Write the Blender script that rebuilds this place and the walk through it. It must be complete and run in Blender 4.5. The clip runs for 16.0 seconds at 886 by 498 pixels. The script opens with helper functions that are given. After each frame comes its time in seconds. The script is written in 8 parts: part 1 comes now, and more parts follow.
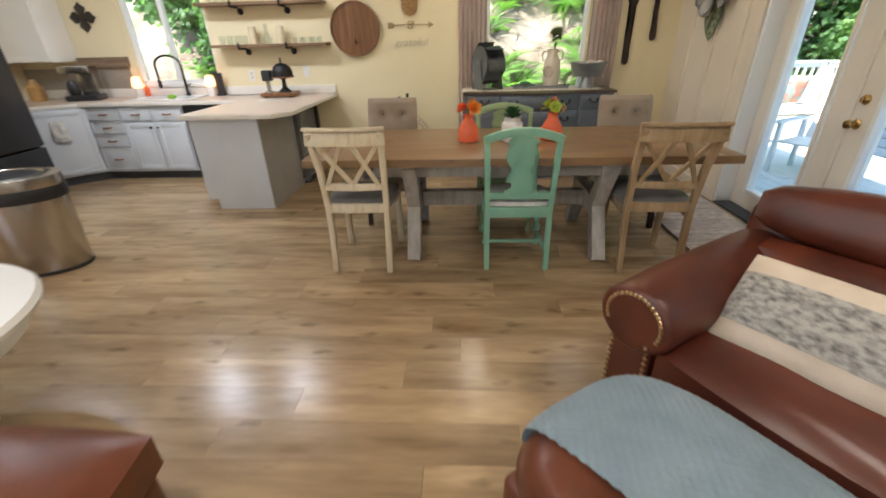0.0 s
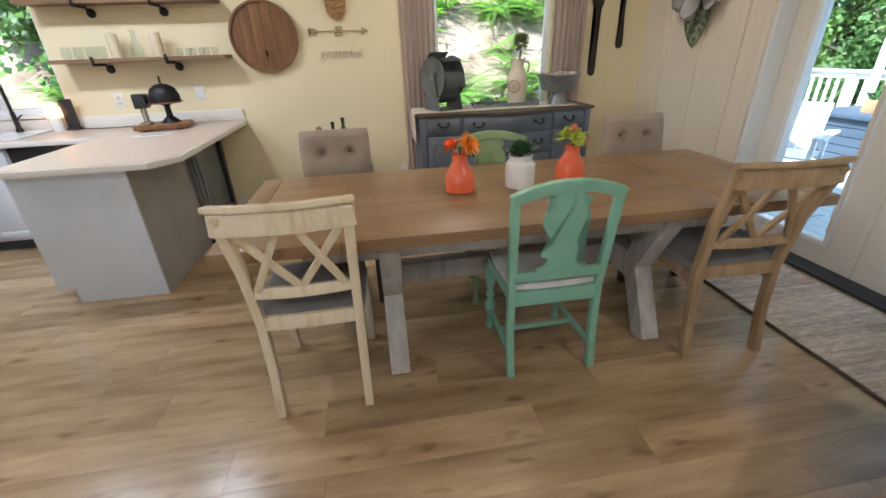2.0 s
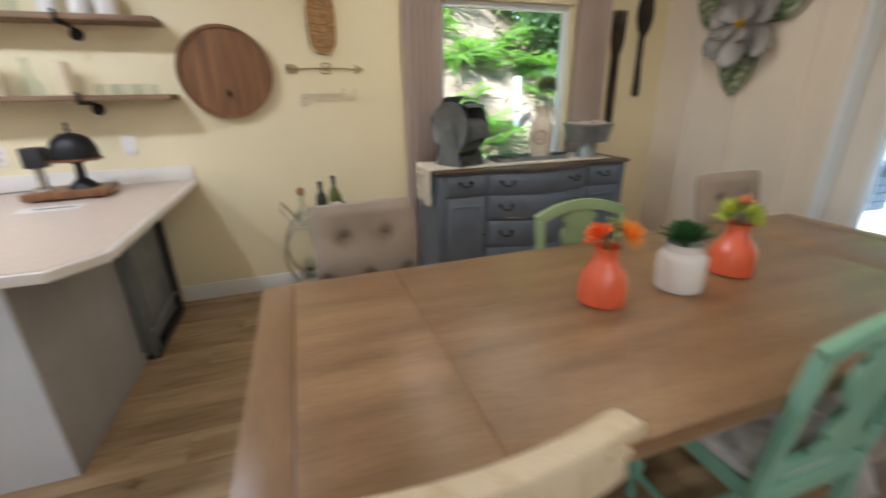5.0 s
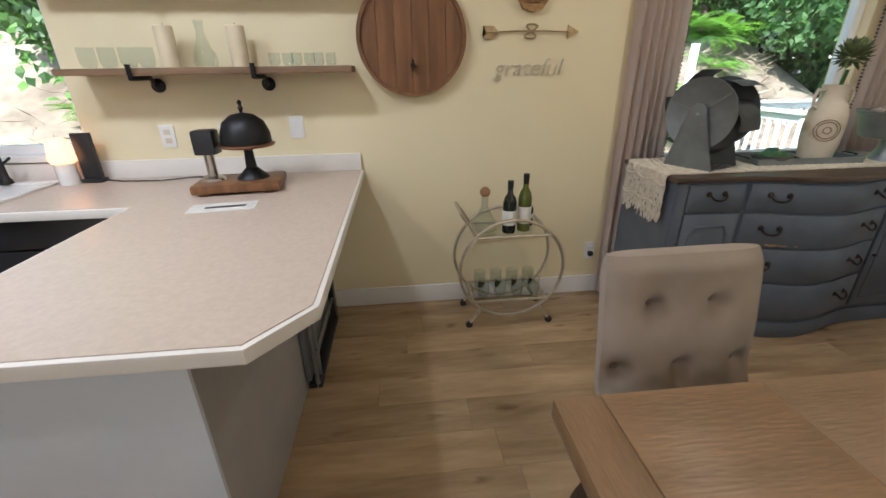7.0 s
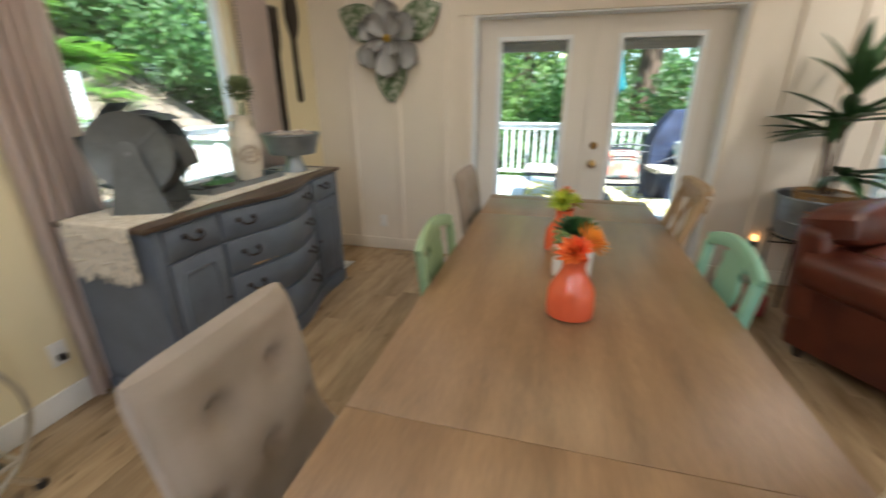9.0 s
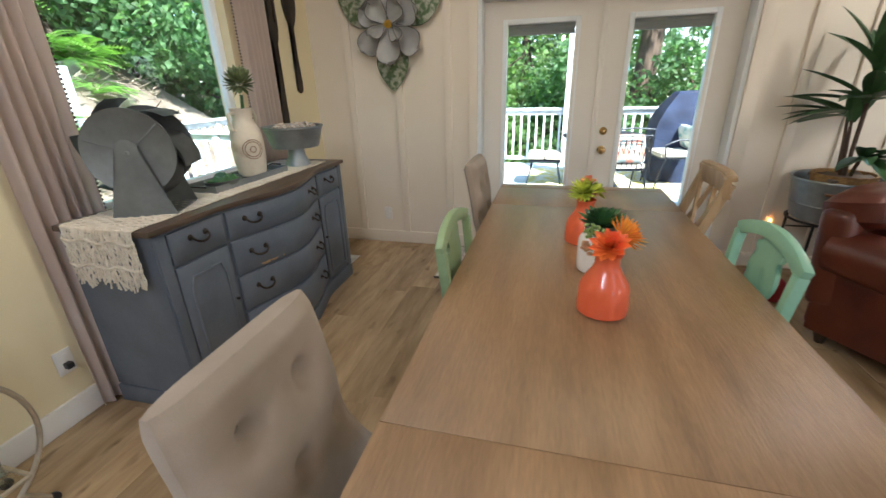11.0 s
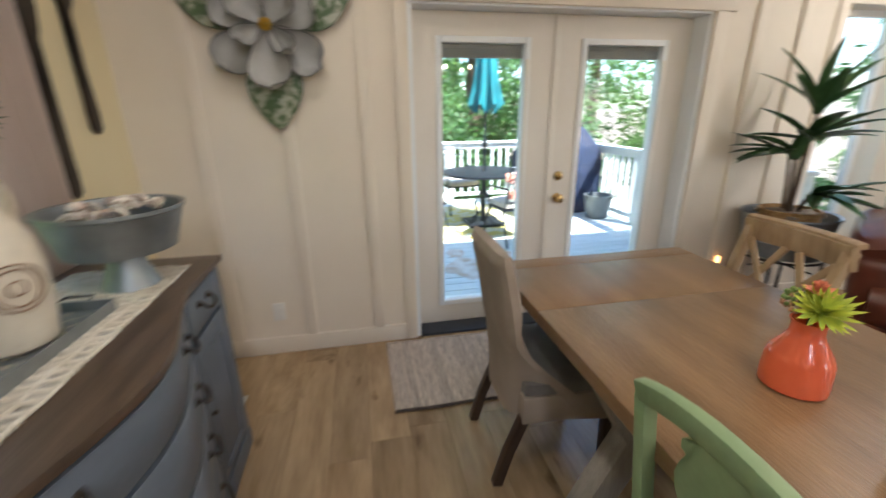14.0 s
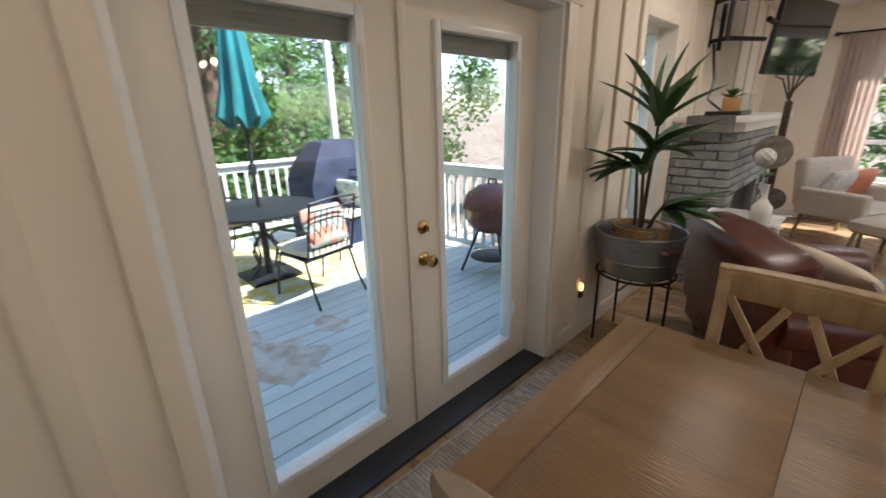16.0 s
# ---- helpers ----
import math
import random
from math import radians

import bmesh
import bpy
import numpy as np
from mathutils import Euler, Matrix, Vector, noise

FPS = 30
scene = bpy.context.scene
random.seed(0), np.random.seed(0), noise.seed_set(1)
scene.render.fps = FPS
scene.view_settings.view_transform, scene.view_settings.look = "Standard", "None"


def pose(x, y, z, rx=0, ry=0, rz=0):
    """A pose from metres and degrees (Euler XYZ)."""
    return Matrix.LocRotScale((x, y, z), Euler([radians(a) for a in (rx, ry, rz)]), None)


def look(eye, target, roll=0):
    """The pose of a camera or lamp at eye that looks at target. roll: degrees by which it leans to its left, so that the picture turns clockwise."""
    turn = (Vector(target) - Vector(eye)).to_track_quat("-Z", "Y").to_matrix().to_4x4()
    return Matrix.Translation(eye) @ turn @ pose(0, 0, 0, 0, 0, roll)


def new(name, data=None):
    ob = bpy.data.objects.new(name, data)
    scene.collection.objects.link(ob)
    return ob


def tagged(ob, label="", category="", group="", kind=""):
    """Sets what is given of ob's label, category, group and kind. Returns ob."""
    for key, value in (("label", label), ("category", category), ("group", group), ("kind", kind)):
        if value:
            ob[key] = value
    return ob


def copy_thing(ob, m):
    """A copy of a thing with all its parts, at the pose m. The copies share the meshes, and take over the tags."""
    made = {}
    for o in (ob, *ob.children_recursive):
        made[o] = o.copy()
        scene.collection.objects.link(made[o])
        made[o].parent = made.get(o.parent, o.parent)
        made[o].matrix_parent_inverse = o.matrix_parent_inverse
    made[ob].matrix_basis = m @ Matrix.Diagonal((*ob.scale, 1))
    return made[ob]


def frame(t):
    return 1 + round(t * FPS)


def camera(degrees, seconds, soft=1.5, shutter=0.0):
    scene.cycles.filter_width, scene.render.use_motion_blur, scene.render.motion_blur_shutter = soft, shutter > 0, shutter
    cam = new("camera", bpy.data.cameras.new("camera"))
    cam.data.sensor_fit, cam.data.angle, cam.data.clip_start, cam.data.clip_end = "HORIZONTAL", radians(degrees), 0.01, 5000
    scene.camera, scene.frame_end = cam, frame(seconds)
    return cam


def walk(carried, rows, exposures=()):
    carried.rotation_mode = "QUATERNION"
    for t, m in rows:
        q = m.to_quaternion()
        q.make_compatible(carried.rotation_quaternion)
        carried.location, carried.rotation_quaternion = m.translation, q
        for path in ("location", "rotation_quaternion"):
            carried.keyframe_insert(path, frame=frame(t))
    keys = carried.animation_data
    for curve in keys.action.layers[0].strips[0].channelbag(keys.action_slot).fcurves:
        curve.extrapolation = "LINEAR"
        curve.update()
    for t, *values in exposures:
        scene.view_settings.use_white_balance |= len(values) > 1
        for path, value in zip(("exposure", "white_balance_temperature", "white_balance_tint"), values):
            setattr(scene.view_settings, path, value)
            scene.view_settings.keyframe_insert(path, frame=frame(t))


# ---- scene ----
cam = camera(94.2, 16.0, shutter=0.5)
PATH = [
    (0, (0.806, 0.472, 1.393), (0.706, 2.258, 0.498), -1.5),
    (0.5, (0.711, 0.753, 1.395), (0.785, 2.574, 0.572), -1.2),
    (1, (0.569, 1.016, 1.4), (0.818, 2.816, 0.566), -1.4),
    (1.5, (0.484, 1.252, 1.379), (0.744, 3.037, 0.516), -1.6),
    (2, (0.45, 1.511, 1.395), (0.715, 3.294, 0.529), -2.1),
    (2.5, (0.372, 1.733, 1.399), (0.97, 3.432, 0.529), -1.3),
    (3, (0.316, 1.951, 1.401), (1.278, 3.477, 0.539), -0.6),
    (3.5, (0.376, 2.158, 1.434), (1.59, 3.547, 0.662), -2.0),
    (4, (0.33, 2.232, 1.449), (1.591, 3.6, 0.717), -1.7),
    (4.5, (0.168, 2.332, 1.43), (1.147, 3.922, 0.714), -1.4),
    (5, (-0.021, 2.503, 1.383), (0.574, 4.283, 0.693), -1.0),
    (5.2, (-0.136, 2.586, 1.419), (0.294, 4.42, 0.746), -2.5),
    (7.3, (-0.503, 3.403, 1.385), (-0.322, 5.223, 0.576), -0.8),
    (7.5, (-0.477, 3.446, 1.378), (-0.1, 5.235, 0.567), -0.4),
    (8, (-0.419, 3.541, 1.387), (0.641, 5.052, 0.618), 0.0),
    (8.5, (-0.409, 3.612, 1.4), (1.16, 4.616, 0.672), -0.4),
    (9, (-0.394, 3.56, 1.414), (1.415, 4.048, 0.714), -0.2),
    (9.2, (-0.389, 3.525, 1.423), (1.455, 3.85, 0.722), -0.4),
    (11.3, (-0.315, 3.735, 1.417), (1.47, 4.243, 0.672), -2.1),
    (11.5, (-0.253, 3.869, 1.418), (1.534, 4.394, 0.689), -2.6),
    (11.75, (-0.219, 3.972, 1.415), (1.6, 4.41, 0.702), -2.1),
    (12, (-0.097, 4.038, 1.411), (1.739, 4.416, 0.714), -1.6),
    (12.5, (-0.004, 4.275, 1.402), (1.857, 4.392, 0.678), -0.0),
    (13, (0.115, 4.436, 1.422), (1.969, 4.624, 0.696), -0.4),
    (13.5, (0.411, 4.539, 1.432), (2.285, 4.648, 0.741), -0.2),
    (14, (0.724, 4.558, 1.444), (2.583, 4.193, 0.805), -0.7),
    (14.5, (1.021, 4.581, 1.472), (2.77, 3.82, 0.872), -2.1),
    (15, (1.366, 4.533, 1.519), (3.039, 3.616, 0.922), -3.0),
    (15.5, (1.672, 4.5, 1.508), (3.215, 3.386, 0.893), -2.0),
    (16, (1.973, 4.429, 1.498), (3.33, 3.102, 0.868), -1.4),
]
EXPOSURES = [(0.0, 2.07, 6070, 9), (1.0, 1.98, 5620, 10), (2.5, 2.1, 5670, 9), (4.0, 2.15, 5420, 12), (5.0, 1.97, 5680, 10), (7.5, 1.74, 5780, 10), (8.0, 1.94, 5880, 10), (9.0, 2.02, 5830, 8), (11.5, 2.14, 5580, 9), (12.5, 2.17, 5530, 10), (14.0, 2.17, 5670, 10), (15.5, 1.77, 5670, 10), (16.0, 1.54, 6070, 14)]
walk(cam, [(t, look(eye, target, roll)) for t, eye, target, roll in PATH], EXPOSURES)

# ---- world, sun, large lights ----
SUN_EL, SUN_AZ = 50.0, 235.0
world = bpy.data.worlds.new("sky")
scene.world = world
world.use_nodes = True
wn = world.node_tree.nodes
sky = wn.new("ShaderNodeTexSky")
sky.sky_type = "NISHITA"
sky.sun_disc = False
sky.sun_elevation, sky.sun_rotation = radians(SUN_EL), radians(SUN_AZ)
wn["Background"].inputs["Strength"].default_value = 0.15
world.node_tree.links.new(sky.outputs["Color"], wn["Background"].inputs["Color"])
sun_data = bpy.data.lights.new("sun", "SUN")
sun_data.energy, sun_data.angle, sun_data.color = 5.0, radians(0.6), (1.0, 0.93, 0.82)
sun_ob = new("sun", sun_data)
a, e = radians(SUN_AZ), radians(SUN_EL)
to_sun = Vector((math.sin(a) * math.cos(e), math.cos(a) * math.cos(e), math.sin(e)))
sun_ob.matrix_world = look(to_sun * 40, (0, 0, 0))
CEIL = 2.6


def area(name, x, y, z, sx, sy, watts, color, target=None):
    d = bpy.data.lights.new(name, "AREA")
    d.shape, d.size, d.size_y, d.energy, d.color = "RECTANGLE", sx, sy, watts, color
    ob = new(name, d)
    ob.matrix_world = look((x, y, z), target or (x, y + 0.0001, z - 1))
    return ob


def disk(name, x, y, z, size, watts, color):
    d = bpy.data.lights.new(name, "AREA")
    d.shape, d.size, d.energy, d.color = "DISK", size, watts, color
    ob = new(name, d)
    ob.matrix_world = look((x, y, z), (x, y + 0.0001, z - 1))
    return ob


WARM, COOL = (1.0, 0.88, 0.71), (0.96, 0.97, 0.98)
# recessed ceiling lights: kitchen, dining side, living side; only entries 1, 2 and 4 are known lights, the rest are
# added fill
CANS = [(-1.3, 4.4, COOL, 4.6), (-2.2, 4.3, COOL, 5.8), (-3.2, 3.4, COOL, 5.4), (0.95, 4.75, WARM, 2.3), (2.2, 4.75, WARM, 1),
        (2.3, 1.2, WARM, 4.5), (0.3, 0.6, WARM, 4.9), (-1.6, 0.8, COOL, 4.9), (1.4, -1.6, COOL, 4.9)]
for cx, cy, cc, cw in CANS:
    disk("can_lamp", cx, cy, CEIL - 0.02, 0.14, cw, cc)

# ---- materials ----
def mat(name, c1, c2=None, scale=6.0, rough=0.5, metal=0.0, bump=0.0, bscale=40.0, stretch=(1, 1, 1), fine=0.12, vary=0.0,
        spec=0.5, detail=5.0, lo=0.35, hi=0.65, coat=0.0, island=False, sheen=0.0):
    m = bpy.data.materials.new(name)
    m.use_nodes = True
    n, l = m.node_tree.nodes, m.node_tree.links
    b = n["Principled BSDF"]
    b.inputs["Roughness"].default_value = rough
    b.inputs["Metallic"].default_value = metal
    b.inputs["Specular IOR Level"].default_value = spec
    b.inputs["Coat Weight"].default_value = coat
    b.inputs["Sheen Weight"].default_value = sheen
    c2 = c2 or tuple(v * 0.85 for v in c1)
    tc = n.new("ShaderNodeTexCoord")
    info = n.new("ShaderNodeObjectInfo")
    geo = n.new("ShaderNodeNewGeometry")
    rnd = geo.outputs["Random Per Island"] if island else info.outputs["Random"]
    mul = n.new("ShaderNodeMath")
    mul.operation = "MULTIPLY"
    mul.inputs[1].default_value = 37.0
    l.new(rnd, mul.inputs[0])
    add = n.new("ShaderNodeVectorMath")
    l.new(tc.outputs["Object"], add.inputs[0])
    l.new(mul.outputs[0], add.inputs[1])
    mp = n.new("ShaderNodeMapping")
    mp.inputs["Scale"].default_value = stretch
    l.new(add.outputs[0], mp.inputs["Vector"])
    n1 = n.new("ShaderNodeTexNoise")
    n1.inputs["Scale"].default_value, n1.inputs["Detail"].default_value = scale, detail
    l.new(mp.outputs[0], n1.inputs["Vector"])
    ramp = n.new("ShaderNodeValToRGB")
    ramp.color_ramp.elements[0].position, ramp.color_ramp.elements[1].position = lo, hi
    ramp.color_ramp.elements[0].color, ramp.color_ramp.elements[1].color = (*c2, 1), (*c1, 1)
    l.new(n1.outputs["Fac"], ramp.inputs["Fac"])
    n2 = n.new("ShaderNodeTexNoise")
    n2.inputs["Scale"].default_value, n2.inputs["Detail"].default_value = bscale, 4
    l.new(mp.outputs[0], n2.inputs["Vector"])
    hsv = n.new("ShaderNodeHueSaturation")
    l.new(ramp.outputs["Color"], hsv.inputs["Color"])
    ma = n.new("ShaderNodeMath")
    ma.operation = "MULTIPLY_ADD"
    l.new(n2.outputs["Fac"], ma.inputs[0])
    ma.inputs[1].default_value, ma.inputs[2].default_value = fine * 2, 1 - fine
    mb = n.new("ShaderNodeMath")
    mb.operation = "MULTIPLY_ADD"
    l.new(rnd, mb.inputs[0])
    mb.inputs[1].default_value, mb.inputs[2].default_value = vary * 2, 1 - vary
    mc = n.new("ShaderNodeMath")
    mc.operation = "MULTIPLY"
    l.new(ma.outputs[0], mc.inputs[0])
    l.new(mb.outputs[0], mc.inputs[1])
    l.new(mc.outputs[0], hsv.inputs["Value"])
    l.new(hsv.outputs["Color"], b.inputs["Base Color"])
    if bump:
        bp = n.new("ShaderNodeBump")
        bp.inputs["Strength"].default_value, bp.inputs["Distance"].default_value = bump, 0.004
        l.new(n2.outputs["Fac"], bp.inputs["Height"])
        l.new(bp.outputs[0], b.inputs["Normal"])
    return m


def add_knots(m, stretch, scale, k=0.8):
    """Darker knots and smoky streaks over a wood material."""
    n, l = m.node_tree.nodes, m.node_tree.links
    b = n["Principled BSDF"]
    src = b.inputs["Base Color"].links[0].from_socket
    vec = [q for q in n if q.bl_idname == "ShaderNodeMapping"][0].inputs["Vector"].links[0].from_socket
    mp, vo, no, ramp, mix = n.new("ShaderNodeMapping"), n.new("ShaderNodeTexVoronoi"), n.new("ShaderNodeTexNoise"), n.new("ShaderNodeValToRGB"), n.new("ShaderNodeMix")
    mp.inputs["Scale"].default_value = stretch
    vo.inputs["Scale"].default_value = scale
    no.inputs["Scale"].default_value = 6.0
    l.new(vec, mp.inputs["Vector"])
    l.new(mp.outputs[0], no.inputs["Vector"])
    wob = n.new("ShaderNodeVectorMath")
    wob.operation = "MULTIPLY_ADD"
    wob.inputs[1].default_value = (0.25, 0.25, 0.0)
    l.new(no.outputs["Color"], wob.inputs[0])
    l.new(mp.outputs[0], wob.inputs[2])
    l.new(wob.outputs[0], vo.inputs["Vector"])
    e = ramp.color_ramp.elements
    e[0].position, e[1].position = 0.03, 0.22
    e[0].color, e[1].color = (0.42, 0.38, 0.34, 1), (1, 1, 1, 1)
    l.new(vo.outputs["Distance"], ramp.inputs["Fac"])
    mix.data_type, mix.blend_type = "RGBA", "MULTIPLY"
    mix.inputs[0].default_value = k
    l.new(src, mix.inputs[6])
    l.new(ramp.outputs["Color"], mix.inputs[7])
    l.new(mix.outputs[2], b.inputs["Base Color"])


def glass_mat(name, color=(0.97, 1.0, 0.99), rough=0.0, thin=True):
    m = bpy.data.materials.new(name)
    m.use_nodes = True
    n, l = m.node_tree.nodes, m.node_tree.links
    n.remove(n["Principled BSDF"])
    tr, gl, mx = n.new("ShaderNodeBsdfTransparent"), n.new("ShaderNodeBsdfGlossy"), n.new("ShaderNodeMixShader")
    lw = n.new("ShaderNodeLayerWeight")
    pw, fr = n.new("ShaderNodeMath"), n.new("ShaderNodeMath")
    pw.operation, fr.operation = "POWER", "MULTIPLY_ADD"
    pw.inputs[1].default_value, fr.inputs[1].default_value, fr.inputs[2].default_value = 5.0, 0.9, 0.035
    l.new(lw.outputs["Facing"], pw.inputs[0])
    l.new(pw.outputs[0], fr.inputs[0])
    tr.inputs["Color"].default_value = (*color, 1)
    gl.inputs["Roughness"].default_value = rough
    l.new(fr.outputs[0], mx.inputs[0])
    l.new(tr.outputs[0], mx.inputs[1])
    l.new(gl.outputs[0], mx.inputs[2])
    l.new(mx.outputs[0], n["Material Output"].inputs["Surface"])
    return m


def glow(name, color, strength):
    m = bpy.data.materials.new(name)
    m.use_nodes = True
    b = m.node_tree.nodes["Principled BSDF"]
    b.inputs["Emission Color"].default_value = (*color, 1)
    b.inputs["Emission Strength"].default_value = strength
    b.inputs["Base Color"].default_value = (*color, 1)
    return m


def translucent(m, k=0.45, tint=(1.7, 1.8, 1.2)):
    """Thin leaves or cloth: part of the light passes through."""
    n, l = m.node_tree.nodes, m.node_tree.links
    b = n["Principled BSDF"]
    tr, mx, gain = n.new("ShaderNodeBsdfTranslucent"), n.new("ShaderNodeMixShader"), n.new("ShaderNodeMix")
    gain.data_type, gain.blend_type = "RGBA", "MULTIPLY"
    gain.inputs[0].default_value = 1.0
    gain.inputs[7].default_value = (*tint, 1)
    gain.clamp_result = True
    l.new(b.inputs["Base Color"].links[0].from_socket, gain.inputs[6])
    l.new(gain.outputs[2], tr.inputs["Color"])
    mx.inputs[0].default_value = k
    l.new(b.outputs[0], mx.inputs[1])
    l.new(tr.outputs[0], mx.inputs[2])
    l.new(mx.outputs[0], n["Material Output"].inputs["Surface"])


M = {}
M["wall_yellow"] = mat("wall_yellow", (0.80, 0.70, 0.47), (0.78, 0.68, 0.45), 2, 0.6, bump=0.25, bscale=160, fine=0.02)
M["wall_cream"] = mat("wall_cream", (0.80, 0.72, 0.62), (0.77, 0.69, 0.59), 2.5, 0.45, bump=0.1, bscale=90, fine=0.025)
M["ceiling"] = mat("ceiling", (0.82, 0.80, 0.76), (0.80, 0.78, 0.74), 3, 0.8, bump=0.3, bscale=120, fine=0.02)
M["white_paint"] = mat("white_paint", (0.80, 0.78, 0.75), (0.76, 0.74, 0.71), 3, 0.35, fine=0.03, bump=0.05, bscale=60)
M["door_paint"] = mat("door_paint", (0.78, 0.73, 0.67), (0.75, 0.70, 0.64), 2, 0.35, fine=0.02)
M["frame_white"] = mat("frame_white", (0.84, 0.86, 0.88), (0.80, 0.82, 0.84), 4, 0.3, fine=0.02)
M["subfloor"] = mat("subfloor", (0.10, 0.07, 0.045), rough=0.8)
M["plank"] = mat("plank", (0.42, 0.295, 0.17), (0.235, 0.15, 0.078), 3.0, 0.25, bump=0.06, bscale=15, stretch=(0.55, 3.2, 1), fine=0.22, vary=0.15, spec=0.5, lo=0.28, hi=0.66)
add_knots(M["plank"], (1.6, 4.2, 1), 2.2)
M["table_top"] = mat("table_top", (0.30, 0.183, 0.095), (0.178, 0.104, 0.052), 2.2, 0.30, bump=0.45, bscale=38, stretch=(0.6, 4.8, 7), fine=0.32, vary=0.07, spec=0.5, lo=0.25, hi=0.7, detail=8.0)
M["table_end"] = mat("table_end", (0.30, 0.183, 0.095), (0.178, 0.104, 0.052), 2.2, 0.30, bump=0.45, bscale=38, stretch=(4.8, 0.6, 7), fine=0.32, vary=0.07, spec=0.5, lo=0.25, hi=0.7, detail=8.0)
add_knots(M["table_top"], (0.7, 2.6, 1), 1.7, 0.34)
M["grey_wash"] = mat("grey_wash", (0.47, 0.44, 0.41), (0.33, 0.30, 0.27), 3.0, 0.55, bump=0.3, bscale=30, stretch=(6, 6, 0.6), fine=0.2, vary=0.05)
M["cream_wood"] = mat("cream_wood", (0.66, 0.56, 0.40), (0.52, 0.40, 0.24), 4.5, 0.45, bump=0.2, bscale=30, stretch=(5, 5, 0.8), fine=0.14, lo=0.28, hi=0.5)
M["oak_wood"] = mat("oak_wood", (0.40, 0.28, 0.16), (0.28, 0.18, 0.095), 4.5, 0.45, bump=0.2, bscale=30, stretch=(5, 5, 0.8), fine=0.16)
M["mint"] = mat("mint", (0.235, 0.44, 0.325), (0.19, 0.38, 0.275), 5, 0.42, bump=0.12, bscale=50, fine=0.08)
M["sage"] = mat("sage", (0.26, 0.36, 0.20), (0.21, 0.30, 0.16), 5, 0.45, bump=0.12, bscale=50, fine=0.1)
M["grey_fabric"] = mat("grey_fabric", (0.17, 0.155, 0.145), (0.13, 0.118, 0.11), 9, 0.9, bump=0.5, bscale=420, fine=0.2, sheen=0.2)
M["white_fabric"] = mat("white_fabric", (0.70, 0.69, 0.66), (0.50, 0.49, 0.47), 14, 0.9, bump=0.5, bscale=300, fine=0.12)
M["linen"] = mat("linen", (0.36, 0.29, 0.235), (0.29, 0.235, 0.185), 6, 0.92, bump=0.45, bscale=520, fine=0.13, sheen=0.08)
M["button_fabric"] = mat("button_fabric", (0.20, 0.155, 0.12), (0.15, 0.12, 0.09), 40, 0.9, bump=0.4, bscale=400, fine=0.15)
M["dark_wood"] = mat("dark_wood", (0.05, 0.028, 0.018), (0.03, 0.017, 0.011), 6, 0.4, bump=0.1, fine=0.15)
M["slate"] = mat("slate", (0.125, 0.145, 0.18), (0.095, 0.11, 0.14), 5, 0.45, bump=0.1, bscale=60, fine=0.1, spec=0.5)
M["slate_dark"] = mat("slate_dark", (0.05, 0.055, 0.065), (0.04, 0.043, 0.05), 5, 0.5, bump=0.1, bscale=60, fine=0.1)
M["walnut"] = mat("walnut", (0.10, 0.065, 0.045), (0.06, 0.04, 0.028), 4, 0.35, bump=0.15, bscale=30, stretch=(0.8, 6, 6), fine=0.18)
M["raw_wood"] = mat("raw_wood", (0.45, 0.30, 0.17), (0.32, 0.2, 0.1), 30, 0.7, fine=0.2)
M["bronze"] = mat("bronze", (0.06, 0.045, 0.035), (0.035, 0.027, 0.022), 20, 0.4, 0.85, fine=0.15)
M["black_metal"] = mat("black_metal", (0.02, 0.02, 0.022), rough=0.45, metal=0.6)
M["black_plastic"] = mat("black_plastic", (0.02, 0.02, 0.022), rough=0.35)
M["counter"] = mat("counter", (0.56, 0.455, 0.375), (0.51, 0.41, 0.335), 60, 0.35, fine=0.06, bscale=300)
M["counter_edge"] = mat("counter_edge", (0.78, 0.74, 0.69), (0.74, 0.70, 0.65), 8, 0.35, fine=0.03)
M["cab_grey"] = mat("cab_grey", (0.62, 0.65, 0.70), (0.58, 0.61, 0.66), 4, 0.4, fine=0.03)
M["pen_grey"] = mat("pen_grey", (0.36, 0.35, 0.345), (0.32, 0.31, 0.305), 5, 0.5, fine=0.05)
M["leather"] = mat("leather", (0.115, 0.026, 0.012), (0.062, 0.013, 0.007), 5, 0.34, bump=0.22, bscale=120, fine=0.14, spec=0.55)
M["leather_tan"] = mat("leather_tan", (0.15, 0.042, 0.017), (0.09, 0.024, 0.010), 5, 0.32, bump=0.22, bscale=120, fine=0.14)
M["brass"] = mat("brass", (0.62, 0.44, 0.20), (0.5, 0.34, 0.14), 20, 0.22, 1.0, fine=0.1)
M["nail"] = mat("nail", (0.70, 0.55, 0.34), (0.55, 0.40, 0.22), 30, 0.28, 1.0)
M["threshold"] = mat("threshold", (0.028, 0.034, 0.045), rough=0.5, fine=0.2)
M["blind"] = mat("blind", (0.30, 0.29, 0.29), (0.22, 0.21, 0.21), 6, 0.5, fine=0.1)
M["pane"] = glass_mat("pane")
M["clear_glass"] = glass_mat("clear_glass", (0.95, 0.97, 0.96))
M["curtain"] = mat("curtain", (0.80, 0.70, 0.645), (0.75, 0.65, 0.595), 4, 0.9, bump=0.4, bscale=260, fine=0.07, sheen=0.2)
translucent(M["curtain"], 0.3, (1.0, 1.0, 1.0))
M["rope"] = mat("rope", (0.80, 0.73, 0.62), (0.66, 0.58, 0.46), 30, 0.9, bump=0.7, bscale=200, fine=0.2)
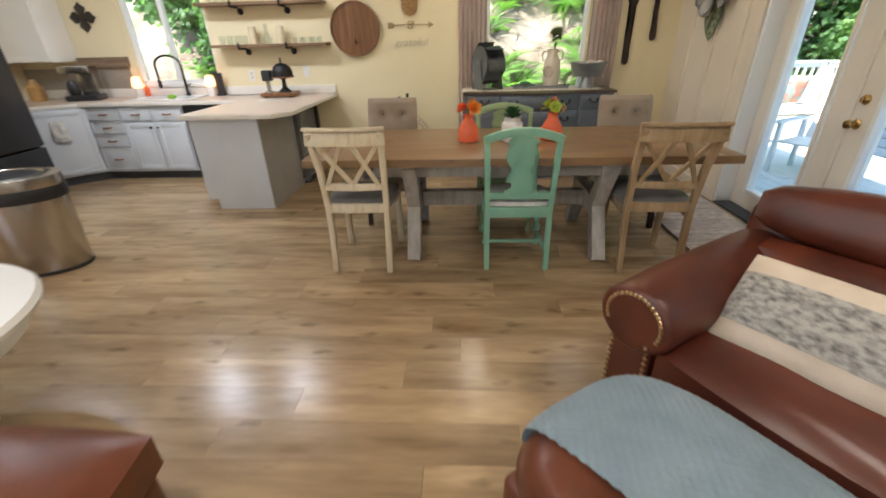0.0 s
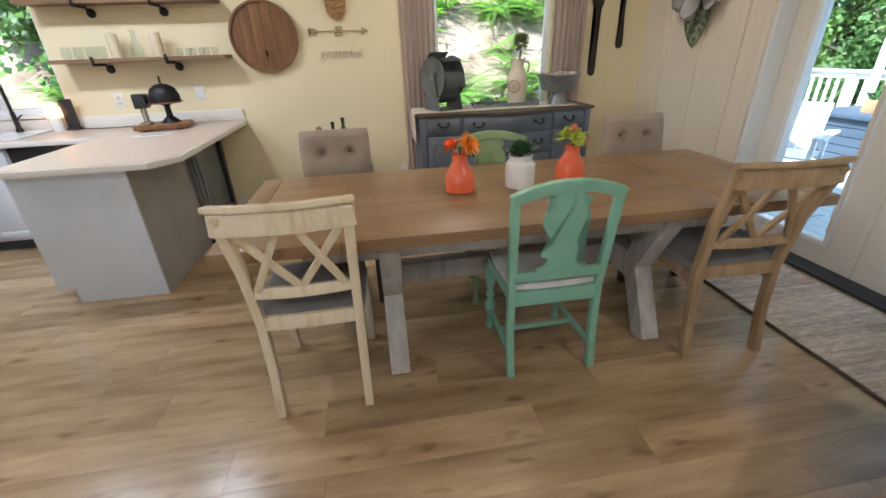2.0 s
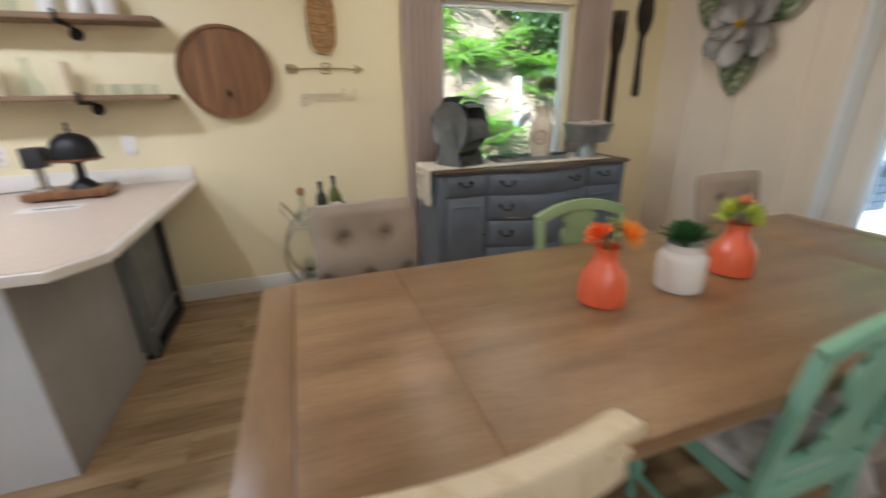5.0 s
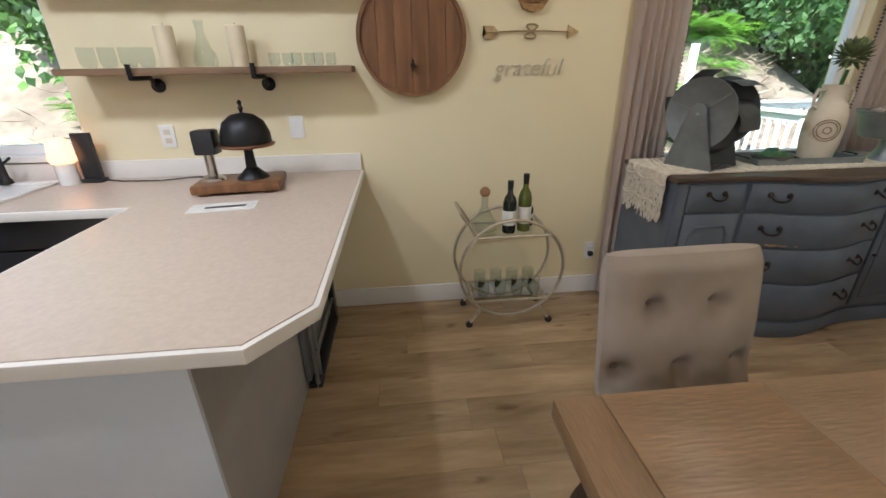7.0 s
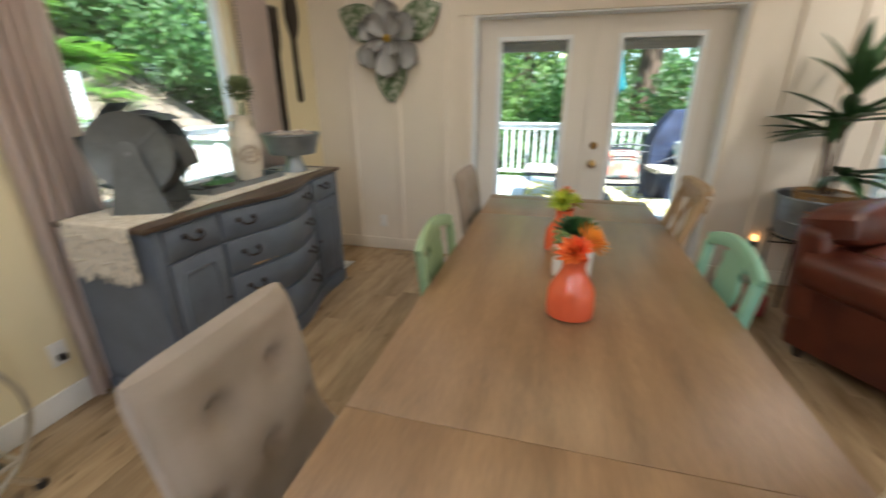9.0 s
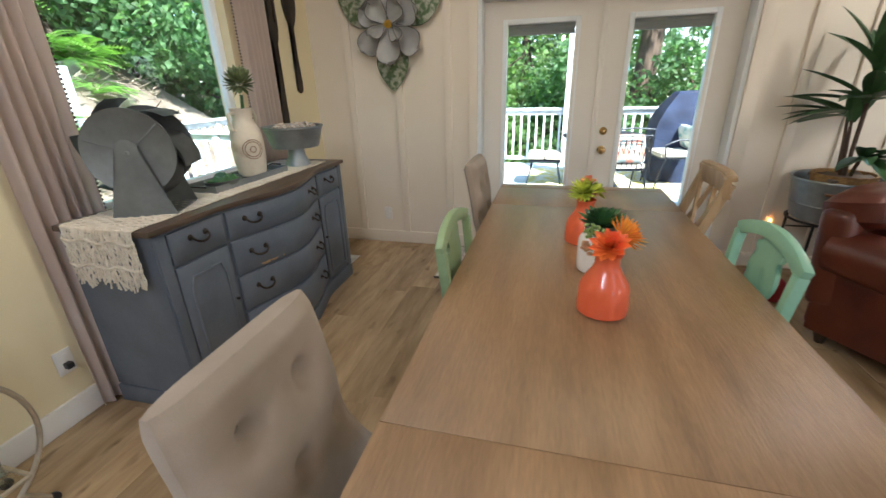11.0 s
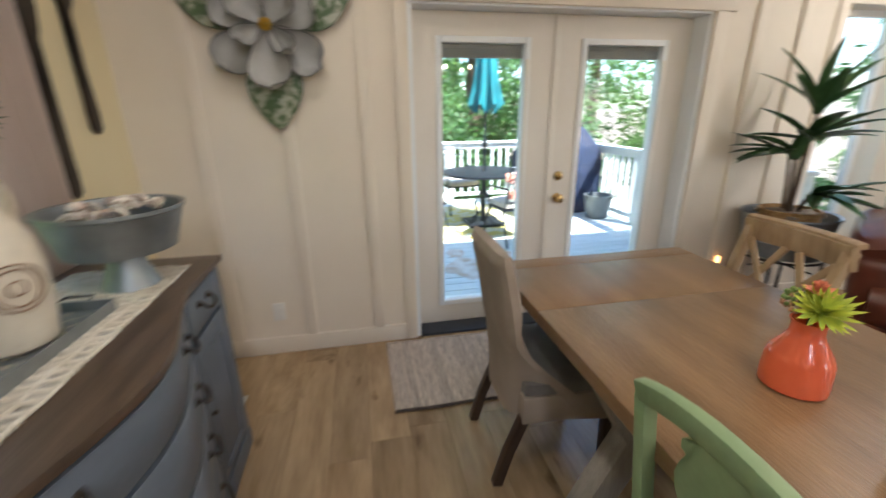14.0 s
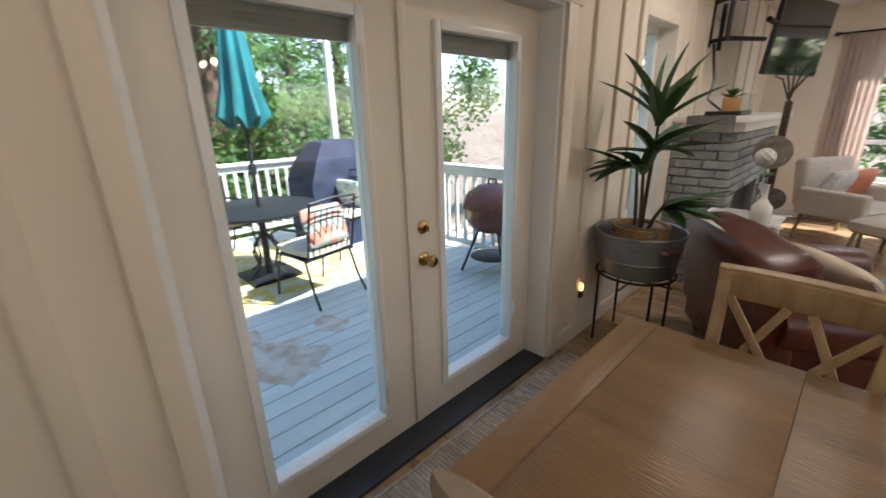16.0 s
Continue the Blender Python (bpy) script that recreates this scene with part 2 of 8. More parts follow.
M["rug"] = mat("rug", (0.70, 0.61, 0.51), (0.46, 0.375, 0.31), 16, 0.95, bump=0.8, bscale=130, stretch=(1, 5, 1), fine=0.3, vary=0.16)
M["galv"] = mat("galv", (0.34, 0.36, 0.37), (0.24, 0.255, 0.265), 7, 0.42, 0.75, bump=0.15, bscale=30, fine=0.14)
M["galv_dull"] = mat("galv_dull", (0.22, 0.235, 0.24), (0.17, 0.18, 0.185), 7, 0.55, 0.45, bump=0.15, bscale=40, fine=0.12)
M["coral"] = mat("coral", (0.78, 0.145, 0.06), (0.72, 0.12, 0.045), 5, 0.16, fine=0.03, coat=0.5)
M["white_glaze"] = mat("white_glaze", (0.80, 0.78, 0.76), (0.76, 0.74, 0.72), 5, 0.2, fine=0.02, coat=0.4)
M["deck"] = mat("deck", (0.58, 0.625, 0.625), (0.50, 0.55, 0.555), 2.5, 0.6, bump=0.3, bscale=40, stretch=(5, 0.5, 1), fine=0.12, vary=0.06)
M["worn"] = mat("worn", (0.42, 0.32, 0.24), (0.58, 0.56, 0.52), 9, 0.8, bump=0.3, fine=0.2)
M["rail_white"] = mat("rail_white", (0.70, 0.72, 0.73), (0.62, 0.65, 0.66), 4, 0.4, fine=0.04)
M["soil"] = mat("soil", (0.27, 0.215, 0.165), (0.14, 0.105, 0.075), 1.6, 0.95, bump=0.8, bscale=9, fine=0.35)
M["bark"] = mat("bark", (0.13, 0.085, 0.06), (0.055, 0.035, 0.025), 6, 0.95, bump=1.0, bscale=14, stretch=(3, 3, 0.4), fine=0.3)
M["leaf_a"] = mat("leaf_a", (0.13, 0.23, 0.095), (0.085, 0.165, 0.065), 1.1, 0.6, fine=0.2, vary=0.35, island=True, bscale=8)
M["leaf_b"] = mat("leaf_b", (0.17, 0.27, 0.085), (0.09, 0.165, 0.05), 1.1, 0.6, fine=0.2, vary=0.35, island=True, bscale=8)
M["fern"] = mat("fern", (0.17, 0.32, 0.05), (0.08, 0.18, 0.03), 3.0, 0.55, fine=0.2, vary=0.3, island=True, bscale=12)
for nm in ("leaf_a", "leaf_b", "fern"):
    translucent(M[nm], 0.5)
M["succulent"] = mat("succulent", (0.055, 0.15, 0.045), (0.03, 0.085, 0.03), 12, 0.4, fine=0.2, vary=0.2, island=True)
M["palm"] = mat("palm", (0.06, 0.13, 0.045), (0.035, 0.08, 0.03), 9, 0.38, fine=0.2, vary=0.2, island=True)

# ---- mesh helpers ----
def bx(x0, x1, y0, y1, z0, z1, bev=0.0, seg=2):
    bm = bmesh.new()
    bmesh.ops.create_cube(bm, size=1.0)
    for v in bm.verts:
        v.co = Vector(((x0 + x1) / 2 + v.co.x * (x1 - x0), (y0 + y1) / 2 + v.co.y * (y1 - y0), (z0 + z1) / 2 + v.co.z * (z1 - z0)))
    if bev:
        bmesh.ops.bevel(bm, geom=bm.edges[:], offset=bev, segments=seg, profile=0.6, affect="EDGES")
    return bm


def merge(*bms):
    out = bmesh.new()
    for b in bms:
        me = bpy.data.meshes.new("tmp")
        b.to_mesh(me)
        b.free()
        out.from_mesh(me)
        bpy.data.meshes.remove(me)
    return out


def moved(bm, m):
    bmesh.ops.transform(bm, matrix=m, verts=bm.verts[:])
    return bm


def lathe(profile, n=28, closed_bottom=True, closed_top=False):
    bm = bmesh.new()
    rings = []
    for r, z in profile:
        rings.append([bm.verts.new((r * math.cos(2 * math.pi * i / n), r * math.sin(2 * math.pi * i / n), z)) for i in range(n)])
    for a, b in zip(rings, rings[1:]):
        for i in range(n):
            bm.faces.new((a[i], a[(i + 1) % n], b[(i + 1) % n], b[i]))
    if closed_bottom:
        bm.faces.new(rings[0][::-1])
    if closed_top:
        bm.faces.new(rings[-1])
    return bm


def tube(pts, r, n=8, closed=False):
    bm = bmesh.new()
    pts = [Vector(p) for p in pts]
    rr = r if isinstance(r, (list, tuple)) else [r] * len(pts)
    rings, up = [], Vector((0, 0, 1))
    k = len(pts)
    prev = None
    for i, p in enumerate(pts):
        q0, q1 = (pts[i - 1], pts[(i + 1) % k]) if closed else (pts[max(i - 1, 0)], pts[min(i + 1, k - 1)])
        d = (q1 - q0).normalized()
        if prev is None:
            side = d.cross(up if abs(d.z) < 0.95 else Vector((1, 0, 0))).normalized()
        else:
            side = (prev - d * prev.dot(d)).normalized()
        prev = side
        nor = side.cross(d)
        rings.append([bm.verts.new(p + (side * math.cos(2 * math.pi * j / n) + nor * math.sin(2 * math.pi * j / n)) * rr[i]) for j in range(n)])
    pairs = list(zip(rings, rings[1:])) + ([(rings[-1], rings[0])] if closed else [])
    for a, b in pairs:
        for j in range(n):
            bm.faces.new((a[j], a[(j + 1) % n], b[(j + 1) % n], b[j]))
    if not closed:
        bm.faces.new(rings[0][::-1])
        bm.faces.new(rings[-1])
    bmesh.ops.recalc_face_normals(bm, faces=bm.faces[:])
    return bm


def plate(outline, t, bev=0.0):
    """An outline in x, z extruded along y from 0 to t."""
    bm = bmesh.new()
    f = bm.faces.new([bm.verts.new((x, 0, z)) for x, z in outline])
    bmesh.ops.triangulate(bm, faces=[f])
    r = bmesh.ops.extrude_face_region(bm, geom=bm.faces[:])
    for v in [g for g in r["geom"] if isinstance(g, bmesh.types.BMVert)]:
        v.co.y += t
    bmesh.ops.recalc_face_normals(bm, faces=bm.faces[:])
    return bm


def slab(outline, z0, z1, bev=0.0):
    """An outline in x, y extruded from z0 to z1, with its rims rounded."""
    bm = bmesh.new()
    bottom = bm.faces.new([bm.verts.new((x, y, z0)) for x, y in outline])
    r = bmesh.ops.extrude_face_region(bm, geom=[bottom])
    top = [g for g in r["geom"] if isinstance(g, bmesh.types.BMVert)]
    for v in top:
        v.co.z = z1
    bmesh.ops.recalc_face_normals(bm, faces=bm.faces[:])
    if bev:
        flat = [ed for ed in bm.edges if abs(ed.verts[0].co.z - ed.verts[1].co.z) < 1e-6]
        bmesh.ops.bevel(bm, geom=flat, offset=bev, segments=2, profile=0.6, affect="EDGES")
    return bm


def cushion(w, d, h, n=14, power=3.5, edge=0.25, wob=0.006, seed=0.0):
    """A stuffed pad centred on x, y, resting on z 0."""
    bm = bmesh.new()
    top, bot = [], []
    for j in range(n + 1):
        tr, br = [], []
        for i in range(n + 1):
            u, v = 2 * i / n - 1, 2 * j / n - 1
            fall = max(0.0, (1 - abs(u) ** power) * (1 - abs(v) ** power)) ** 0.5
            k = edge + (1 - edge) * fall
            sq = 1 - 0.06 * (abs(u * v)) ** 2
            z = h / 2 * k
            wv = noise.noise((u * 2 + seed, v * 2, seed)) * wob
            border = i in (0, n) or j in (0, n)
            tr.append(bm.verts.new((u * w / 2 * sq, v * d / 2 * sq, h / 2 + z + (0 if border else wv))))
            br.append(bm.verts.new((u * w / 2 * sq, v * d / 2 * sq, h / 2 - z)))
        top.append(tr)
        bot.append(br)
    for j in range(n):
        for i in range(n):
            bm.faces.new((top[j][i], top[j][i + 1], top[j + 1][i + 1], top[j + 1][i]))
            bm.faces.new((bot[j][i], bot[j + 1][i], bot[j + 1][i + 1], bot[j][i + 1]))
    for i in range(n):
        bm.faces.new((top[0][i + 1], top[0][i], bot[0][i], bot[0][i + 1]))
        bm.faces.new((top[n][i], top[n][i + 1], bot[n][i + 1], bot[n][i]))
        bm.faces.new((top[i][0], top[i + 1][0], bot[i + 1][0], bot[i][0]))
        bm.faces.new((top[i + 1][n], top[i][n], bot[i][n], bot[i + 1][n]))
    bmesh.ops.recalc_face_normals(bm, faces=bm.faces[:])
    return bm


def bar(pts, w, d, side=(1, 0, 0), bev=0.004):
    """A bar of rectangular section: w along side, d across it."""
    bm = bmesh.new()
    s = Vector(side).normalized()
    pts = [Vector(p) for p in pts]
    rings = []
    for i, p in enumerate(pts):
        t = (pts[min(i + 1, len(pts) - 1)] - pts[max(i - 1, 0)]).normalized()
        n = t.cross(s).normalized()
        sw = n.cross(t).normalized()
        rings.append([bm.verts.new(p + sw * (a * w / 2) + n * (b * d / 2)) for a, b in ((-1, -1), (1, -1), (1, 1), (-1, 1))])
    for a, b in zip(rings, rings[1:]):
        for j in range(4):
            bm.faces.new((a[j], a[(j + 1) % 4], b[(j + 1) % 4], b[j]))
    bm.faces.new(rings[0][::-1])
    bm.faces.new(rings[-1])
    bmesh.ops.recalc_face_normals(bm, faces=bm.faces[:])
    if bev:
        sharp = [ed for ed in bm.edges if len(ed.link_faces) == 2 and ed.calc_face_angle(0) > 0.8]
        bmesh.ops.bevel(bm, geom=sharp, offset=bev, segments=2, profile=0.6, affect="EDGES")
    return bm


def to_mesh(name, bm, material, smooth=True):
    me = bpy.data.meshes.new(name)
    bm.to_mesh(me)
    bm.free()
    me.materials.append(M[material] if isinstance(material, str) else material)
    if smooth:
        me.polygons.foreach_set("use_smooth", [True] * len(me.polygons))
        me.set_sharp_from_angle(angle=radians(38))
    return me


def part(name, bm, material, parent=None, label="", at=None):
    ob = new(name, to_mesh(name, bm, material))
    if parent is not None:
        ob.parent = parent
    if at is not None:
        ob.matrix_basis = at
    if label:
        ob["label"] = label
    return ob


def thing(name, label, category, m=None, group="", kind=""):
    ob = new(name)
    ob.empty_display_size = 0.1
    if m is not None:
        ob.matrix_basis = m
    return tagged(ob, label, category, group, kind)


def solid(name, bm, material, label, category, m=None, group="", kind=""):
    ob = part(name, bm, material)
    if m is not None:
        ob.matrix_basis = m
    return tagged(ob, label, category, group, kind)


def structure(name, bm, material, label="", category=""):
    return tagged(part(name, bm, material), label, category, "", "structure")


# ---- large structure ----
XE, YN, XW, YS = 3.16, 5.705, -4.55, -2.95
WT = 0.16


def wall_with_holes(name, along, c0, c1, a0, a1, z0, z1, holes, material, label):
    """A wall from c0 to c1 in thickness; along 'x' or 'y' from a0 to a1; holes are (a0, a1, z0, z1)."""
    us = sorted({a0, a1, *[h[0] for h in holes], *[h[1] for h in holes]})
    zs = sorted({z0, z1, *[h[2] for h in holes], *[h[3] for h in holes]})
    bm = bmesh.new()
    grid = {}

    def solid_at(i, j):
        if not (0 <= i < len(us) - 1 and 0 <= j < len(zs) - 1):
            return False
        u, z = (us[i] + us[i + 1]) / 2, (zs[j] + zs[j + 1]) / 2
        return not any(h[0] < u < h[1] and h[2] < z < h[3] for h in holes)

    def vert(i, j, k):
        key = (i, j, k)
        if key not in grid:
            c = (c0, c1)[k]
            grid[key] = bm.verts.new((us[i], c, zs[j]) if along == "x" else (c, us[i], zs[j]))
        return grid[key]

    for i in range(len(us) - 1):
        for j in range(len(zs) - 1):
            if not solid_at(i, j):
                continue
            for k in (0, 1):
                bm.faces.new([vert(i, j, k), vert(i + 1, j, k), vert(i + 1, j + 1, k), vert(i, j + 1, k)])
            for di, dj, p, q in ((-1, 0, (i, j), (i, j + 1)), (1, 0, (i + 1, j), (i + 1, j + 1)), (0, -1, (i, j), (i + 1, j)), (0, 1, (i, j + 1), (i + 1, j + 1))):
                if not solid_at(i + di, j + dj):
                    bm.faces.new([vert(*p, 0), vert(*q, 0), vert(*q, 1), vert(*p, 1)])
    bmesh.ops.recalc_face_normals(bm, faces=bm.faces[:])
    return structure(name, bm, material, label, "wall")


DY0, DY1, DZ = 2.385, 4.262, 1.99       # french door opening
WNX0, WNX1, WNZ0, WNZ1 = 1.06, 2.19, 0.86, 2.06   # dining window
WKX0, WKX1, WKZ0, WKZ1 = -3.12, -2.13, 1.02, 2.05  # sink window
WEY0, WEY1, WEZ0, WEZ1 = 0.80, 1.40, 0.42, 2.06    # narrow east window
wall_north = wall_with_holes("wall_north", "x", YN, YN + WT, XW - WT, XE + 0.20, -0.05, CEIL, [(WNX0, WNX1, WNZ0, WNZ1), (WKX0, WKX1, WKZ0, WKZ1)], "wall_yellow", "pale yellow painted wall with two windows")
wall_east = wall_with_holes("wall_east", "y", XE, XE + 0.20, YS - WT, YN, -0.05, CEIL, [(DY0, DY1, -0.05, DZ), (WEY0, WEY1, WEZ0, WEZ1)], "wall_cream", "off-white board-and-batten wall with french doors")
# the second hole (-3.0 to -1.0) is added, unseen, to let in sky light
wall_south = wall_with_holes("wall_south", "x", YS - WT, YS, XW - WT, XE, -0.05, CEIL, [(0.55, 2.16, 0.55, 2.2), (-3.0, -1.0, 0.55, 2.2)], "wall_cream", "plain light wall with a curtained window and an added unseen daylight opening")
# this wall's hole is made up: it brings cool side light onto the peninsula
wall_west = wall_with_holes("wall_west", "y", XW - WT, XW, YS, YN, -0.05, CEIL, [(-1.9, 0.3, 0.5, 2.2)], "wall_yellow", "plain light wall with an added unseen opening for daylight")
ceiling = structure("ceiling", bx(XW - WT, XE + 0.2, YS - WT, YN + WT, CEIL, CEIL + 0.12), "ceiling", "flat white ceiling", "ceiling")
floor_ob = structure("floor", bx(XW - WT, XE + 0.2, YS - WT, YN + WT, -0.12, -0.012), "subfloor", "oak-look plank floor with dark joints", "floor")

# battens, baseboards and trim of the east wall
for i, by in enumerate((5.36, 4.925, 4.505, 2.05, 1.72, 0.45, 0.05, -1.2, -1.7, -2.2)):
    structure("batten", bx(XE - 0.02, XE, by - 0.03, by + 0.03, 0.11, CEIL, 0.0015), "wall_cream")
for y0, y1 in ((DY1 + 0.07, YN), (0.62, DY0 - 0.09), (YS, 0.6)):
    structure("baseboard", bx(XE - 0.02, XE, y0, y1, 0, 0.11, 0.004), "wall_cream")
structure("trim", bx(XE - 0.022, XE, DY1, DY1 + 0.07, 0, DZ, 0.004), "wall_cream", "flat door casing", "trim")
structure("trim", bx(XE - 0.022, XE, DY0 - 0.09, DY0, 0, DZ, 0.004), "wall_cream", "flat door casing", "trim")
structure("trim", bx(XE - 0.026, XE, DY0 - 0.14, DY1 + 0.12, DZ, DZ + 0.12, 0.004), "wall_cream", "flat head casing over the doors", "trim")
structure("trim", bx(XE - 0.02, XE, WEY0 - 0.08, WEY0, WEZ0 - 0.08, WEZ1 + 0.08, 0.004), "wall_cream", "window casing", "trim")
structure("trim", bx(XE - 0.02, XE, WEY1, WEY1 + 0.08, WEZ0 - 0.08, WEZ1 + 0.08, 0.004), "wall_cream", "window casing", "trim")
structure("trim", bx(XE - 0.02, XE, WEY0, WEY1, WEZ1, WEZ1 + 0.08, 0.004), "wall_cream", "window casing", "trim")
structure("baseboard", bx(-0.96, XE - 0.02, YN - 0.016, YN, 0, 0.12, 0.004), "white_paint", "white painted baseboard", "baseboard")
structure("baseboard", bx(XW, XE - 0.02, YS, YS + 0.016, 0, 0.12, 0.004), "white_paint", "white painted baseboard", "baseboard")


# ---- french doors ----
def door_leaf(y0, y1, hinge_high, handed):
    xs, xf = XE + 0.13, XE + 0.175
    th = thing("door_%d" % handed, "cream french door with a tall glass lite and raised mini blind", "door", kind="structure")
    gz0, gz1 = 0.15, 1.848
    g0, g1 = (3.505, 4.085) if handed == 1 else (2.575, 3.17)
    zt = DZ - 0.015
    part("stile", bx(xs, xf, y0, g0, 0.02, zt), "door_paint", th)
    part("stile", bx(xs, xf, g1, y1, 0.02, zt), "door_paint", th)
    part("rail", bx(xs, xf, g0, g1, 0.02, gz0), "door_paint", th)
    part("rail", bx(xs, xf, g0, g1, gz1, zt), "door_paint", th)
    w = 0.036
    fr = part("lite_frame", merge(bx(xs - 0.014, xf + 0.014, g0, g0 + w, gz0, gz1, 0.006), bx(xs - 0.014, xf + 0.014, g1 - w, g1, gz0, gz1, 0.006),
                                  bx(xs - 0.014, xf + 0.014, g0 + w, g1 - w, gz0, gz0 + w, 0.006), bx(xs - 0.014, xf + 0.014, g0 + w, g1 - w, gz1 - w, gz1, 0.006)), "frame_white", th, "white moulded lite frame")
    pane = part("pane", bx(xs + 0.02, xs + 0.026, g0 + w, g1 - w, gz0 + w, gz1 - w), "pane", th, "clear glass pane")
    pane.visible_shadow = False
    bl = part("blind", bx(xs + 0.034, xs + 0.05, g0 + w, g1 - w, gz1 - w - 0.025, gz1 - w), "blind", th, "raised grey mini blind")
    for k in range(9):
        part("slat", bx(xs + 0.032, xs + 0.052, g0 + w + 0.004, g1 - w - 0.004, gz1 - w - 0.031 - k * 0.0055, gz1 - w - 0.027 - k * 0.0055), "blind", bl)
    track_y = g0 + w - 0.012
    part("blind_track", bx(xs - 0.024, xs - 0.014, track_y - 0.011, track_y + 0.011, gz0 + 0.1, gz1 - 0.12, 0.003), "door_paint", th)
    part("blind_slider", bx(xs - 0.034, xs - 0.024, track_y - 0.009, track_y + 0.009, 0.35, 0.44, 0.003), "frame_white", th)
    return th


YM = 3.338
door_left = door_leaf(YM + 0.003, DY1 - 0.03, True, 1)
door_right = door_leaf(DY0 + 0.03, YM - 0.003, False, 2)
part("astragal", bx(XE + 0.115, XE + 0.13, YM - 0.02, YM + 0.02, 0.03, DZ - 0.02, 0.006), "door_paint", door_right)
for zz, nm in ((0.872, "door_knob"), (1.02, "deadbolt")):
    prof = [(0.032, 0), (0.032, 0.006), (0.024, 0.012), (0.012, 0.016), (0.012, 0.034), (0.024, 0.042), (0.029, 0.056), (0.024, 0.068), (0.006, 0.072)] if nm == "door_knob" else [(0.031, 0), (0.031, 0.008), (0.022, 0.018), (0.016, 0.02), (0.016, 0.024)]
    part(nm, lathe(prof, 24, True, True), "brass", door_right, "polished brass", pose(XE + 0.13, 3.265, zz, 0, -90, 0))
part("thumb_turn", bx(XE + 0.092, XE + 0.108, 3.259, 3.271, 1.005, 1.035, 0.003), "brass", door_right)
frame_bm = merge(bx(XE, XE + 0.20, DY1 - 0.027, DY1, 0, DZ), bx(XE, XE + 0.20, DY0, DY0 + 0.027, 0, DZ), bx(XE, XE + 0.20, DY0 + 0.027, DY1 - 0.027, DZ - 0.012, DZ))
structure("door_frame", frame_bm, "frame_white", "white painted door jamb", "door frame")
structure("threshold", bx(XE - 0.015, XE + 0.23, DY0 + 0.03, DY1 - 0.03, -0.045, 0.018, 0.006), "threshold", "dark rubber door threshold", "threshold")


# ---- windows ----
def window_unit(name, x0, x1, z0, z1, label, mullion=None, sill=True):
    th = thing(name, label, "window", kind="structure")
    y0, y1 = YN + 0.06, YN + 0.11
    w = 0.045
    part("window_frame", merge(bx(x0, x0 + w, y0, y1, z0, z1, 0.004), bx(x1 - w, x1, y0, y1, z0, z1, 0.004), bx(x0 + w, x1 - w, y0, y1, z0, z0 + w, 0.004), bx(x0 + w, x1 - w, y0, y1, z1 - w, z1, 0.004)), "frame_white", th)
    edges = [x0 + w, x1 - w]
    if mullion:
        part("mullion", bx(mullion - 0.025, mullion + 0.025, y0 - 0.01, y1, z0 + w, z1 - w, 0.004), "frame_white", th)
        edges = [x0 + w, mullion - 0.025, mullion + 0.025, x1 - w]
    for a, b in zip(edges[::2], edges[1::2]):
        p = part("pane", bx(a, b, y0 + 0.02, y0 + 0.026, z0 + w, z1 - w), "pane", th)
        p.visible_shadow = False
    part("window_sill", bx(x0 - 0.03, x1 + 0.03, YN - 0.035, y0, z0 - 0.03, z0 + 0.002, 0.005), "white_paint", th)
    return th


window_dining = window_unit("window_1", WNX0, WNX1, WNZ0, WNZ1, "white picture window behind the sideboard")
window_sink = window_unit("window_2", WKX0, WKX1, WKZ0, WKZ1, "white slider window over the sink", mullion=-2.66)
window_east = thing("window_3", "narrow white window in a deep reveal", "window", kind="structure")
part("window_frame", merge(bx(XE + 0.12, XE + 0.17, WEY0, WEY0 + 0.04, WEZ0, WEZ1), bx(XE + 0.12, XE + 0.17, WEY1 - 0.04, WEY1, WEZ0, WEZ1), bx(XE + 0.12, XE + 0.17, WEY0 + 0.04, WEY1 - 0.04, WEZ0, WEZ0 + 0.04), bx(XE + 0.12, XE + 0.17, WEY0 + 0.04, WEY1 - 0.04, WEZ1 - 0.04, WEZ1)), "frame_white", window_east)
pane_e = part("pane", bx(XE + 0.14, XE + 0.146, WEY0 + 0.04, WEY1 - 0.04, WEZ0 + 0.04, WEZ1 - 0.04), "pane", window_east)
pane_e.visible_shadow = False
window_south = thing("window_4", "white far living room window, plus frames of an added unseen one", "window", kind="structure")
part("window_frame", merge(bx(0.55, 0.6, YS - 0.1, YS - 0.05, 0.55, 2.2), bx(2.11, 2.16, YS - 0.1, YS - 0.05, 0.55, 2.2), bx(0.6, 2.11, YS - 0.1, YS - 0.05, 0.55, 0.6), bx(0.6, 2.11, YS - 0.1, YS - 0.05, 2.15, 2.2), bx(0.6, 2.11, YS - 0.1, YS - 0.05, 1.0, 1.05)), "frame_white", window_south)
# frames for the added daylight opening, which stays out of view
for sx0, sx1 in ((-3.0, -2.02), (-1.98, -1.0)):
    part("window_frame", merge(bx(sx0, sx0 + 0.05, YS - 0.1, YS - 0.05, 0.55, 2.2), bx(sx1 - 0.05, sx1, YS - 0.1, YS - 0.05, 0.55, 2.2)), "frame_white", window_south)
pane_s = part("pane", bx(0.6, 2.11, YS - 0.08, YS - 0.074, 0.6, 2.15), "pane", window_south)
pane_s.visible_shadow = False
part("window_sill", bx(0.5, 2.2, YS - 0.05, YS + 0.05, 0.52, 0.552, 0.005), "white_paint", window_south)


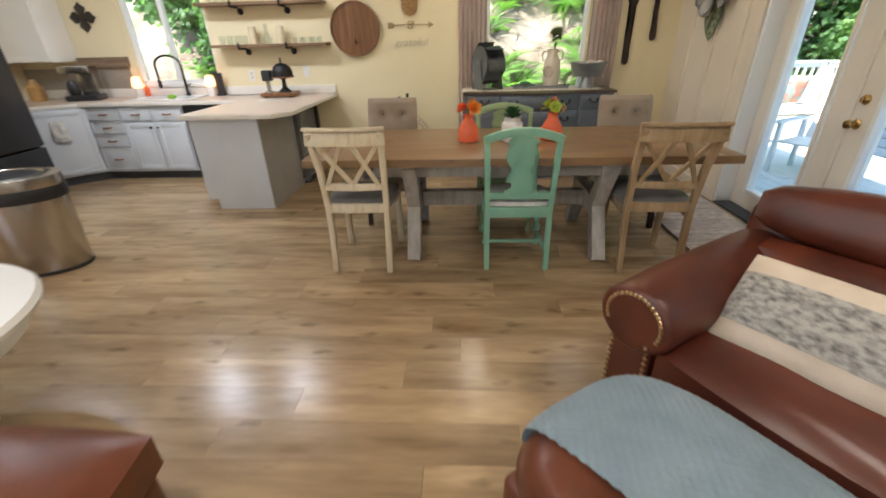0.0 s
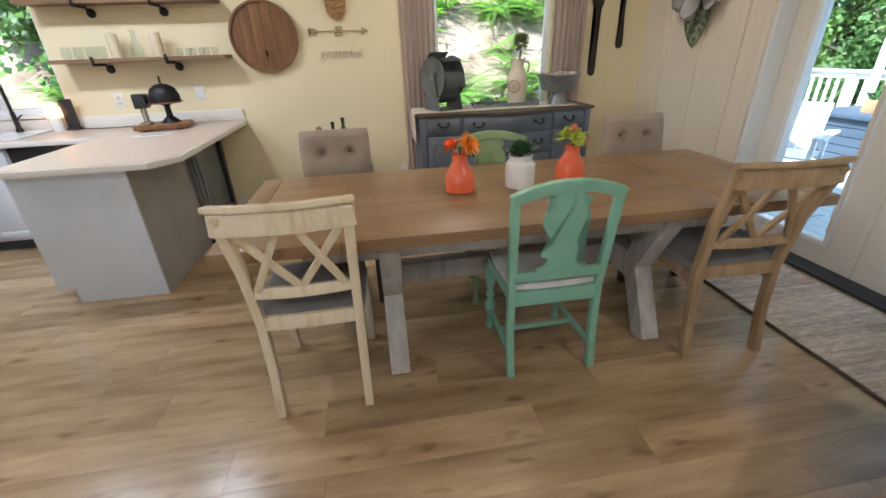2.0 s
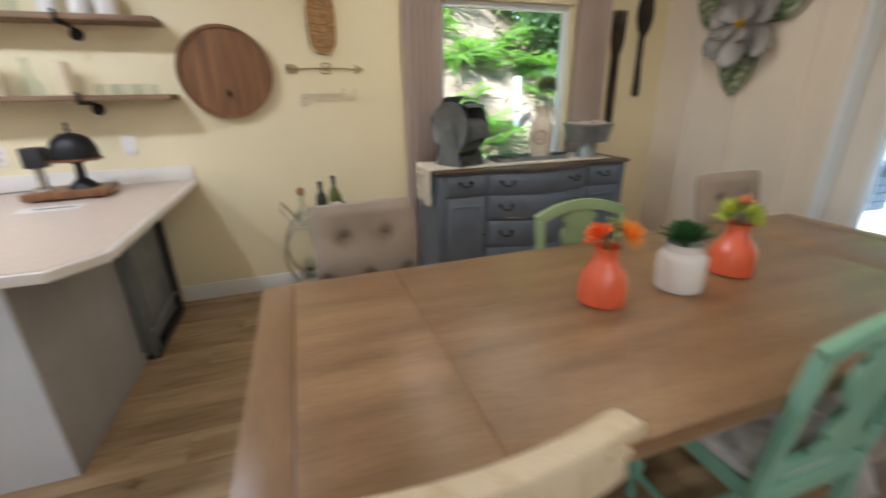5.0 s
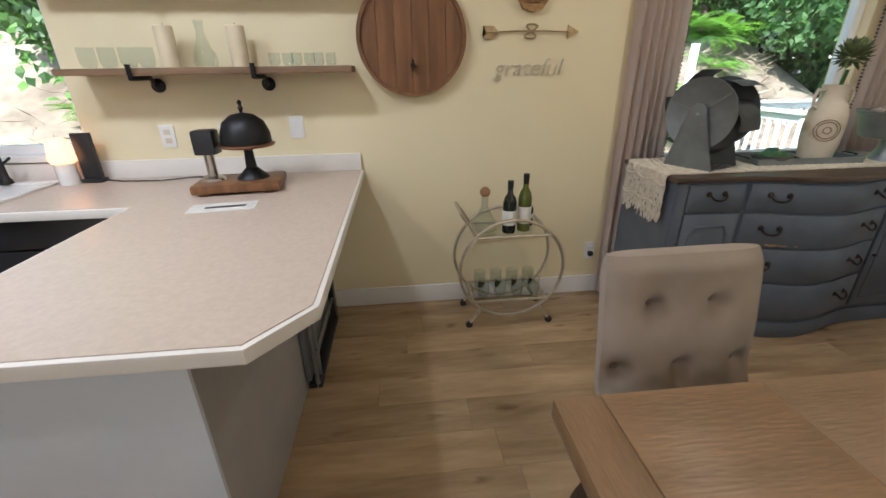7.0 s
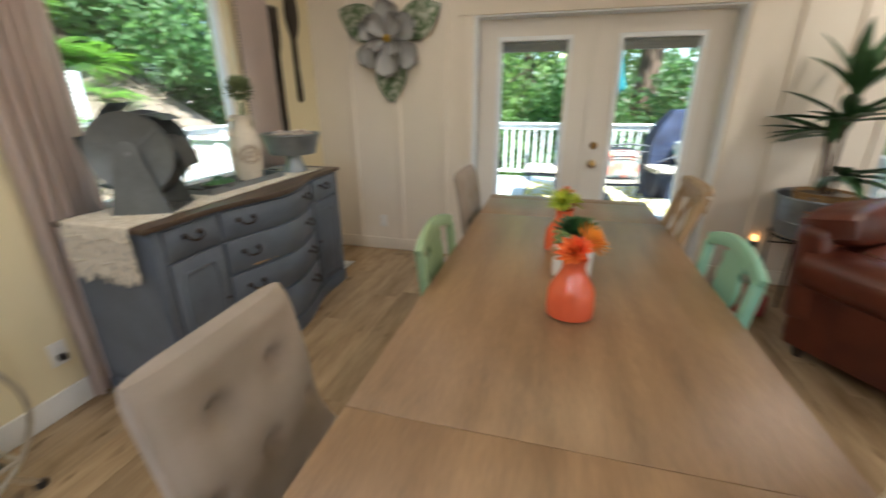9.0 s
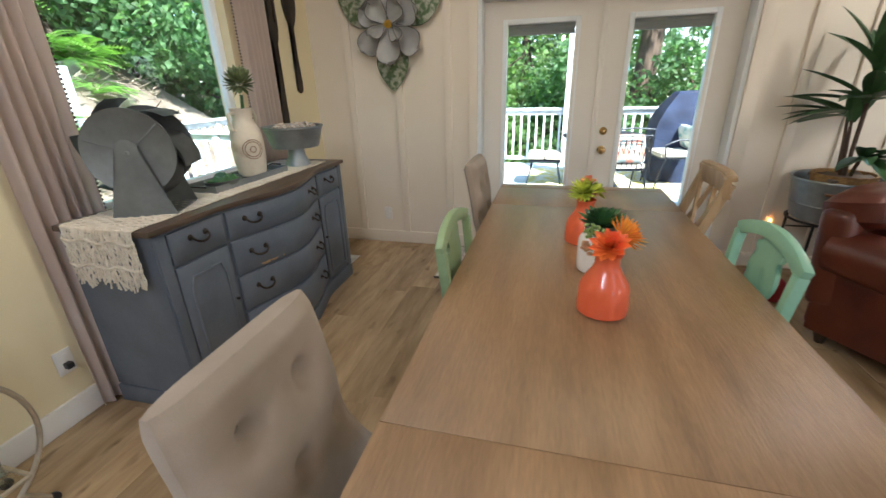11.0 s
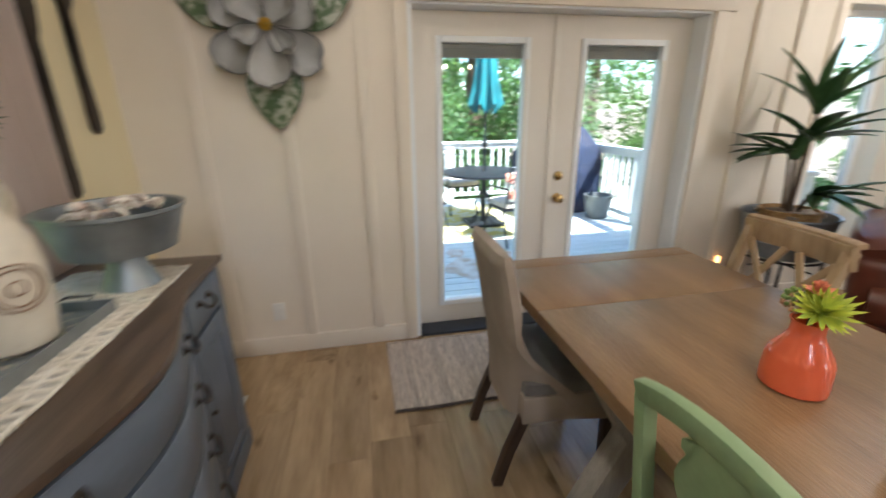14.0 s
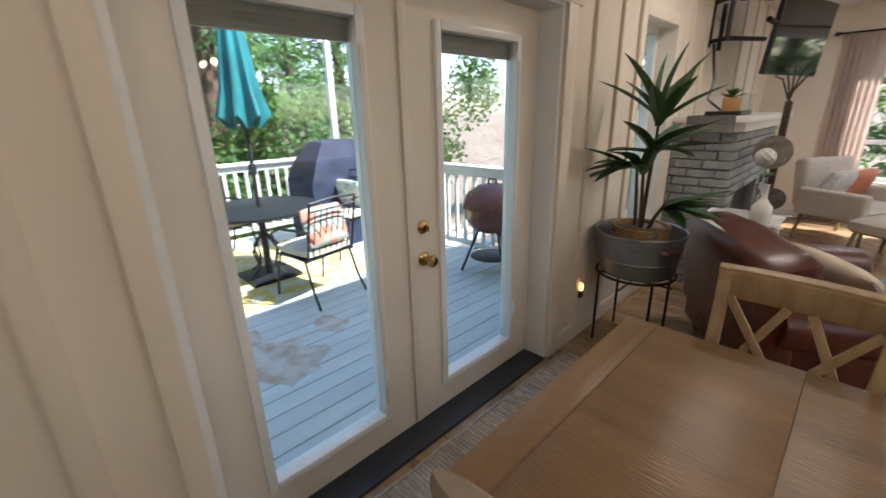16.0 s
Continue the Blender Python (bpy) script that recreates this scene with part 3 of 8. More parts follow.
# ---- dining table ----
TX0, TX1, TY0, TY1, TZ = -0.208, 2.478, 2.966, 3.97, 0.757
table = thing("dining_table", "long farmhouse dining table with brown plank top and grey-washed trestle base", "table", pose(0, 0, 0))
seams = [TX0 + 0.105, 0.27, 1.965, TX1 - 0.105]
part("breadboard", bx(TX0, seams[0] - 0.001, TY0, TY1, TZ - 0.05, TZ, 0.005), "table_end", table)
part("breadboard", bx(seams[3] + 0.001, TX1, TY0, TY1, TZ - 0.05, TZ, 0.005), "table_end", table)
for a, b in ((seams[0], seams[1]), (seams[1], seams[2]), (seams[2], seams[3])):
    part("tabletop", bx(a + 0.0004, b - 0.0004, TY0, TY1, TZ - 0.05, TZ - 0.0005, 0.0022), "table_top", table)
for y in (TY0 + 0.13, TY1 - 0.155):
    part("apron", bx(TX0 + 0.42, TX1 - 0.42, y, y + 0.025, TZ - 0.15, TZ - 0.05, 0.003), "grey_wash", table)
yc = (TY0 + TY1) / 2


def trestle(xc, mirror):
    s = -1 if mirror else 1
    for sgn in (-1, 1):
        # each leg leans in from the foot to the middle and out again to the top
        yf, yk, yt = yc + sgn * 0.39, yc + sgn * 0.20, yc + sgn * 0.40
        bm = bar([(xc, yf, 0), (xc, yk + sgn * 0.02, 0.34), (xc, yk + sgn * 0.02, 0.38), (xc, yt, TZ - 0.055)], 0.09, 0.105)
        part("leg", bm, "grey_wash", table)
    part("leg_block", bx(xc - 0.041, xc + 0.041, yc - 0.2, yc + 0.2, 0.27, 0.41, 0.004), "grey_wash", table)
    part("bearer", bx(xc - 0.041, xc + 0.041, yc - 0.44, yc + 0.44, TZ - 0.1, TZ - 0.052, 0.004), "grey_wash", table)


trestle(0.455, False)
trestle(1.74, True)
part("stretcher", bx(0.5, 1.695, yc - 0.04, yc + 0.04, 0.285, 0.395, 0.005), "grey_wash", table)


# ---- dining chairs ----
def x_back_chair(m, wood, label):
    c = thing("dining_chair", label, "chair", m, "chairs round the dining table")
    H = 0.965
    for s in (-1, 1):
        part("back_leg", bar([(s * 0.185, 0.0, 0), (s * 0.186, 0.035, 0.22), (s * 0.19, 0.05, 0.45), (s * 0.198, 0.015, 0.7), (s * 0.21, -0.065, H - 0.02)], 0.036, 0.042), wood, c)
        part("front_leg", bar([(s * 0.195, 0.475, 0), (s * 0.2, 0.46, 0.43)], 0.04, 0.04), wood, c)
        part("side_rail", bx(s * 0.19 - 0.011, s * 0.19 + 0.011, 0.07, 0.45, 0.375, 0.435, 0.003), wood, c)
    n = 10
    arc = lambda k, z, y, b: [((2 * i / n - 1) * k, y - b * (1 - (2 * i / n - 1) ** 2), z) for i in range(n + 1)]
    top = arc(0.232, H - 0.045, -0.052, 0.03)
    part("top_rail", bar(top, 0.095, 0.03, (0, 0.14, 1)), wood, c)
    part("cap_rail", bar(arc(0.236, H + 0.004, -0.062, 0.03), 0.022, 0.042, (0, 0.14, 1), 0.006), wood, c)
    part("lower_rail", bar(arc(0.198, 0.60, 0.03, 0.02), 0.045, 0.026, (0, 0.2, 1)), wood, c)
    part("bottom_rail", bar(arc(0.19, 0.45, 0.045, 0.008), 0.06, 0.026, (0, 0.1, 1)), wood, c)
    zt, zb, yt, yb = H - 0.085, 0.615, -0.062, 0.012
    for x0, x1 in ((-0.185, 0.0), (-0.03, -0.16), (0.03, 0.16), (0.185, 0.0)):
        part("cross_bar", bar([(x0, yt + 0.02 * abs(x0) / 0.2, zt), ((x0 + x1) / 2, (yt + yb) / 2 + (0.004 if abs(x0) > 0.1 else -0.004), (zt + zb) / 2), (x1, yb, zb)], 0.026, 0.018, (1, 0, 0), 0.002), wood, c)
    part("front_rail", bx(-0.18, 0.18, 0.452, 0.474, 0.375, 0.435, 0.003), wood, c)
    part("seat", moved(cushion(0.44, 0.45, 0.075, 14, 6, 0.5), pose(0, 0.275, 0.425)), "grey_fabric", c, "dark grey upholstered seat")
    return c


chair_w = x_back_chair(pose(0.12, 2.905, 0), "cream_wood", "distressed cream x-back dining chair with a grey upholstered seat")
chair_e = x_back_chair(pose(2.02, 2.895, 0, 0, 0, -3), "oak_wood", "light oak x-back dining chair with a grey upholstered seat")


def splat_outline():
    half = [(0.10, 0.0), (0.10, 0.028), (0.072, 0.036), (0.06, 0.05), (0.062, 0.075), (0.09, 0.083), (0.094, 0.10), (0.07, 0.118), (0.05, 0.135), (0.05, 0.15), (0.072, 0.18), (0.092, 0.215), (0.098, 0.25), (0.09, 0.28), (0.068, 0.296), (0.07, 0.312), (0.088, 0.32), (0.088, 0.34), (0.062, 0.35), (0.05, 0.372)]
    return half + [(-x, z) for x, z in half[::-1]]


def green_chair(m, paint, label):
    c = thing("dining_chair", label, "chair", m, "chairs round the dining table")
    for s in (-1, 1):
        part("back_post", bar([(s * 0.198, 0.0, 0), (s * 0.2, 0.03, 0.2), (s * 0.2, 0.035, 0.44), (s * 0.214, -0.01, 0.87)], 0.034, 0.034), paint, c)
        prof = [(0.018, 0.0), (0.022, 0.02), (0.014, 0.045), (0.014, 0.09), (0.026, 0.12), (0.03, 0.145), (0.02, 0.17), (0.014, 0.19), (0.024, 0.205), (0.024, 0.215), (0.016, 0.23), (0.026, 0.29), (0.032, 0.34), (0.024, 0.37), (0.03, 0.385), (0.03, 0.40)]
        part("front_leg", moved(lathe(prof, 16, True, True), pose(s * 0.19, 0.40, 0)), paint, c, "turned leg")
        part("side_stretcher", bar([(s * 0.198, 0.02, 0.115), (s * 0.19, 0.40, 0.115)], 0.022, 0.022, (1, 0, 0), 0.003), paint, c)
        part("side_rail", bx(s * 0.195 - 0.011, s * 0.195 + 0.011, 0.05, 0.41, 0.385, 0.44, 0.003), paint, c)
    n = 12
    crest = [((2 * i / n - 1) * 0.23, -0.012 - 0.012 * (1 - (2 * i / n - 1) ** 2), 0.872 + 0.052 * (1 - (2 * i / n - 1) ** 2)) for i in range(n + 1)]
    part("crest_rail", bar(crest, 0.03, 0.05, (0, 1, 0.1), 0.008), paint, c)
    part("splat", moved(plate(splat_outline(), 0.014), pose(0, 0.002, 0.535, 5.5)), paint, c, "vase-shaped back splat")
    part("lower_rail", bx(-0.2, 0.2, 0.005, 0.028, 0.50, 0.545, 0.005), paint, c)
    part("back_rail", bx(-0.19, 0.19, 0.02, 0.045, 0.37, 0.44, 0.004), paint, c)
    part("front_rail", bx(-0.185, 0.185, 0.395, 0.415, 0.385, 0.44, 0.003), paint, c)
    part("cross_stretcher", bar([(-0.194, 0.21, 0.115), (0.194, 0.21, 0.115)], 0.02, 0.02, (0, 1, 0), 0.003), paint, c)
    part("seat", moved(cushion(0.41, 0.38, 0.055, 14, 6, 0.5), pose(0, 0.22, 0.432)), "white_fabric", c, "white patterned seat cushion")
    return c


chair_s = green_chair(pose(1.16, 2.943, 0), "mint", "mint green painted dining chair with a vase splat and turned legs")
chair_n = green_chair(pose(1.14, 3.99, 0, 0, 0, 180), "sage", "sage green painted dining chair with a vase splat")


def tufted_chair(m):
    c = thing("parsons_chair", "beige button-tufted upholstered dining chair with dark wooden legs", "chair", m, "chairs round the dining table")
    tufts = [(-0.085, 0.85), (0.085, 0.85), (-0.165, 0.68), (0.0, 0.68), (0.165, 0.68)]
    nu, nv, bm = 104, 64, bmesh.new()

    def spine(z):
        k = (z - 0.30) / 0.68
        return 0.05 - 0.02 * k - 0.10 * max(0, k - 0.25) ** 1.6

    def half_w(z):
        k = max(0.0, (z - 0.9) / 0.08)
        return 0.212 - 0.008 * k * k + 0.034 * max(0.0, 1 - (z - 0.30) / 0.30)

    rows = []
    for j in range(nv + 1):
        z = 0.30 + 0.68 * j / nv
        row = []
        half = nu // 2
        for i in range(nu):
            u = 2 * (i % half) / (half - 1) - 1
            front = i < half
            u = u if front else -u
            x = half_w(z) * u
            y = (0.042 if front else -0.042) * max(0.12, 1 - abs(u) ** 5) ** 0.5
            top = max(0.0, (z - 0.95) / 0.03)
            y *= max(0.35, 1 - 0.5 * min(1, top))
            # the shell wraps forward at its sides near the seat
            y += max(0.0, 1 - (z - 0.30) / 0.34) ** 1.4 * abs(u) ** 5 * 0.36
            if front:
                for tx, tz in tufts:
                    q2 = (x - tx) ** 2 + (z - tz) ** 2
                    y -= 0.044 * math.exp(-q2 / 0.0006) + 0.010 * math.exp(-q2 / 0.004)
            row.append(bm.verts.new((x, spine(z) + y, z)))
        rows.append(row)
    for a, b in zip(rows, rows[1:]):
        for i in range(nu):
            bm.faces.new((a[i], a[(i + 1) % nu], b[(i + 1) % nu], b[i]))
    bm.faces.new(rows[0][::-1])
    bm.faces.new(rows[-1])
    bmesh.ops.recalc_face_normals(bm, faces=bm.faces[:])
    back = part("backrest", bm, "linen", c)
    for tx, tz in tufts:
        part("button", moved(lathe([(0.001, 0.006), (0.008, 0.004), (0.011, 0.0)], 12, False, True), pose(tx, spine(tz) - 0.006, tz, -90)), "button_fabric", back)
    part("seat_box", slab([(-0.235, 0.46), (-0.22, 0.05), (0.22, 0.05), (0.235, 0.46)], 0.30, 0.42, 0.012), "linen", c)
    part("seat", moved(cushion(0.45, 0.45, 0.10, 14, 6, 0.45), pose(0, 0.27, 0.40)), "grey_fabric", c, "darker grey seat pad")
    for s in (-1, 1):
        part("front_leg", bar([(s * 0.19, 0.43, 0.0), (s * 0.19, 0.42, 0.31)], 0.04, 0.04), "dark_wood", c)
        part("back_leg", bar([(s * 0.19, -0.035, 0.0), (s * 0.19, 0.01, 0.16), (s * 0.19, 0.07, 0.32)], 0.036, 0.04), "dark_wood", c)
    return c


tuft_w = tufted_chair(pose(0.192, 4.165, 0, 0, 0, 181))
tuft_e = tufted_chair(pose(2.135, 4.07, 0, 0, 0, 179))

# ---- sideboard ----
BX0, BX1, BY0, BY1, BZ = 0.828, 2.388, 5.15, 5.62, 0.913


def bow(x):
    u = (x - 1.608) / 0.40
    if abs(u) >= 1.25:
        return 0.0
    return 0.105 * (0.5 + 0.5 * math.cos(math.pi * u / 1.25))


def front_panel(x0, x1, z0, z1, proud=0.012, n=10):
    bm = bmesh.new()
    xs = [x0 + (x1 - x0) * i / n for i in range(n + 1)]
    ins = 0.006
    rings = []
    for off, shrink in ((0.004, 0.0), (-proud, 0.0), (-proud - 0.004, ins)):
        lo, hi = [], []
        for i, x in enumerate(xs):
            xx = x0 + shrink + (x - x0) * (x1 - x0 - 2 * shrink) / (x1 - x0)
            y = BY0 - bow(xx) + off
            lo.append(bm.verts.new((xx, y, z0 + shrink)))
            hi.append(bm.verts.new((xx, y, z1 - shrink)))
        rings.append(lo + hi[::-1])
    for a, b in zip(rings, rings[1:]):
        k = len(a)
        for i in range(k):
            bm.faces.new((a[i], a[(i + 1) % k], b[(i + 1) % k], b[i]))
    f = rings[-1]
    for i in range(n):
        bm.faces.new((f[i], f[i + 1], f[-2 - i], f[-1 - i]))
    bmesh.ops.recalc_face_normals(bm, faces=bm.faces[:])
    return bm


side = thing("sideboard", "slate blue painted bow-front sideboard with dark walnut top", "sideboard", pose(0, 0, 0))
nn = 24
xs = [BX0 + (BX1 - BX0) * i / nn for i in range(nn + 1)]
outline = [(BX0, BY1), *[(x, BY0 - bow(x)) for x in xs], (BX1, BY1)]
part("body", slab(outline, 0.10, BZ - 0.026, 0.0), "slate", side)
big = [(BX0 - 0.022, BY1), *[(BX0 - 0.022 + (BX1 - BX0 + 0.044) * i / nn, BY0 - 0.024 - bow(BX0 - 0.022 + (BX1 - BX0 + 0.044) * i / nn)) for i in range(nn + 1)], (BX1 + 0.022, BY1)]
part("top", slab(big, BZ - 0.026, BZ, 0.006), "walnut", side, "dark walnut top")
base = [(BX0 - 0.008, BY1), *[(x, BY0 - 0.012 - bow(x)) for x in xs], (BX1 + 0.008, BY1)]
part("plinth", slab(base, 0.0, 0.095, 0.006), "slate", side)
for x in (BX0 + 0.03, BX1 - 0.03):
    part("corner_post", bx(x - 0.026, x + 0.026, BY0 - 0.012, BY0 + 0.01, 0.10, BZ - 0.03, 0.006), "slate", side)


def bail(x, z, parent):
    y = BY0 - bow(x) - 0.016
    tilt = math.degrees(math.atan((bow(x + 0.05) - bow(x - 0.05)) / 0.1))
    k = Matrix.Translation((x, y, z)) @ Matrix.Rotation(radians(-tilt), 4, "Z")
    pull = [(-0.042 * math.cos(math.pi * i / 10), -0.012 - 0.02 * math.sin(math.pi * i / 10) ** 0.6, -0.026 * math.sin(math.pi * i / 10)) for i in range(11)]
    h = part("handle", moved(tube(pull, [0.004 + 0.002 * math.sin(math.pi * i / 10) for i in range(11)], 8), k), "bronze", parent, "dark bronze bail pull")
    for s in (-1, 1):
        part("rosette", moved(lathe([(0.015, 0), (0.013, 0.006), (0.007, 0.009), (0.006, 0.016)], 12, True, True), k @ pose(s * 0.042, 0.002, 0, 90)), "bronze", h)


for x0, x1 in ((BX0 + 0.062, 1.182), (2.034, BX1 - 0.062)):
    d = part("drawer_front", front_panel(x0, x1, 0.735, 0.872), "slate", side)
    bail((x0 + x1) / 2, 0.825, d)
    door = part("door", front_panel(x0, x1, 0.125, 0.718), "slate", side)
    inner = [(x0 + 0.045, 0.17), (x1 - 0.045, 0.17), (x1 - 0.045, 0.60), ((x0 + x1) / 2 + 0.08, 0.655), ((x0 + x1) / 2 - 0.08, 0.655), (x0 + 0.045, 0.60)]
    ymid = BY0 - bow((x0 + x1) / 2) - 0.017
    path = [(x, ymid - (bow(x) - bow((x0 + x1) / 2)), z) for x, z in inner]
    part("moulding", tube(path, 0.005, 6, True), "slate", door)
    part("latch", moved(lathe([(0.006, 0), (0.009, 0.012), (0.004, 0.018)], 10, True, True), pose(x1 - 0.02 if x0 < 1 else x0 + 0.02, BY0 - bow(x1 if x0 < 1 else x0) - 0.014, 0.44, 90)), "bronze", door)
for z0, z1 in ((0.735, 0.872), (0.545, 0.718), (0.345, 0.528), (0.125, 0.328)):
    d = part("drawer_front", front_panel(1.206, 2.01, z0, z1, n=20), "slate", side)
    for xx in (1.335, 1.88):
        bail(xx, (z0 + z1) / 2 + 0.015, d)

for cx, cw, ch_ in ((1.36, 0.055, 0.010), (1.41, 0.04, 0.007), (1.47, 0.012, 0.006)):
    tilt = math.degrees(math.atan((bow(cx + 0.05) - bow(cx - 0.05)) / 0.1))
    out = [(cw * (0.5 + 0.12 * math.sin(5 * a)) * math.cos(a), ch_ * (0.6 + 0.3 * math.sin(3 * a + cx * 9)) * math.sin(a)) for a in [2 * math.pi * i / 14 for i in range(14)]]
    part("paint_chip", moved(plate(out, 0.002), Matrix.Translation((cx, BY0 - bow(cx) - 0.0178, 0.556)) @ Matrix.Rotation(radians(-tilt), 4, "Z")), "raw_wood", side, "bare tan wood where paint chipped off")

# ---- macrame runner ----
runner = thing("table_runner", "cream macrame table runner hanging over the sideboard end", "runner", pose(0, 0, 0))
RY0, RY1, RZ = 5.19, 5.56, BZ + 0.003
XL = BX0 - 0.026
bm = bmesh.new()
rng = random.Random(4)
for i in range(84):
    x = XL + 0.01 + i * 0.0176
    pts = [(x + 0.005 * math.sin(k * 1.7 + (i % 2) * 3.1), RY0 + (RY1 - RY0) * k / 12, RZ + 0.004 + 0.0015 * math.sin(k * 2.4 + i * 2)) for k in range(13)]
    bm = merge(bm, tube(pts, 0.0052, 5))
part("weave", bm, "rope", runner)["kind"] = "stuff"
for k in range(9):
    y = RY0 + 0.006 + (RY1 - RY0 - 0.012) * k / 8
    part("cord", tube([(XL + 0.06 * q, y + 0.006 * math.sin(q * 1.9 + k), RZ + 0.0025) for q in range(25)], 0.0045, 5), "rope", runner)
strands = bmesh.new()
for i in range(44):
    y = RY0 + (RY1 - RY0) * (i + 0.5) / 44
    ln = 0.225 + rng.uniform(-0.03, 0.025)
    pts = [(XL + 0.02, y, RZ + 0.004), (XL - 0.006, y, RZ - 0.002)] + [(XL - 0.009 + rng.uniform(-0.004, 0.003), y + 0.006 * math.sin(k * 2.1 + i * (1 if k < 5 else 0.3)) + rng.uniform(-0.003, 0.003), RZ - 0.02 - ln * k / 9) for k in range(10)]
    strands = merge(strands, tube(pts, 0.0036, 5))
part("fringe", strands, "rope", runner, "knotted hanging fringe")["kind"] = "stuff"
for dz in (0.05, 0.16):
    part("knot_cord", tube([(XL - 0.012 + 0.003 * math.sin(k * 3), RY0 + (RY1 - RY0) * k / 20, RZ - dz - 0.008 * math.sin(k * 0.8)) for k in range(21)], 0.006, 6), "rope", runner)
for r in range(4):
    part("knot_cord", tube([(XL - 0.011, RY0 + (RY1 - RY0) * k / 30, RZ - 0.035 - r * 0.03 + (0.012 if (k + r) % 2 else -0.012)) for k in range(31)], 0.0036, 5), "rope", runner)

# ---- metal wheel bin on the sideboard ----
wheel = thing("wheel_organizer", "galvanized metal ferris-wheel bin on a riveted stand, standing on the sideboard", "organizer", pose(1.075, 5.355, BZ + 0.008, 0, 0, 26))
R, CZ, HW = 0.172, 0.265, 0.105
for s in (-1, 1):
    part("disc", moved(lathe([(0.001, -0.002), (R - 0.004, -0.002), (R, -0.005), (R, 0.005), (R - 0.004, 0.003), (0.001, 0.003)], 48, False, False), pose(s * HW, 0, CZ, 0, 90)), "galv_dull", wheel)
    out = [(-0.125, 0), (0.125, 0), (0.045, CZ - 0.02), (0.04, CZ + 0.03), (0.015, CZ + 0.05), (-0.015, CZ + 0.05), (-0.04, CZ + 0.03), (-0.045, CZ - 0.02)]
    part("stand_plate", moved(plate(out, 0.004), Matrix.Translation((s * (HW + 0.016), 0, 0)) @ Matrix.Rotation(radians(90), 4, "Z")), "galv_dull", wheel)
    part("rivet", moved(lathe([(0.012, 0), (0.01, 0.006), (0.001, 0.008)], 12), pose(s * (HW + 0.014), 0, CZ, 0, 90 * s)), "galv", wheel)
    for ang in (20, 140, 260):
        part("rib", moved(bx(-0.002, 0.004, 0.03, R - 0.01, -0.003, 0.003, 0.001), pose(s * (HW + 0.003), 0, CZ, ang)), "galv_dull", wheel)
for k in range(6):
    a0 = radians(60 * k + 20)
    prof = []
    for i in range(9):
        t = i / 8
        a = a0 + 1.05 * t ** 1.5
        r = 0.06 + (R + 0.034 - 0.06) * t ** 0.7
        prof.append((r * math.cos(a), r * math.sin(a)))
    bmq = bmesh.new()
    lo = [bmq.verts.new((-HW + 0.006, u, CZ + v)) for u, v in prof]
    hi = [bmq.verts.new((HW - 0.006, u, CZ + v)) for u, v in prof]
    for i in range(8):
        bmq.faces.new((lo[i], lo[i + 1], hi[i + 1], hi[i]))
    bmesh.ops.solidify(bmq, geom=bmq.faces[:], thickness=0.003)
    part("bin", bmq, "galv_dull", wheel)
part("base_plate", bx(-0.12, 0.12, -0.125, 0.125, 0, 0.004), "galv_dull", wheel)
part("axle", tube([(-0.12, 0, CZ), (0.12, 0, CZ)], 0.008, 10), "galv", wheel)

# ---- tray, vase, compote ----
tray = thing("serving_tray", "galvanized rectangular tray with small dishes, standing on the runner", "tray", pose(1.645, 5.375, BZ + 0.008, 0, 0, -2))
part("bottom", bx(-0.29, 0.29, -0.10, 0.10, 0, 0.004), "galv", tray)
for x0, x1, y0, y1 in ((-0.29, 0.29, -0.104, -0.1), (-0.29, 0.29, 0.1, 0.104), (-0.294, -0.29, -0.104, 0.104), (0.29, 0.294, -0.104, 0.104)):
    part("side", bx(x0, x1, y0, y1, 0, 0.034), "galv", tray)
for s in (-1, 1):
    part("handle", tube([(s * 0.294, -0.04, 0.028), (s * 0.32, -0.035, 0.036), (s * 0.32, 0.035, 0.036), (s * 0.294, 0.04, 0.028)], 0.004, 6), "black_metal", tray)
dish = thing("metal_dish", "small dull metal oval dish with succulents on the tray", "dish", pose(1.48, 5.345, BZ + 0.013) @ Matrix.Scale(1.4, 4))
part("bowl", moved(lathe([(0.03, 0), (0.055, 0.012), (0.062, 0.03), (0.058, 0.03), (0.05, 0.014), (0.001, 0.01)], 24), Matrix.Diagonal((1.3, 0.9, 1, 1))), "galv_dull", dish)
part("filling", moved(cushion(0.10, 0.07, 0.035, 8, 2.5, 0.2, 0.02), pose(0, 0, 0.008)), "succulent", dish)
M["old_cream"] = mat("old_cream", (0.66, 0.58, 0.47), (0.40, 0.27, 0.17), 9, 0.5, bump=0.2, bscale=40, fine=0.1, lo=0.22, hi=0.42)
M["stamp"] = mat("stamp", (0.22, 0.12, 0.07), (0.35, 0.24, 0.16), 30, 0.6)
vase = thing("pitcher_vase", "antique cream stoneware vase with a brown stamp, standing on the tray", "vase", pose(1.76, 5.38, BZ + 0.013) @ Matrix.Scale(1.16, 4))
part("body", lathe([(0.052, 0), (0.066, 0.01), (0.075, 0.08), (0.078, 0.16), (0.072, 0.22), (0.052, 0.26), (0.046, 0.28), (0.05, 0.315), (0.056, 0.33), (0.05, 0.328), (0.043, 0.285), (0.045, 0.2)], 32), "old_cream", vase)
for s in (-1, 1):
    part("handle", tube([(s * 0.05, 0, 0.31), (s * 0.085, 0, 0.31), (s * 0.095, 0, 0.28), (s * 0.085, 0, 0.24), (s * 0.066, 0, 0.23)], 0.007, 8), "old_cream", vase)
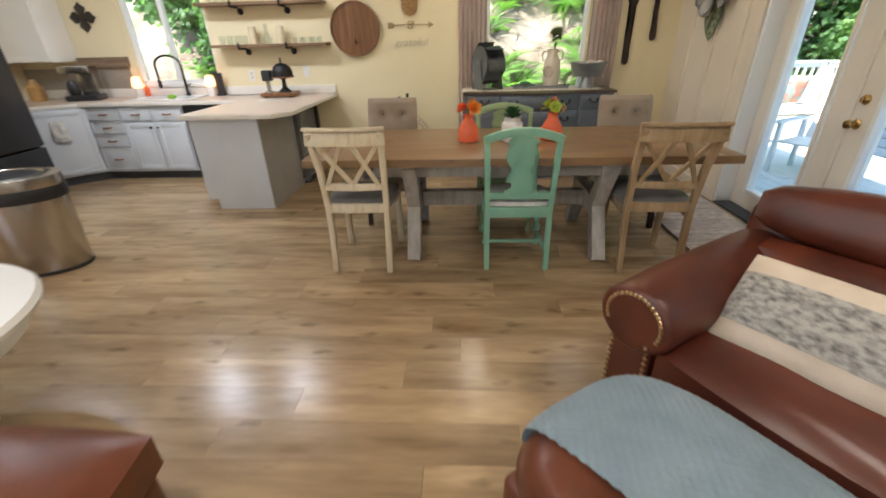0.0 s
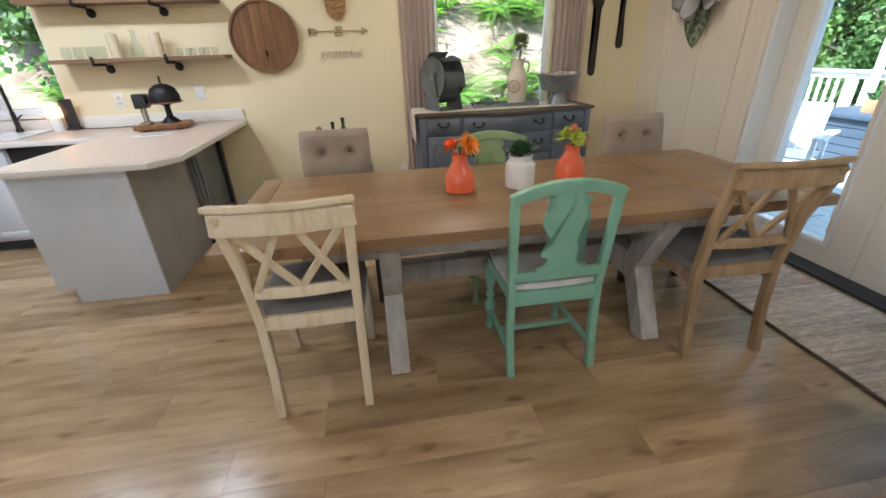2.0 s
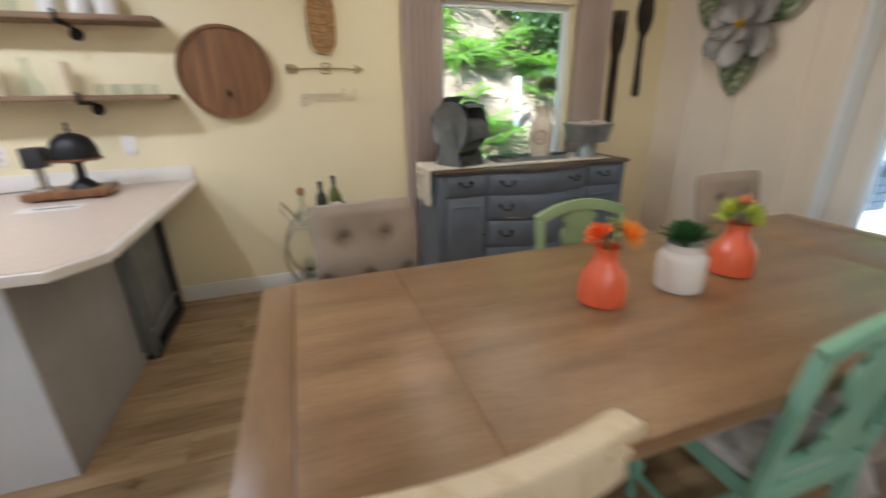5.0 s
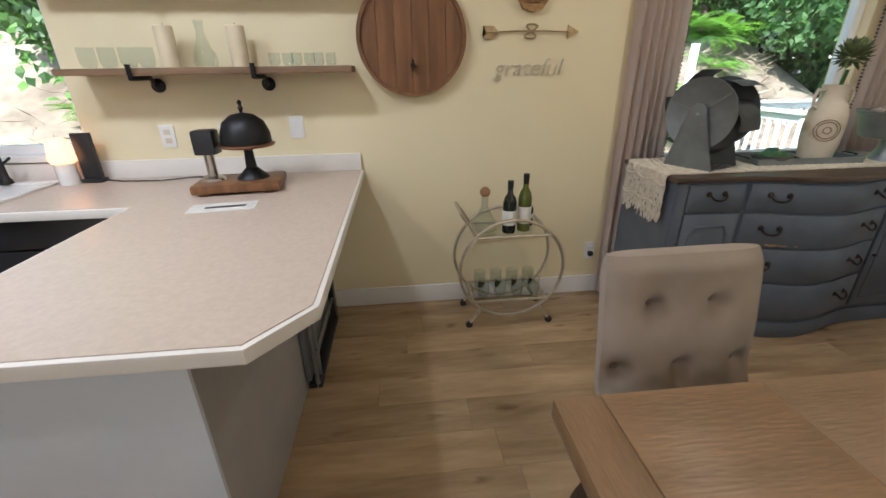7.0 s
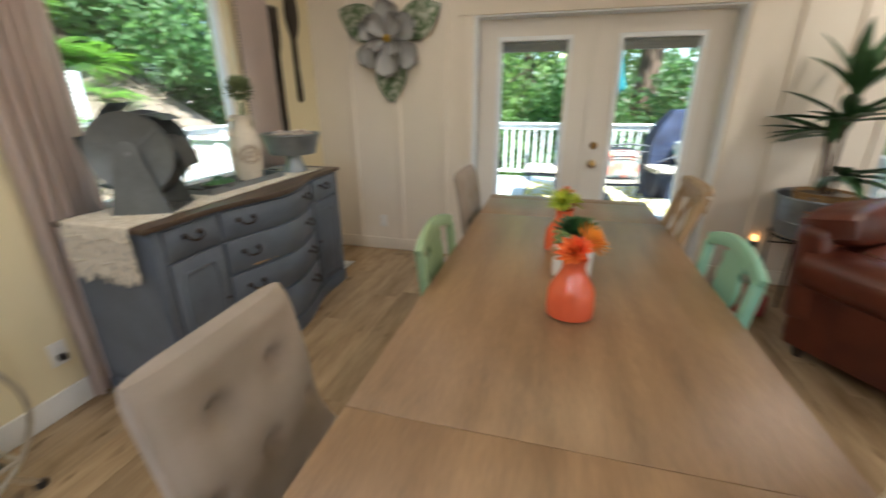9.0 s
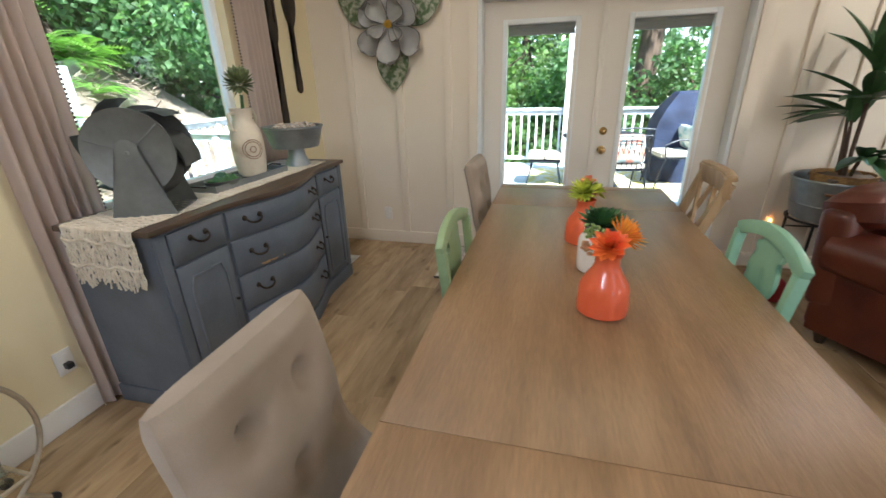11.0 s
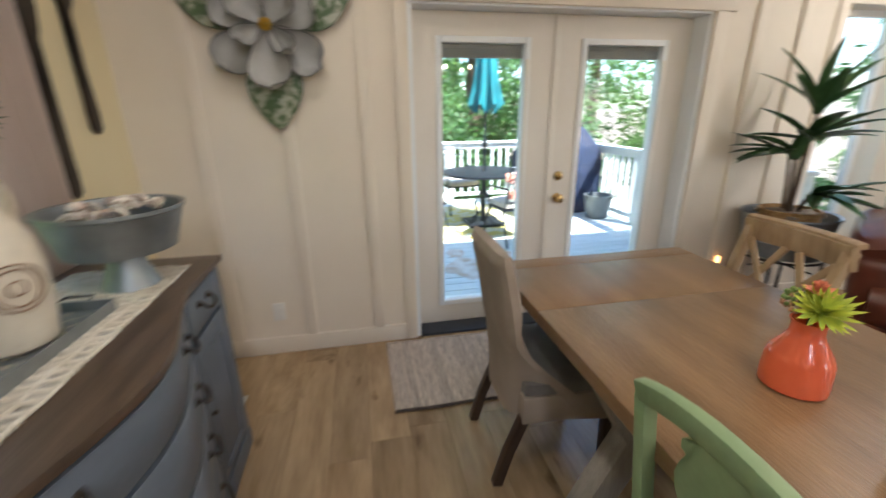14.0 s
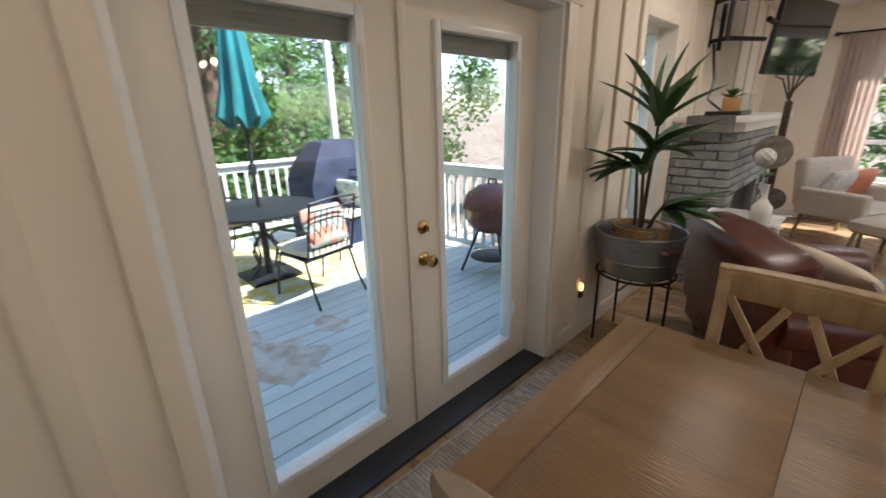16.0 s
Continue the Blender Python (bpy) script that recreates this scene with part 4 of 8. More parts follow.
for rr in (0.046, 0.036, 0.014):
    ring = [(rr * math.sin(2 * math.pi * i / 24), -math.sqrt(max(0.0, 0.0795 ** 2 - (rr * math.sin(2 * math.pi * i / 24)) ** 2)), 0.14 + rr * math.cos(2 * math.pi * i / 24)) for i in range(24)]
    part("stamp", moved(tube(ring, 0.002, 4, True), Matrix.Rotation(radians(-35), 4, "Z")), "stamp", vase, "brown printed stamp")
arti = thing("artichoke_stem", "dried green artichoke flower standing in the vase", "plant", pose(1.76, 5.38, BZ + 0.013) @ Matrix.Scale(1.16, 4))
part("stem", tube([(0, 0, 0.05), (0.005, 0, 0.25), (0.018, -0.005, 0.39)], 0.008, 8), "succulent", arti)
M["artichoke"] = mat("artichoke", (0.22, 0.26, 0.12), (0.12, 0.15, 0.065), 12, 0.7, fine=0.2, vary=0.25, island=True)


def leaf(bm, base, direction, up, length, width, bend=0.3, cup=0.15, seg=4):
    d, u = Vector(direction).normalized(), Vector(up)
    s = d.cross(u).normalized()
    u = s.cross(d).normalized()
    prev = None
    for i in range(seg + 1):
        t = i / seg
        w = width * (math.sin(math.pi * min(1, 0.12 + t * 0.88)) ** 0.8) * (1 if t < 1 else 0.02)
        c = Vector(base) + d * (length * t) - u * (bend * length * t * t)
        row = [bm.verts.new(c - s * w / 2 + u * cup * w), bm.verts.new(c), bm.verts.new(c + s * w / 2 + u * cup * w)]
        if prev:
            for a in (0, 1):
                bm.faces.new((prev[a], prev[a + 1], row[a + 1], row[a]))
        prev = row


bm = bmesh.new()
for i in range(70):
    z = 1 - 2 * (i + 0.5) / 70
    a = i * 2.4
    d = Vector((math.sqrt(1 - z * z) * math.cos(a), math.sqrt(1 - z * z) * math.sin(a), z * 0.9 + 0.35))
    leaf(bm, Vector((0.018, -0.005, 0.44)) + d * 0.025, d, (0, 0, 1) if abs(d.z) < 0.9 else (1, 0, 0), 0.055, 0.03, -0.25, 0.2, 3)
part("flower_head", bm, "artichoke", arti)
bowl = thing("compote_bowl", "galvanized metal pedestal bowl filled with shells", "bowl", pose(2.13, 5.31, BZ + 0.008) @ Matrix.Scale(1.12, 4))
part("bowl", lathe([(0.10, 0.105), (0.135, 0.11), (0.165, 0.215), (0.172, 0.22), (0.172, 0.23), (0.16, 0.228), (0.13, 0.125), (0.001, 0.12)], 40, True), "galv", bowl)
part("pedestal", lathe([(0.075, 0), (0.072, 0.01), (0.05, 0.06), (0.045, 0.105)], 28, True), "galv", bowl)
M["shell"] = mat("shell", (0.70, 0.64, 0.56), (0.30, 0.20, 0.15), 25, 0.5, fine=0.2, island=True, vary=0.3)
bm = bmesh.new()
rng = random.Random(3)
for i in range(26):
    r, a = 0.12 * math.sqrt(rng.random()), rng.random() * 6.3
    bm = merge(bm, moved(lathe([(0.001, -0.012), (0.02, -0.006), (0.022, 0.004), (0.001, 0.014)], 8, False), pose(r * math.cos(a), r * math.sin(a), 0.215 + rng.random() * 0.015, rng.uniform(-60, 60), rng.uniform(-60, 60), 0)))
part("shells", bm, "shell", bowl, "mixed shells and stones")["kind"] = "stuff"
pet = thing("pet_bowl", "black pet bowl on a small mat beside the sideboard", "bowl", pose(2.62, 5.36, 0))
part("bowl", moved(lathe([(0.085, 0.004), (0.10, 0.008), (0.085, 0.06), (0.078, 0.06), (0.07, 0.03), (0.001, 0.025)], 28), pose(-0.02, 0.08, 0)), "black_plastic", pet)
part("mat", bx(-0.12, 0.12, -0.12, 0.16, 0, 0.004), "white_fabric", pet, "crumpled white mat")


# ---- table vases ----
def bottle_vase(m, label):
    v = thing("bud_vase", label, "vase", m, "vases on the dining table")
    part("body", lathe([(0.066, 0), (0.074, 0.006), (0.0755, 0.03), (0.072, 0.085), (0.064, 0.105), (0.042, 0.14), (0.036, 0.155), (0.036, 0.175), (0.041, 0.188), (0.037, 0.188), (0.032, 0.17), (0.033, 0.15)], 40), "coral", v)
    return v


vase_w = bottle_vase(pose(0.84, 3.475, TZ), "glossy coral ceramic bottle vase holding orange flowers")
vase_e = bottle_vase(pose(1.433, 3.5, TZ), "glossy coral ceramic bottle vase holding yellow-green flowers")
jar = thing("ceramic_jar", "glossy white ceramic jar holding a green succulent", "jar", pose(1.147, 3.463, TZ), "vases on the dining table")
part("body", lathe([(0.066, 0), (0.073, 0.006), (0.075, 0.03), (0.075, 0.115), (0.07, 0.128), (0.058, 0.137), (0.057, 0.158), (0.06, 0.164), (0.055, 0.164), (0.05, 0.14), (0.06, 0.1)], 40), "white_glaze", jar)
for nm, a, b in (("petal_orange", (0.85, 0.20, 0.03), (0.80, 0.09, 0.03)), ("petal_amber", (0.88, 0.40, 0.04), (0.85, 0.22, 0.03)), ("petal_lime", (0.55, 0.60, 0.06), (0.32, 0.42, 0.05)), ("petal_coral", (0.75, 0.22, 0.13), (0.70, 0.30, 0.16)), ("bud_green", (0.22, 0.32, 0.10), (0.14, 0.22, 0.06)), ("bud_pink", (0.55, 0.25, 0.16), (0.40, 0.30, 0.12))):
    M[nm] = mat(nm, a, b, 20, 0.5, fine=0.12, vary=0.2, island=True)


def rosette(c, r, rings, width, material, parent, tilt=(0, 0, 1), open_up=0.9, name="flower", bend=0.2):
    q = Vector((0, 0, 1)).rotation_difference(Vector(tilt)).to_matrix()
    eye = bmesh.new()
    bmesh.ops.create_icosphere(eye, subdivisions=1, radius=max(0.005, r * 0.1))
    head = part(name, moved(eye, Matrix.Translation(Vector(c))), material, parent)
    for k, n in enumerate(rings):
        lift = open_up * k / max(1, len(rings) - 1)
        ln = r * (1 - 0.5 * k / max(1, len(rings)))
        for i in range(n):
            a = 2 * math.pi * (i + 0.5 * (k % 2)) / n + k * 0.4
            wob = 0.12 * math.sin(i * 7.3 + k * 2.1)
            d = q @ Vector((math.cos(a + wob * 0.5), math.sin(a + wob * 0.5), 0.15 + lift * 1.6 + wob))
            bm = bmesh.new()
            leaf(bm, Vector(c) + (q @ Vector((0, 0, 0.004 * k))), d, q @ Vector((0, 0, 1)), ln * (1 + 0.5 * wob), width, -bend, 0.2, 4)
            part("petal" if name == "flower" else "leaf", bm, material, head)
    return head


def sprig(c, n, spread, material, parent, rng, name="berry_sprig"):
    bm = bmesh.new()
    for i in range(n):
        d = Vector((rng.gauss(0, 1), rng.gauss(0, 1), rng.gauss(0, 0.7)))
        d = d.normalized() * spread * rng.random() ** 0.4
        s = bmesh.new()
        bmesh.ops.create_icosphere(s, subdivisions=1, radius=0.0065)
        bm = merge(bm, moved(s, Matrix.Translation(Vector(c) + d)))
    return part(name, bm, material, parent)


rng = random.Random(8)
bunch_w = thing("flower_bunch", "artificial orange daisies and green buds in the vase", "flowers", pose(0.84, 3.475, TZ + 0.186))
rosette((0.03, -0.035, 0.045), 0.068, (22, 18, 12), 0.012, "petal_amber", bunch_w, (0.5, -0.75, 0.5), 0.7)
rosette((-0.03, 0.0, 0.03), 0.062, (12, 10, 8), 0.03, "petal_orange", bunch_w, (-0.5, 0.3, 0.8), 0.8)
sprig((0.05, 0.045, 0.05), 34, 0.034, "bud_green", bunch_w, rng)
sprig((0.01, 0.055, 0.02), 26, 0.028, "bud_pink", bunch_w, rng)
bunch_e = thing("flower_bunch", "artificial yellow-green flowers and small pink rose in the vase", "flowers", pose(1.433, 3.5, TZ + 0.186))
rosette((-0.025, 0.01, 0.035), 0.075, (20, 16, 10), 0.014, "petal_lime", bunch_e, (-0.5, 0.3, 0.8), 0.7)
rosette((0.0, -0.035, 0.035), 0.05, (12, 10), 0.024, "petal_lime", bunch_e, (0.0, -0.8, 0.5), 0.5)
rosette((0.0, 0.0, 0.07), 0.038, (10, 8, 6), 0.024, "petal_coral", bunch_e, (0, 0, 1), 1.1)
sprig((0.05, -0.015, 0.02), 40, 0.036, "bud_pink", bunch_e, rng)
sprig((0.045, 0.0, 0.045), 24, 0.03, "bud_green", bunch_e, rng)
for b in (bunch_w, bunch_e):
    part("stem", tube([(0, 0, -0.06), (0, 0, 0.035)], 0.006, 6), "succulent", b)
plant_mid = thing("succulent", "dark green artificial succulent rosette in the white jar", "plant", pose(1.147, 3.463, TZ + 0.155))
rosette((0, 0, 0.008), 0.095, (10, 9, 8, 6, 5), 0.046, "succulent", plant_mid, (0, 0, 1), 0.9, "rosette", 0.25)
part("stem", tube([(0, 0, -0.03), (0, 0, 0.012)], 0.012, 8), "succulent", plant_mid)


# ---- curtains ----
def drape(name, x0, x1, y, ztop, folds, label, zbot=0.015, taper=0.0, beads=None):
    c = thing(name, label, "curtain", pose(0, 0, 0))
    n, rows = folds * 10, 14
    bm = bmesh.new()
    g = []
    for j in range(rows + 1):
        t = j / rows
        z = zbot + (ztop - zbot) * t
        row = []
        for i in range(n + 1):
            u = i / n
            x = x0 + (x1 - x0) * u
            xm = (x0 + x1) / 2
            x = xm + (x - xm) * (1 - taper * (1 - t) * 0.3)
            yy = y + 0.024 * math.sin(2 * math.pi * folds * u + 0.5 * math.sin(3 * t)) * (1.0 - 0.25 * t) + 0.008 * math.sin(9 * u + 2.5 * t)
            row.append(bm.verts.new((x, yy, z)))
        g.append(row)
    for a, b in zip(g, g[1:]):
        for i in range(n):
            bm.faces.new((a[i], a[i + 1], b[i + 1], b[i]))
    edge = [[v.co.copy() for v in row] for row in g]
    bmesh.ops.solidify(bm, geom=bm.faces[:], thickness=0.003)
    part("cloth", bm, "curtain", c)
    if beads is not None:
        bead = to_mesh("bead", lathe([(0.002, -0.006), (0.006, -0.003), (0.006, 0.003), (0.002, 0.006)], 6, True, True), "bead")
        col = 0 if beads == 0 else n
        for k in range(int((ztop - zbot) / 0.019)):
            t = (k + 0.5) * 0.019 / (ztop - zbot)
            j = min(rows - 1, int(t * rows))
            f = t * rows - j
            p = edge[j][col].lerp(edge[j + 1][col], f)
            ob = new("bead", bead)
            ob.parent = c
            ob.matrix_basis = pose(p.x + (-0.006 if beads == 0 else 0.006), p.y - 0.004, p.z)
    return c


M["bead"] = mat("bead", (0.06, 0.05, 0.05), (0.12, 0.10, 0.09), 20, 0.7, fine=0.2)
drape_a = drape("curtain", 0.755, 1.05, YN - 0.06, 2.36, 6, "blush pleated curtain panel with dark beaded edge, beside the window", beads=1)
drape_b = drape("curtain", 2.205, 2.50, YN - 0.06, 2.36, 6, "blush pleated curtain panel hanging beside the window", beads=0)
drape_c = drape("curtain", 2.02, 2.42, YS + 0.07, 2.27, 7, "pale pink curtain panel at the living room window")
rod = thing("curtain_rod", "dark metal curtain rod with ball finials", "curtain rod", pose(0, 0, 0))
part("rod", tube([(0.68, YN - 0.06, 2.375), (2.58, YN - 0.06, 2.375)], 0.011, 10), "black_metal", rod)
for x in (0.75, 2.52):
    part("bracket", bx(x - 0.01, x + 0.01, YN - 0.07, YN, 2.36, 2.39), "black_metal", rod)
rod2 = thing("curtain_rod", "dark metal curtain rod with ball finials", "curtain rod", pose(0, 0, 0))
part("rod", tube([(0.2, YS + 0.07, 2.285), (2.5, YS + 0.07, 2.285)], 0.011, 10), "black_metal", rod2)
part("finial", moved(lathe([(0.011, 0), (0.03, 0.02), (0.03, 0.035), (0.005, 0.055)], 14), pose(2.5, YS + 0.07, 2.285, 0, 90)), "black_metal", rod2)
for x in (0.25, 2.45):
    part("bracket", bx(x - 0.01, x + 0.01, YS, YS + 0.08, 2.275, 2.295), "black_metal", rod2)


# ---- wall decor on the yellow wall ----
def wall_tube(pts, r, y):
    return tube([(x, y, z) for x, z in pts], r, 6)


fork = thing("wall_fork", "oversized dark metal fork hanging on the wall", "wall decor", pose(2.63, YN - 0.024, 1.12))
M["dark_bronze"] = mat("dark_bronze", (0.035, 0.028, 0.024), (0.06, 0.045, 0.035), 12, 0.5, 0.4, fine=0.2, bump=0.2)
hs = [(0.0, 0), (0.032, 0.02), (0.036, 0.10), (0.018, 0.30), (0.012, 0.42), (0.016, 0.56), (0.05, 0.62), (0.066, 0.70), (0.066, 0.91)]
right_f = [(x, z) for x, z in hs] + [(0.054, 0.92), (0.044, 0.90), (0.042, 0.74), (0.034, 0.72), (0.026, 0.74), (0.024, 0.90), (0.012, 0.92), (0.0, 0.90)]
part("fork", plate(right_f + [(-x, z) for x, z in right_f[-2:0:-1]], 0.018), "dark_bronze", fork)
spoon = thing("wall_spoon", "oversized dark metal spoon hanging on the wall", "wall decor", pose(2.89, YN - 0.024, 1.36))
hs = [(0.0, 0), (0.03, 0.02), (0.034, 0.09), (0.016, 0.28), (0.011, 0.42), (0.016, 0.48), (0.05, 0.53), (0.078, 0.61), (0.082, 0.68), (0.065, 0.78), (0.035, 0.83), (0.0, 0.845)]
part("spoon", plate(hs + [(-x, z) for x, z in hs[-2:0:-1]], 0.018), "dark_bronze", spoon)
M["barrel"] = mat("barrel", (0.23, 0.105, 0.04), (0.14, 0.058, 0.02), 3, 0.4, bump=0.15, bscale=30, stretch=(7, 7, 0.6), fine=0.2, vary=0.12)
bar_head = thing("barrel_head", "round stained wooden barrel head with a small metal tap", "wall decor", pose(-0.412, YN - 0.004, 1.556))
for k in range(6):
    x0, x1 = -0.262 + k * 0.0873, -0.262 + (k + 1) * 0.0873 - 0.002
    o = [(x0, -math.sqrt(max(0, 0.262 ** 2 - x0 * x0)))] + [(x, -math.sqrt(max(0, 0.262 ** 2 - x * x))) for x in (x0 * 0.66 + x1 * 0.34, x0 * 0.34 + x1 * 0.66, x1)]
    part("board", plate(o + [(x, -z) for x, z in o[::-1] if abs(z) > 1e-4], -0.03), "barrel", bar_head)
part("hoop", moved(lathe([(0.260, 0), (0.278, 0), (0.278, 0.046), (0.260, 0.046), (0.260, 0)], 64, False), pose(0, 0, 0, 90)), "barrel", bar_head)
part("tap", moved(merge(lathe([(0.012, 0), (0.012, 0.03), (0.008, 0.035)], 12, True, True), moved(bx(-0.006, 0.006, -0.03, 0.03, 0.02, 0.034, 0.003), pose(0, 0, 0))), pose(-0.0, -0.03, -0.128, 90)), "bronze", bar_head)
M["gold"] = mat("gold", (0.48, 0.36, 0.20), (0.36, 0.26, 0.14), 20, 0.4, 0.7, fine=0.15)
arrow = thing("wall_arrow", "thin gold metal arrow sign on the wall", "wall decor", pose(0.215, YN - 0.012, 1.58))
part("shaft", tube([(-0.24, 0, 0), (-0.08, 0, 0.006), (0.08, 0, 0.006), (0.22, 0, 0)], 0.004, 6), "gold", arrow)
part("arrowhead", plate([(0.20, -0.034), (0.262, 0.0), (0.20, 0.034)], 0.006), "gold", arrow)
part("fletching", plate([(-0.255, -0.03), (-0.2, -0.03), (-0.17, 0.0), (-0.2, 0.03), (-0.255, 0.03), (-0.235, 0.0)], 0.006), "gold", arrow)
amp = [(0.03 * math.sin(t * 2) * (1 + 0.2 * math.sin(t)), 0.034 * math.cos(t)) for t in [2 * math.pi * i / 24 for i in range(24)]]
part("ampersand", tube([(x, 0, z + 0.004) for x, z in amp], 0.005, 6, True), "gold", arrow)
M["wire"] = mat("wire", (0.60, 0.54, 0.44), (0.50, 0.45, 0.37), 20, 0.4, 0.2)


def wall_text(body, width, x, z, label):
    cu = bpy.data.curves.new("word", "FONT")
    cu.body, cu.align_x, cu.extrude, cu.shear, cu.offset = body, "CENTER", 0.03, 0.25, -0.014
    tmp = new("tmp_word", cu)
    bpy.context.view_layer.update()
    me = bpy.data.meshes.new_from_object(tmp.evaluated_get(bpy.context.evaluated_depsgraph_get()))
    bpy.data.objects.remove(tmp)
    me.materials.clear()
    me.materials.append(M["wire"])
    k = width / (max(v.co.x for v in me.vertices) - min(v.co.x for v in me.vertices))
    me.transform(Matrix.Scale(k, 4))
    ob = new("word_sign", me)
    ob.matrix_basis = pose(x, YN - 0.006, z, 90)
    return tagged(ob, label, "word sign")


wall_text("grateful", 0.39, 0.21, 1.37, "thin silver wire word sign on the yellow wall")
script = thing("word_sign", "thin illegible wire script sign on the yellow wall", "word sign", pose(-0.50, YN - 0.006, 2.0))
for x0, x1 in ((-0.2, -0.09), (-0.06, 0.0), (0.03, 0.12), (0.14, 0.2)):
    part("bar", bx(x0, x1, -0.003, 0.003, -0.006, 0.006, 0.002), "wire", script)
M["woven"] = mat("woven", (0.42, 0.25, 0.10), (0.26, 0.14, 0.05), 14, 0.7, bump=0.8, bscale=50, stretch=(2, 2, 4), fine=0.3)
paddle = thing("wood_paddle", "carved tan wooden paddle board on the wall", "wall decor", pose(0.215, YN - 0.03, 1.67))
o = [(0.0, 0.0), (0.05, 0.015), (0.08, 0.06), (0.092, 0.16), (0.092, 0.28), (0.075, 0.36), (0.06, 0.42)]
part("board", plate(o + [(-x, z) for x, z in o[::-1]], 0.026), "woven", paddle)
for k in range(7):
    part("groove", tube([(-0.075, -0.002, 0.06 + k * 0.045), (0, -0.006, 0.045 + k * 0.045), (0.075, -0.002, 0.06 + k * 0.045)], 0.004, 6), "woven", paddle)

# ---- magnolia on the batten wall ----
mag = thing("metal_flower", "large grey metal magnolia flower with green leaves on the wall", "wall decor", pose(XE - 0.018, 4.955, 1.845, 0, 0, -90))
M["mag_grey"] = mat("mag_grey", (0.42, 0.415, 0.41), (0.33, 0.325, 0.32), 6, 0.5, 0.1, fine=0.08, bump=0.1)
M["mag_leaf"] = mat("mag_leaf", (0.085, 0.135, 0.06), (0.40, 0.41, 0.33), 26, 0.4, 0.1, fine=0.2, lo=0.40, hi=0.58, bump=0.2)
M["mag_edge"] = mat("mag_edge", (0.05, 0.09, 0.04), rough=0.4)
M["mag_rim"] = mat("mag_rim", (0.16, 0.155, 0.15), (0.10, 0.095, 0.09), 20, 0.5, 0.2)


def wall_petal(ang, r0, r1, width, depth, lift, material, name, curl=0.03, fold=0.0, heart=False, n=16, m=10):
    """A cupped sheet-metal petal with a waved rim, or a pointed leaf with a raised midrib."""
    bm = bmesh.new()
    g = []
    for i in range(n + 1):
        t = i / n
        if heart:
            w = width * math.sin(math.pi * min(1.0, 0.16 + 0.84 * t ** 0.9)) ** 0.8
        else:
            w = width * (0.30 + 0.70 * math.sin(math.pi * min(1.0, t * 0.92) ** 1.25 * 0.75) ** 0.9) * (max(0.0, 1 - t ** 7) ** 0.5)
        row = []
        for j in range(m + 1):
            v = 2 * j / m - 1
            rim = math.sin(v * 5.0 + ang) * 0.010 * t * (0 if heart else 1)
            y = depth + lift * t + (0.004 * (1 - abs(v)) + 0.01 * math.sin(math.pi * t) if heart else curl * (abs(v) ** 2.2) * (0.4 + t) + fold * max(0.0, t - 0.75) * 4)
            row.append(bm.verts.new((v * w / 2, -y, r0 + (r1 - r0) * t + rim)))
        g.append(row)
    for a, b in zip(g, g[1:]):
        for j in range(m):
            bm.faces.new((a[j], a[j + 1], b[j + 1], b[j]))
    outer = [row[0].co.copy() for row in g] + [v.co.copy() for v in g[-1][1:-1]] + [row[-1].co.copy() for row in g[::-1]]
    bmesh.ops.remove_doubles(bm, verts=bm.verts[:], dist=0.0004)
    bmesh.ops.solidify(bm, geom=bm.faces[:], thickness=0.003)
    turn = Matrix.Rotation(radians(ang), 4, "Y")
    q = part(name, moved(bm, turn), material, mag)
    line = [outer[0]]
    for p in outer[1:]:
        if (p - line[-1]).length > 0.006:
            line.append(p)
    part("rim", moved(tube(line, 0.0028, 5), turn), "mag_edge" if heart else "mag_rim", q, "darkened rolled edge")
    return q


for ang in (180, -62, 62):
    wall_petal(ang, 0.13, 0.49, 0.27, 0.012, 0.01, "mag_leaf", "leaf", heart=True)
for ang, ln, w, dp in ((0, 0.27, 0.22, 0.034), (62, 0.25, 0.22, 0.030), (128, 0.30, 0.21, 0.026), (-128, 0.30, 0.21, 0.030), (-62, 0.25, 0.22, 0.028)):
    wall_petal(ang, 0.03, ln, w, dp, 0.02, "mag_grey", "petal")
for ang, ln, w, cu, fo_ in ((180, 0.285, 0.215, 0.03, 0.0), (38, 0.185, 0.16, 0.04, 0.02), (-42, 0.19, 0.17, 0.04, 0.015), (138, 0.165, 0.12, 0.05, 0.03), (-122, 0.15, 0.11, 0.05, 0.04)):
    wall_petal(ang, 0.02, ln, w, 0.062, 0.025, "mag_grey", "petal", cu, fo_)
bm = bmesh.new()
for i in range(40):
    a, r = i * 2.4, 0.03 * math.sqrt(i / 40)
    bm = merge(bm, moved(lathe([(0.004, 0), (0.005, 0.018), (0.001, 0.024)], 6, False), pose(r * math.cos(a), -0.085 + r * 0.5, r * math.sin(a), 90)))
M["stamen"] = mat("stamen", (0.62, 0.40, 0.05), (0.45, 0.28, 0.03), 30, 0.5)
part("stamen", bm, "stamen", mag, "yellow stamen cluster")["kind"] = "stuff"
part("back_bracket", bx(-0.05, 0.05, -0.05, 0.002, -0.05, 0.05), "mag_grey", mag)

